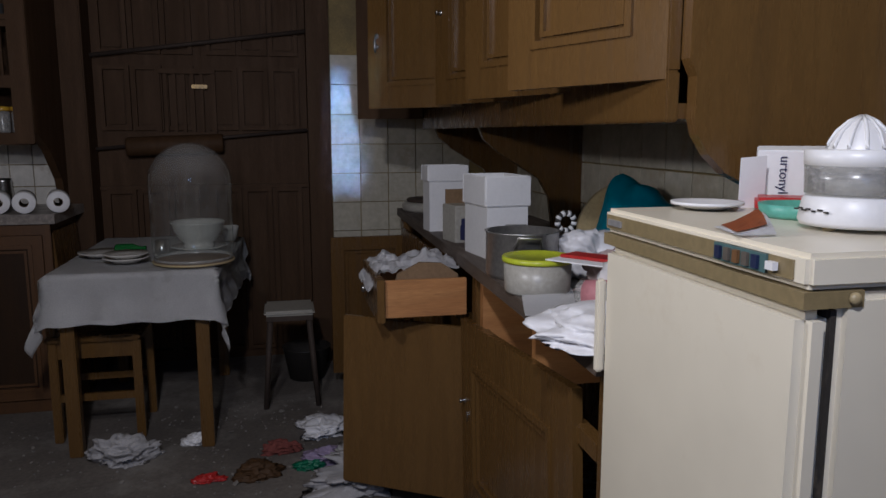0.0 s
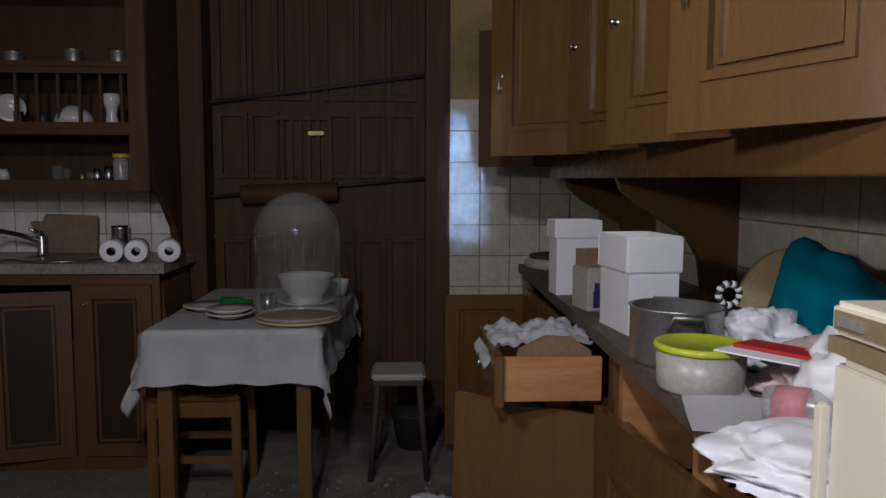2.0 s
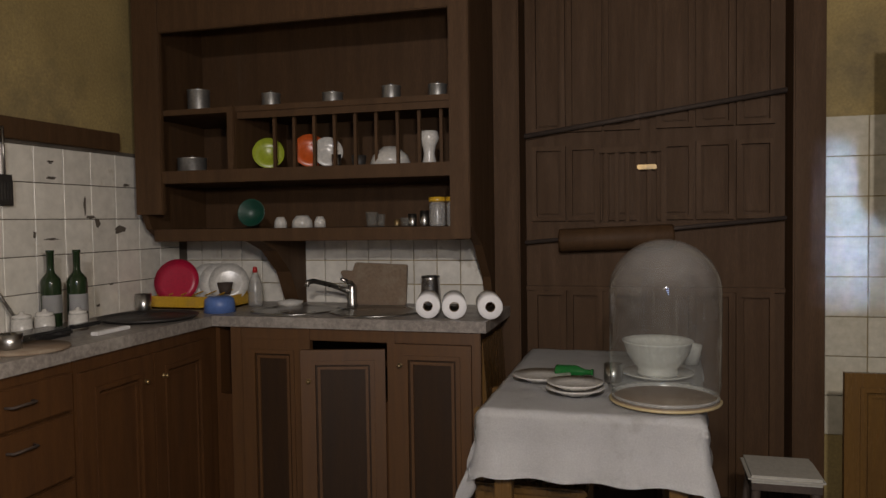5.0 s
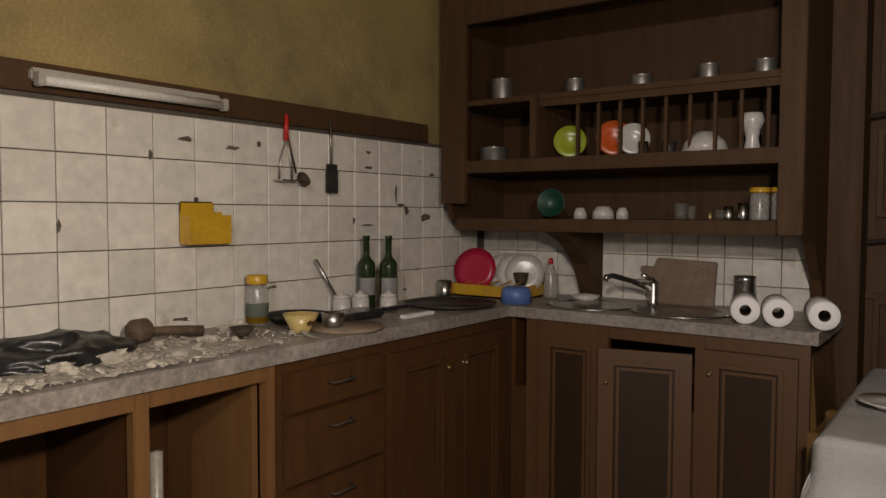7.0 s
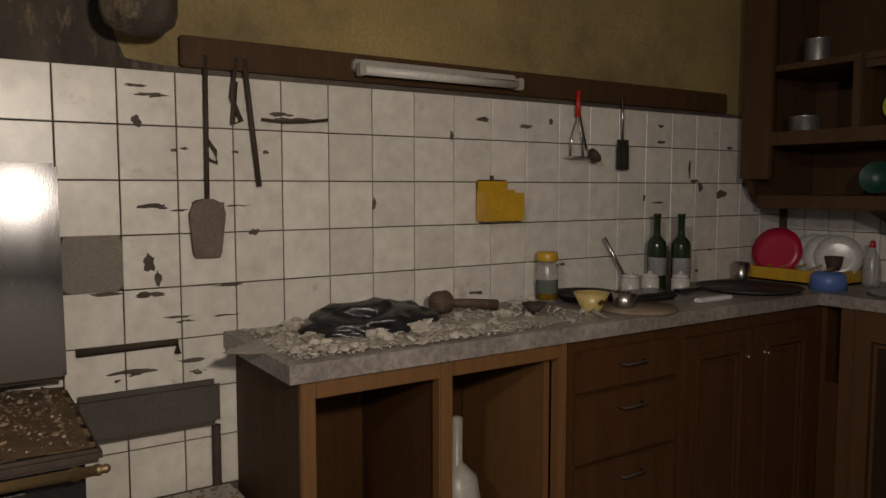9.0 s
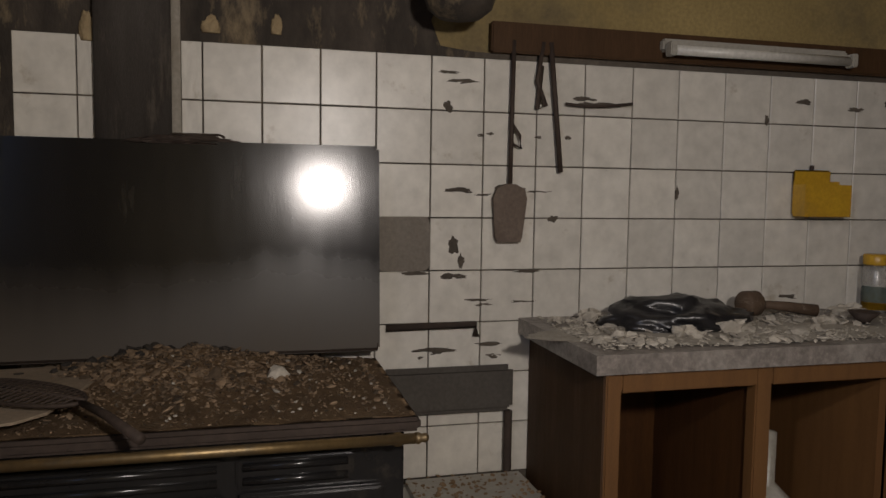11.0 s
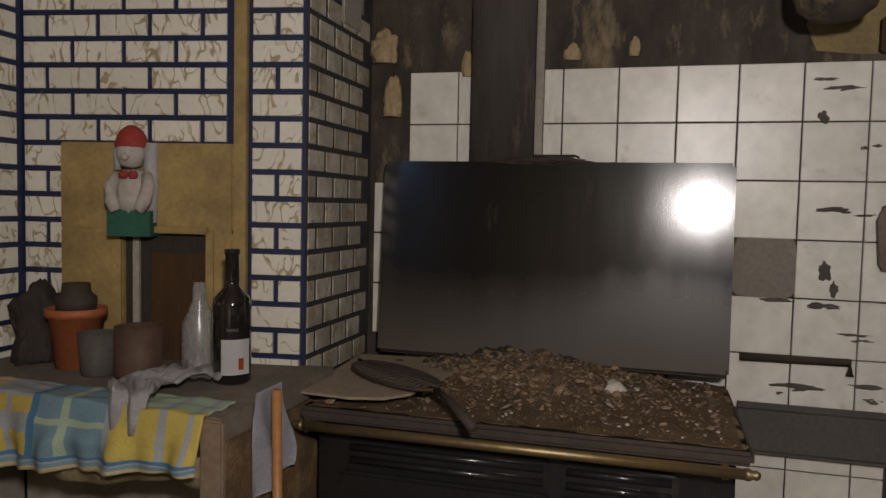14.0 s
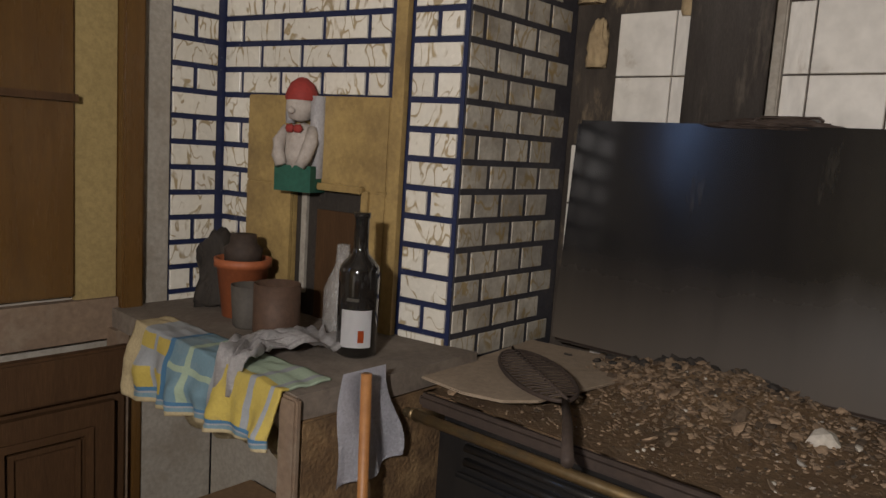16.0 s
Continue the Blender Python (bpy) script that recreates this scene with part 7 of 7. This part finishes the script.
lathe([(0, -0.009), (0.008, -0.004), (0.009, 0.003), (0, 0.009)], seg=10, bm=fig, m=fm @ pose(0.039, -0.006, 0.172))
painted(0)
lathe([(0.034, 0), (0.036, 0.006), (0.033, 0.018), (0.025, 0.036), (0.010, 0.048), (0, 0.050)], seg=20, bm=fig, m=fm @ pose(0.004, -0.004, 0.194))
for k in (-1, 1):
    lathe([(0, -0.012), (0.009, -0.006), (0.009, 0.006), (0, 0.012)], seg=10, bm=fig, m=fm @ pose(0.036, k * 0.010, 0.134, 90) @ Matrix.Diagonal((0.7, 1, 1, 1)))
painted(1)
prism_m = fm @ pose(-0.016, 0.026, 0)
add_box(fig, -0.020, 0.030, 0.0, 0.022, 0.03, 0.205, prism_m)
add_box(fig, -0.012, 0.020, -0.070, -0.058, 0.145, 0.205, prism_m)
painted(3)
doll = solid("figurine", fig, shade("matte_white_clay", (0.52, 0.47, 0.42), (0.42, 0.37, 0.32), 0.85, bump=0.2, dirt=(0.26, 0.2, 0.15), dirt_amount=0.3, dirt_scale=20), "painted clay figurine with red cap and green base", "figurine")
for m in (shade("matte_red_paint", (0.34, 0.04, 0.03), (0.26, 0.03, 0.022), 0.8, bump=0.1), shade("matte_green_paint", (0.025, 0.115, 0.075), (0.02, 0.085, 0.055), 0.8, bump=0.1), M_RAG):
    doll.data.materials.append(m)
for f, colour in zip(doll.data.polygons, paint):
    f.material_index = colour
    f.use_smooth = colour != 2

# ---- south wall by the corner ----
setting("wall_strip_grey", B((-2.068, -2.0, 0.36, 0.375, 0.0, CEIL)), M_GREYWALL, "grey plaster reveal beside the brick tiles", "wall")
setting("door_post", B((-1.998, -1.95, 0.36, 0.40, 0.0, CEIL)), M_CABINET, "brown wooden door post", "trim", bevel=0.004)
setting("wall_strip_ochre", B((-1.948, -1.86, 0.36, 0.372, 0.93, CEIL)), M_OCHRE, "peeling ochre plaster strip", "wall")
setting("door_3", B((-1.858, -1.30, 0.36, 0.38, 0.94, 2.2)), M_CABINET, "brown wooden door panel, closed", "door", bevel=0.004)
setting("door_rail", B((-1.858, -1.30, 0.38, 0.395, 1.345, 1.36)), M_DARKWOOD, "narrow dark door rail", "trim")
setting("sill", B((-1.948, -1.30, 0.36, 0.385, 0.84, 0.93)), M_BOARDWOOD, "dusty grey plaster ledge", "sill")
low = thing("low_cupboard", "dark brown wooden cupboard below the ledge", "cupboard", (-1.7, 0.42, 0))
part("body", B((-1.945, -1.32, 0.362, 0.43, 0.0, 0.80)), M_DARKWOOD, low, bevel=0.004)
part("top_rail", B((-1.945, -1.30, 0.43, 0.46, 0.74, 0.838)), M_DARKWOOD, low, bevel=0.005)
panel_door("door", low, 0.28, 0.66, 0.018, pose(-1.63, 0.45, 0.06, 0, 0, 180), M_DARKWOOD, rail=0.05)

# ---- pieces of the walls, last ----
w_tile = tile_mesh("tile", 0.1395, 0.1335, 0.012, M_TILE)
west = bpy.data.objects["wall_west"]
# the joints between the columns: cut tiles beside the flue, then wider ones towards the corner
COLS = [1.142, 1.273, 1.311, 1.493, 1.541, 1.675, 1.812, 1.948, 2.087, 2.225, 2.369, 2.503, 2.642, 2.781] + [2.925 + i * 0.1458 for i in range(14)]
for y0, y1 in zip(COLS, COLS[1:]):
    for k in range(8):
        y, z = (y0 + y1) / 2, 1.615 - 0.1352 * (k + 0.5)
        if y > 4.86 or 1.32 < y < 1.48 or (1.95 < y < 2.08 and k == 3) or (y > 2.4 and z < 0.9):
            continue
        lay(west, "tile", w_tile, pose(-2.688, y, z, random.uniform(-0.4, 0.4), 0, 90 + random.uniform(-0.4, 0.4)) @ Matrix.Diagonal(((y1 - y0 - 0.0035) / 0.1395, 1, 0.1318 / 0.1335, 1)))
for k in range(3):
    lay(west, "tile", w_tile, pose(-2.688, 1.083, 1.262 - 0.1352 * k, 0, 0, 90) @ Matrix.Diagonal((0.5, 1, 0.98, 1)))
north = bpy.data.objects["wall_north"]
n_tile = tile_mesh("tile", 0.104, 0.104, 0.010, M_TILE)
for i in range(14):
    for k in range(3):
        lay(north, "tile", n_tile, pose(-1.262 - i * 0.108, 4.89, 0.98 + k * 0.108, 0, 0, 0))
r_tile = tile_mesh("tile", 0.148, 0.152, 0.012, M_TILE_N)
for i in range(6):
    for k in range(8):
        if 0.225 + i * 0.152 < 0.98:
            lay(north, "tile", r_tile, pose(0.225 + i * 0.152, 4.888, 0.535 + k * 0.1555, 0, 0, 0))
east = bpy.data.objects["wall_east"]
e_tile = tile_mesh("tile", 0.150, 0.150, 0.012, M_TILE_N)
for i in range(19):
    for k in range(5):
        lay(east, "tile", e_tile, pose(1.008, 2.04 + i * 0.155, 0.90 + k * 0.155 + 0.05, 0, 0, -90))

sooty, sooty_half = tile_mesh("brick", 0.078, 0.046, 0.008, M_BRICK_SOOT_SHADE), tile_mesh("brick", 0.034, 0.046, 0.008, M_BRICK_SOOT_SHADE)
full, half = tile_mesh("brick", 0.112, 0.046, 0.008, M_BRICK), tile_mesh("brick", 0.05, 0.046, 0.008, M_BRICK)


def bricks(parent, start, along, length, z0, rows, holes=()):
    """Courses of brick tiles along a wall; the front looks to the right-hand side of the way along."""
    d = Vector((along[0], along[1], 0)).normalized()
    ang = math.degrees(math.atan2(d.y, d.x))
    nrm = Vector((d.y, -d.x, 0))
    for r in range(rows):
        z = z0 + r * 0.0585
        s, k = 0.006, r
        unit = (0.112, 0.05, 0.05) if r % 2 == 0 else (0.05, 0.112)
        seq = ([0.112] if r % 2 == 0 else [0.05, 0.05]) if length < 0.14 else None
        j = 0
        while s < length - 0.03:
            w = (seq[j % len(seq)] if seq else (0.112 if (r % 2 == 0 or j > 0) else 0.05))
            if s + w > length:
                w = 0.05
            if s + w > length + 0.004:
                break
            c = s + w / 2
            if not any(a < c < b and lo < z < hi for a, b, lo, hi in holes):
                p = Vector((start[0], start[1], z)) + d * c + nrm * 0.006
                lay(parent, "brick", full if w > 0.1 else half, pose(p.x, p.y, p.z, 0, 0, ang))
            s += w + 0.012
            j += 1


CH0, CHD = Vector((-2.215, 0.365, 0)), Vector((-0.100, 0.665, 0)).normalized()
bricks(chimney, CH0, CHD, 0.51, 0.8965, 21, holes=((0.13, 0.56, 0.8, 1.40),))
p = CH0 + CHD * 0.545
bricks(chimney, p, CHD, 0.126, 0.8965, 21)
# chimney side laid with the sooty tile that has its shade coloured in
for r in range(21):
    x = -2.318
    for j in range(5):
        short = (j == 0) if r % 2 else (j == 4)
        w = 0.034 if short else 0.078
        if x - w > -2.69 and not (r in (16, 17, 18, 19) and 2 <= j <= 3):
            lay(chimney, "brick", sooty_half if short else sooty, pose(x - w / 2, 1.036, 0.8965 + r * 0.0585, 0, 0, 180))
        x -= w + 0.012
solid("plaster_repair", crumple(B((-2.60, -2.49, 1.031, 1.04, 1.30 + 0.40, 1.30 + 0.70)), 0.006, 14), M_GREYWALL, "rough grey plaster repair among the brick tiles", "plaster patch", bevel=0.003)
bricks(bpy.data.objects["brick_panel"], (-2.07, 0.368), (-1, 0), 0.14, 0.8965, 21)

# bare plaster where a tile is gone, and old glue left on the tiles
patch = prism([(2.021 + 0.0705 * math.copysign(abs(math.cos(a)) ** 0.35, math.cos(a)), 1.143 + 0.071 * math.copysign(abs(math.sin(a)) ** 0.35, math.sin(a)) - (0.02 * math.cos(a * 2) if math.sin(a) > 0.3 else 0)) for a in [2 * math.pi * k / 40 for k in range(40)]], "x", -2.697, -2.690)
setting("plaster_patch", patch, shade("bare_grey_mortar", (0.27, 0.24, 0.20), (0.20, 0.175, 0.145), 0.95, scale=8, bump=0.5), "bare grey plaster where a tile is missing", "plaster patch")
rng = random.Random(9)
for y, z, w, h in ((2.13, 1.49, 0.010, 0.012), (2.55, 1.51, 0.05, 0.006), (2.50, 1.525, 0.03, 0.005), (3.18, 1.545, 0.022, 0.006), (3.36, 1.53, 0.022, 0.006), (3.47, 1.55, 0.008, 0.01), (2.15, 1.14, 0.012, 0.02),
                   (2.17, 1.10, 0.008, 0.015), (2.35, 1.07, 0.03, 0.004), (2.10, 0.87, 0.05, 0.006), (2.25, 0.88, 0.03, 0.005), (2.05, 1.068, 0.03, 0.004), (2.42, 1.208, 0.012, 0.008), (4.23, 1.353, 0.022, 0.006),
                   (4.27, 1.33, 0.012, 0.016), (4.40, 1.30, 0.03, 0.014), (4.20, 1.40, 0.006, 0.03), (3.94, 1.29, 0.006, 0.014), (4.03, 1.50, 0.02, 0.005), (4.45, 1.49, 0.02, 0.006), (2.785, 1.28, 0.006, 0.014), (3.06, 1.49, 0.006, 0.012)):
    bm = lump((-2.6878, y, z), (0.0018, w, h), 0.9, seed=rng.uniform(0, 50), sub=3, flat=False)
    part("glue_residue", bm, M_GROUT, west)
for _ in range(42):
    y, z = rng.choice((rng.gauss(2.2, 0.14), rng.gauss(2.25, 0.2), rng.gauss(4.3, 0.16), rng.uniform(2.0, 4.6))), rng.choice((0.707, 0.849, 0.849, 0.992, 1.065, 1.277, 1.42, 1.562)) + rng.gauss(0, 0.008)
    if 1.97 < y < 4.6 and (y < 2.36 or z > 0.96):
        part("glue_residue", lump((-2.6882, y, z), (0.0012, rng.uniform(0.006, 0.03), rng.uniform(0.002, 0.006)), 1.2, seed=rng.uniform(0, 50), sub=3, flat=False), M_GROUT, west)
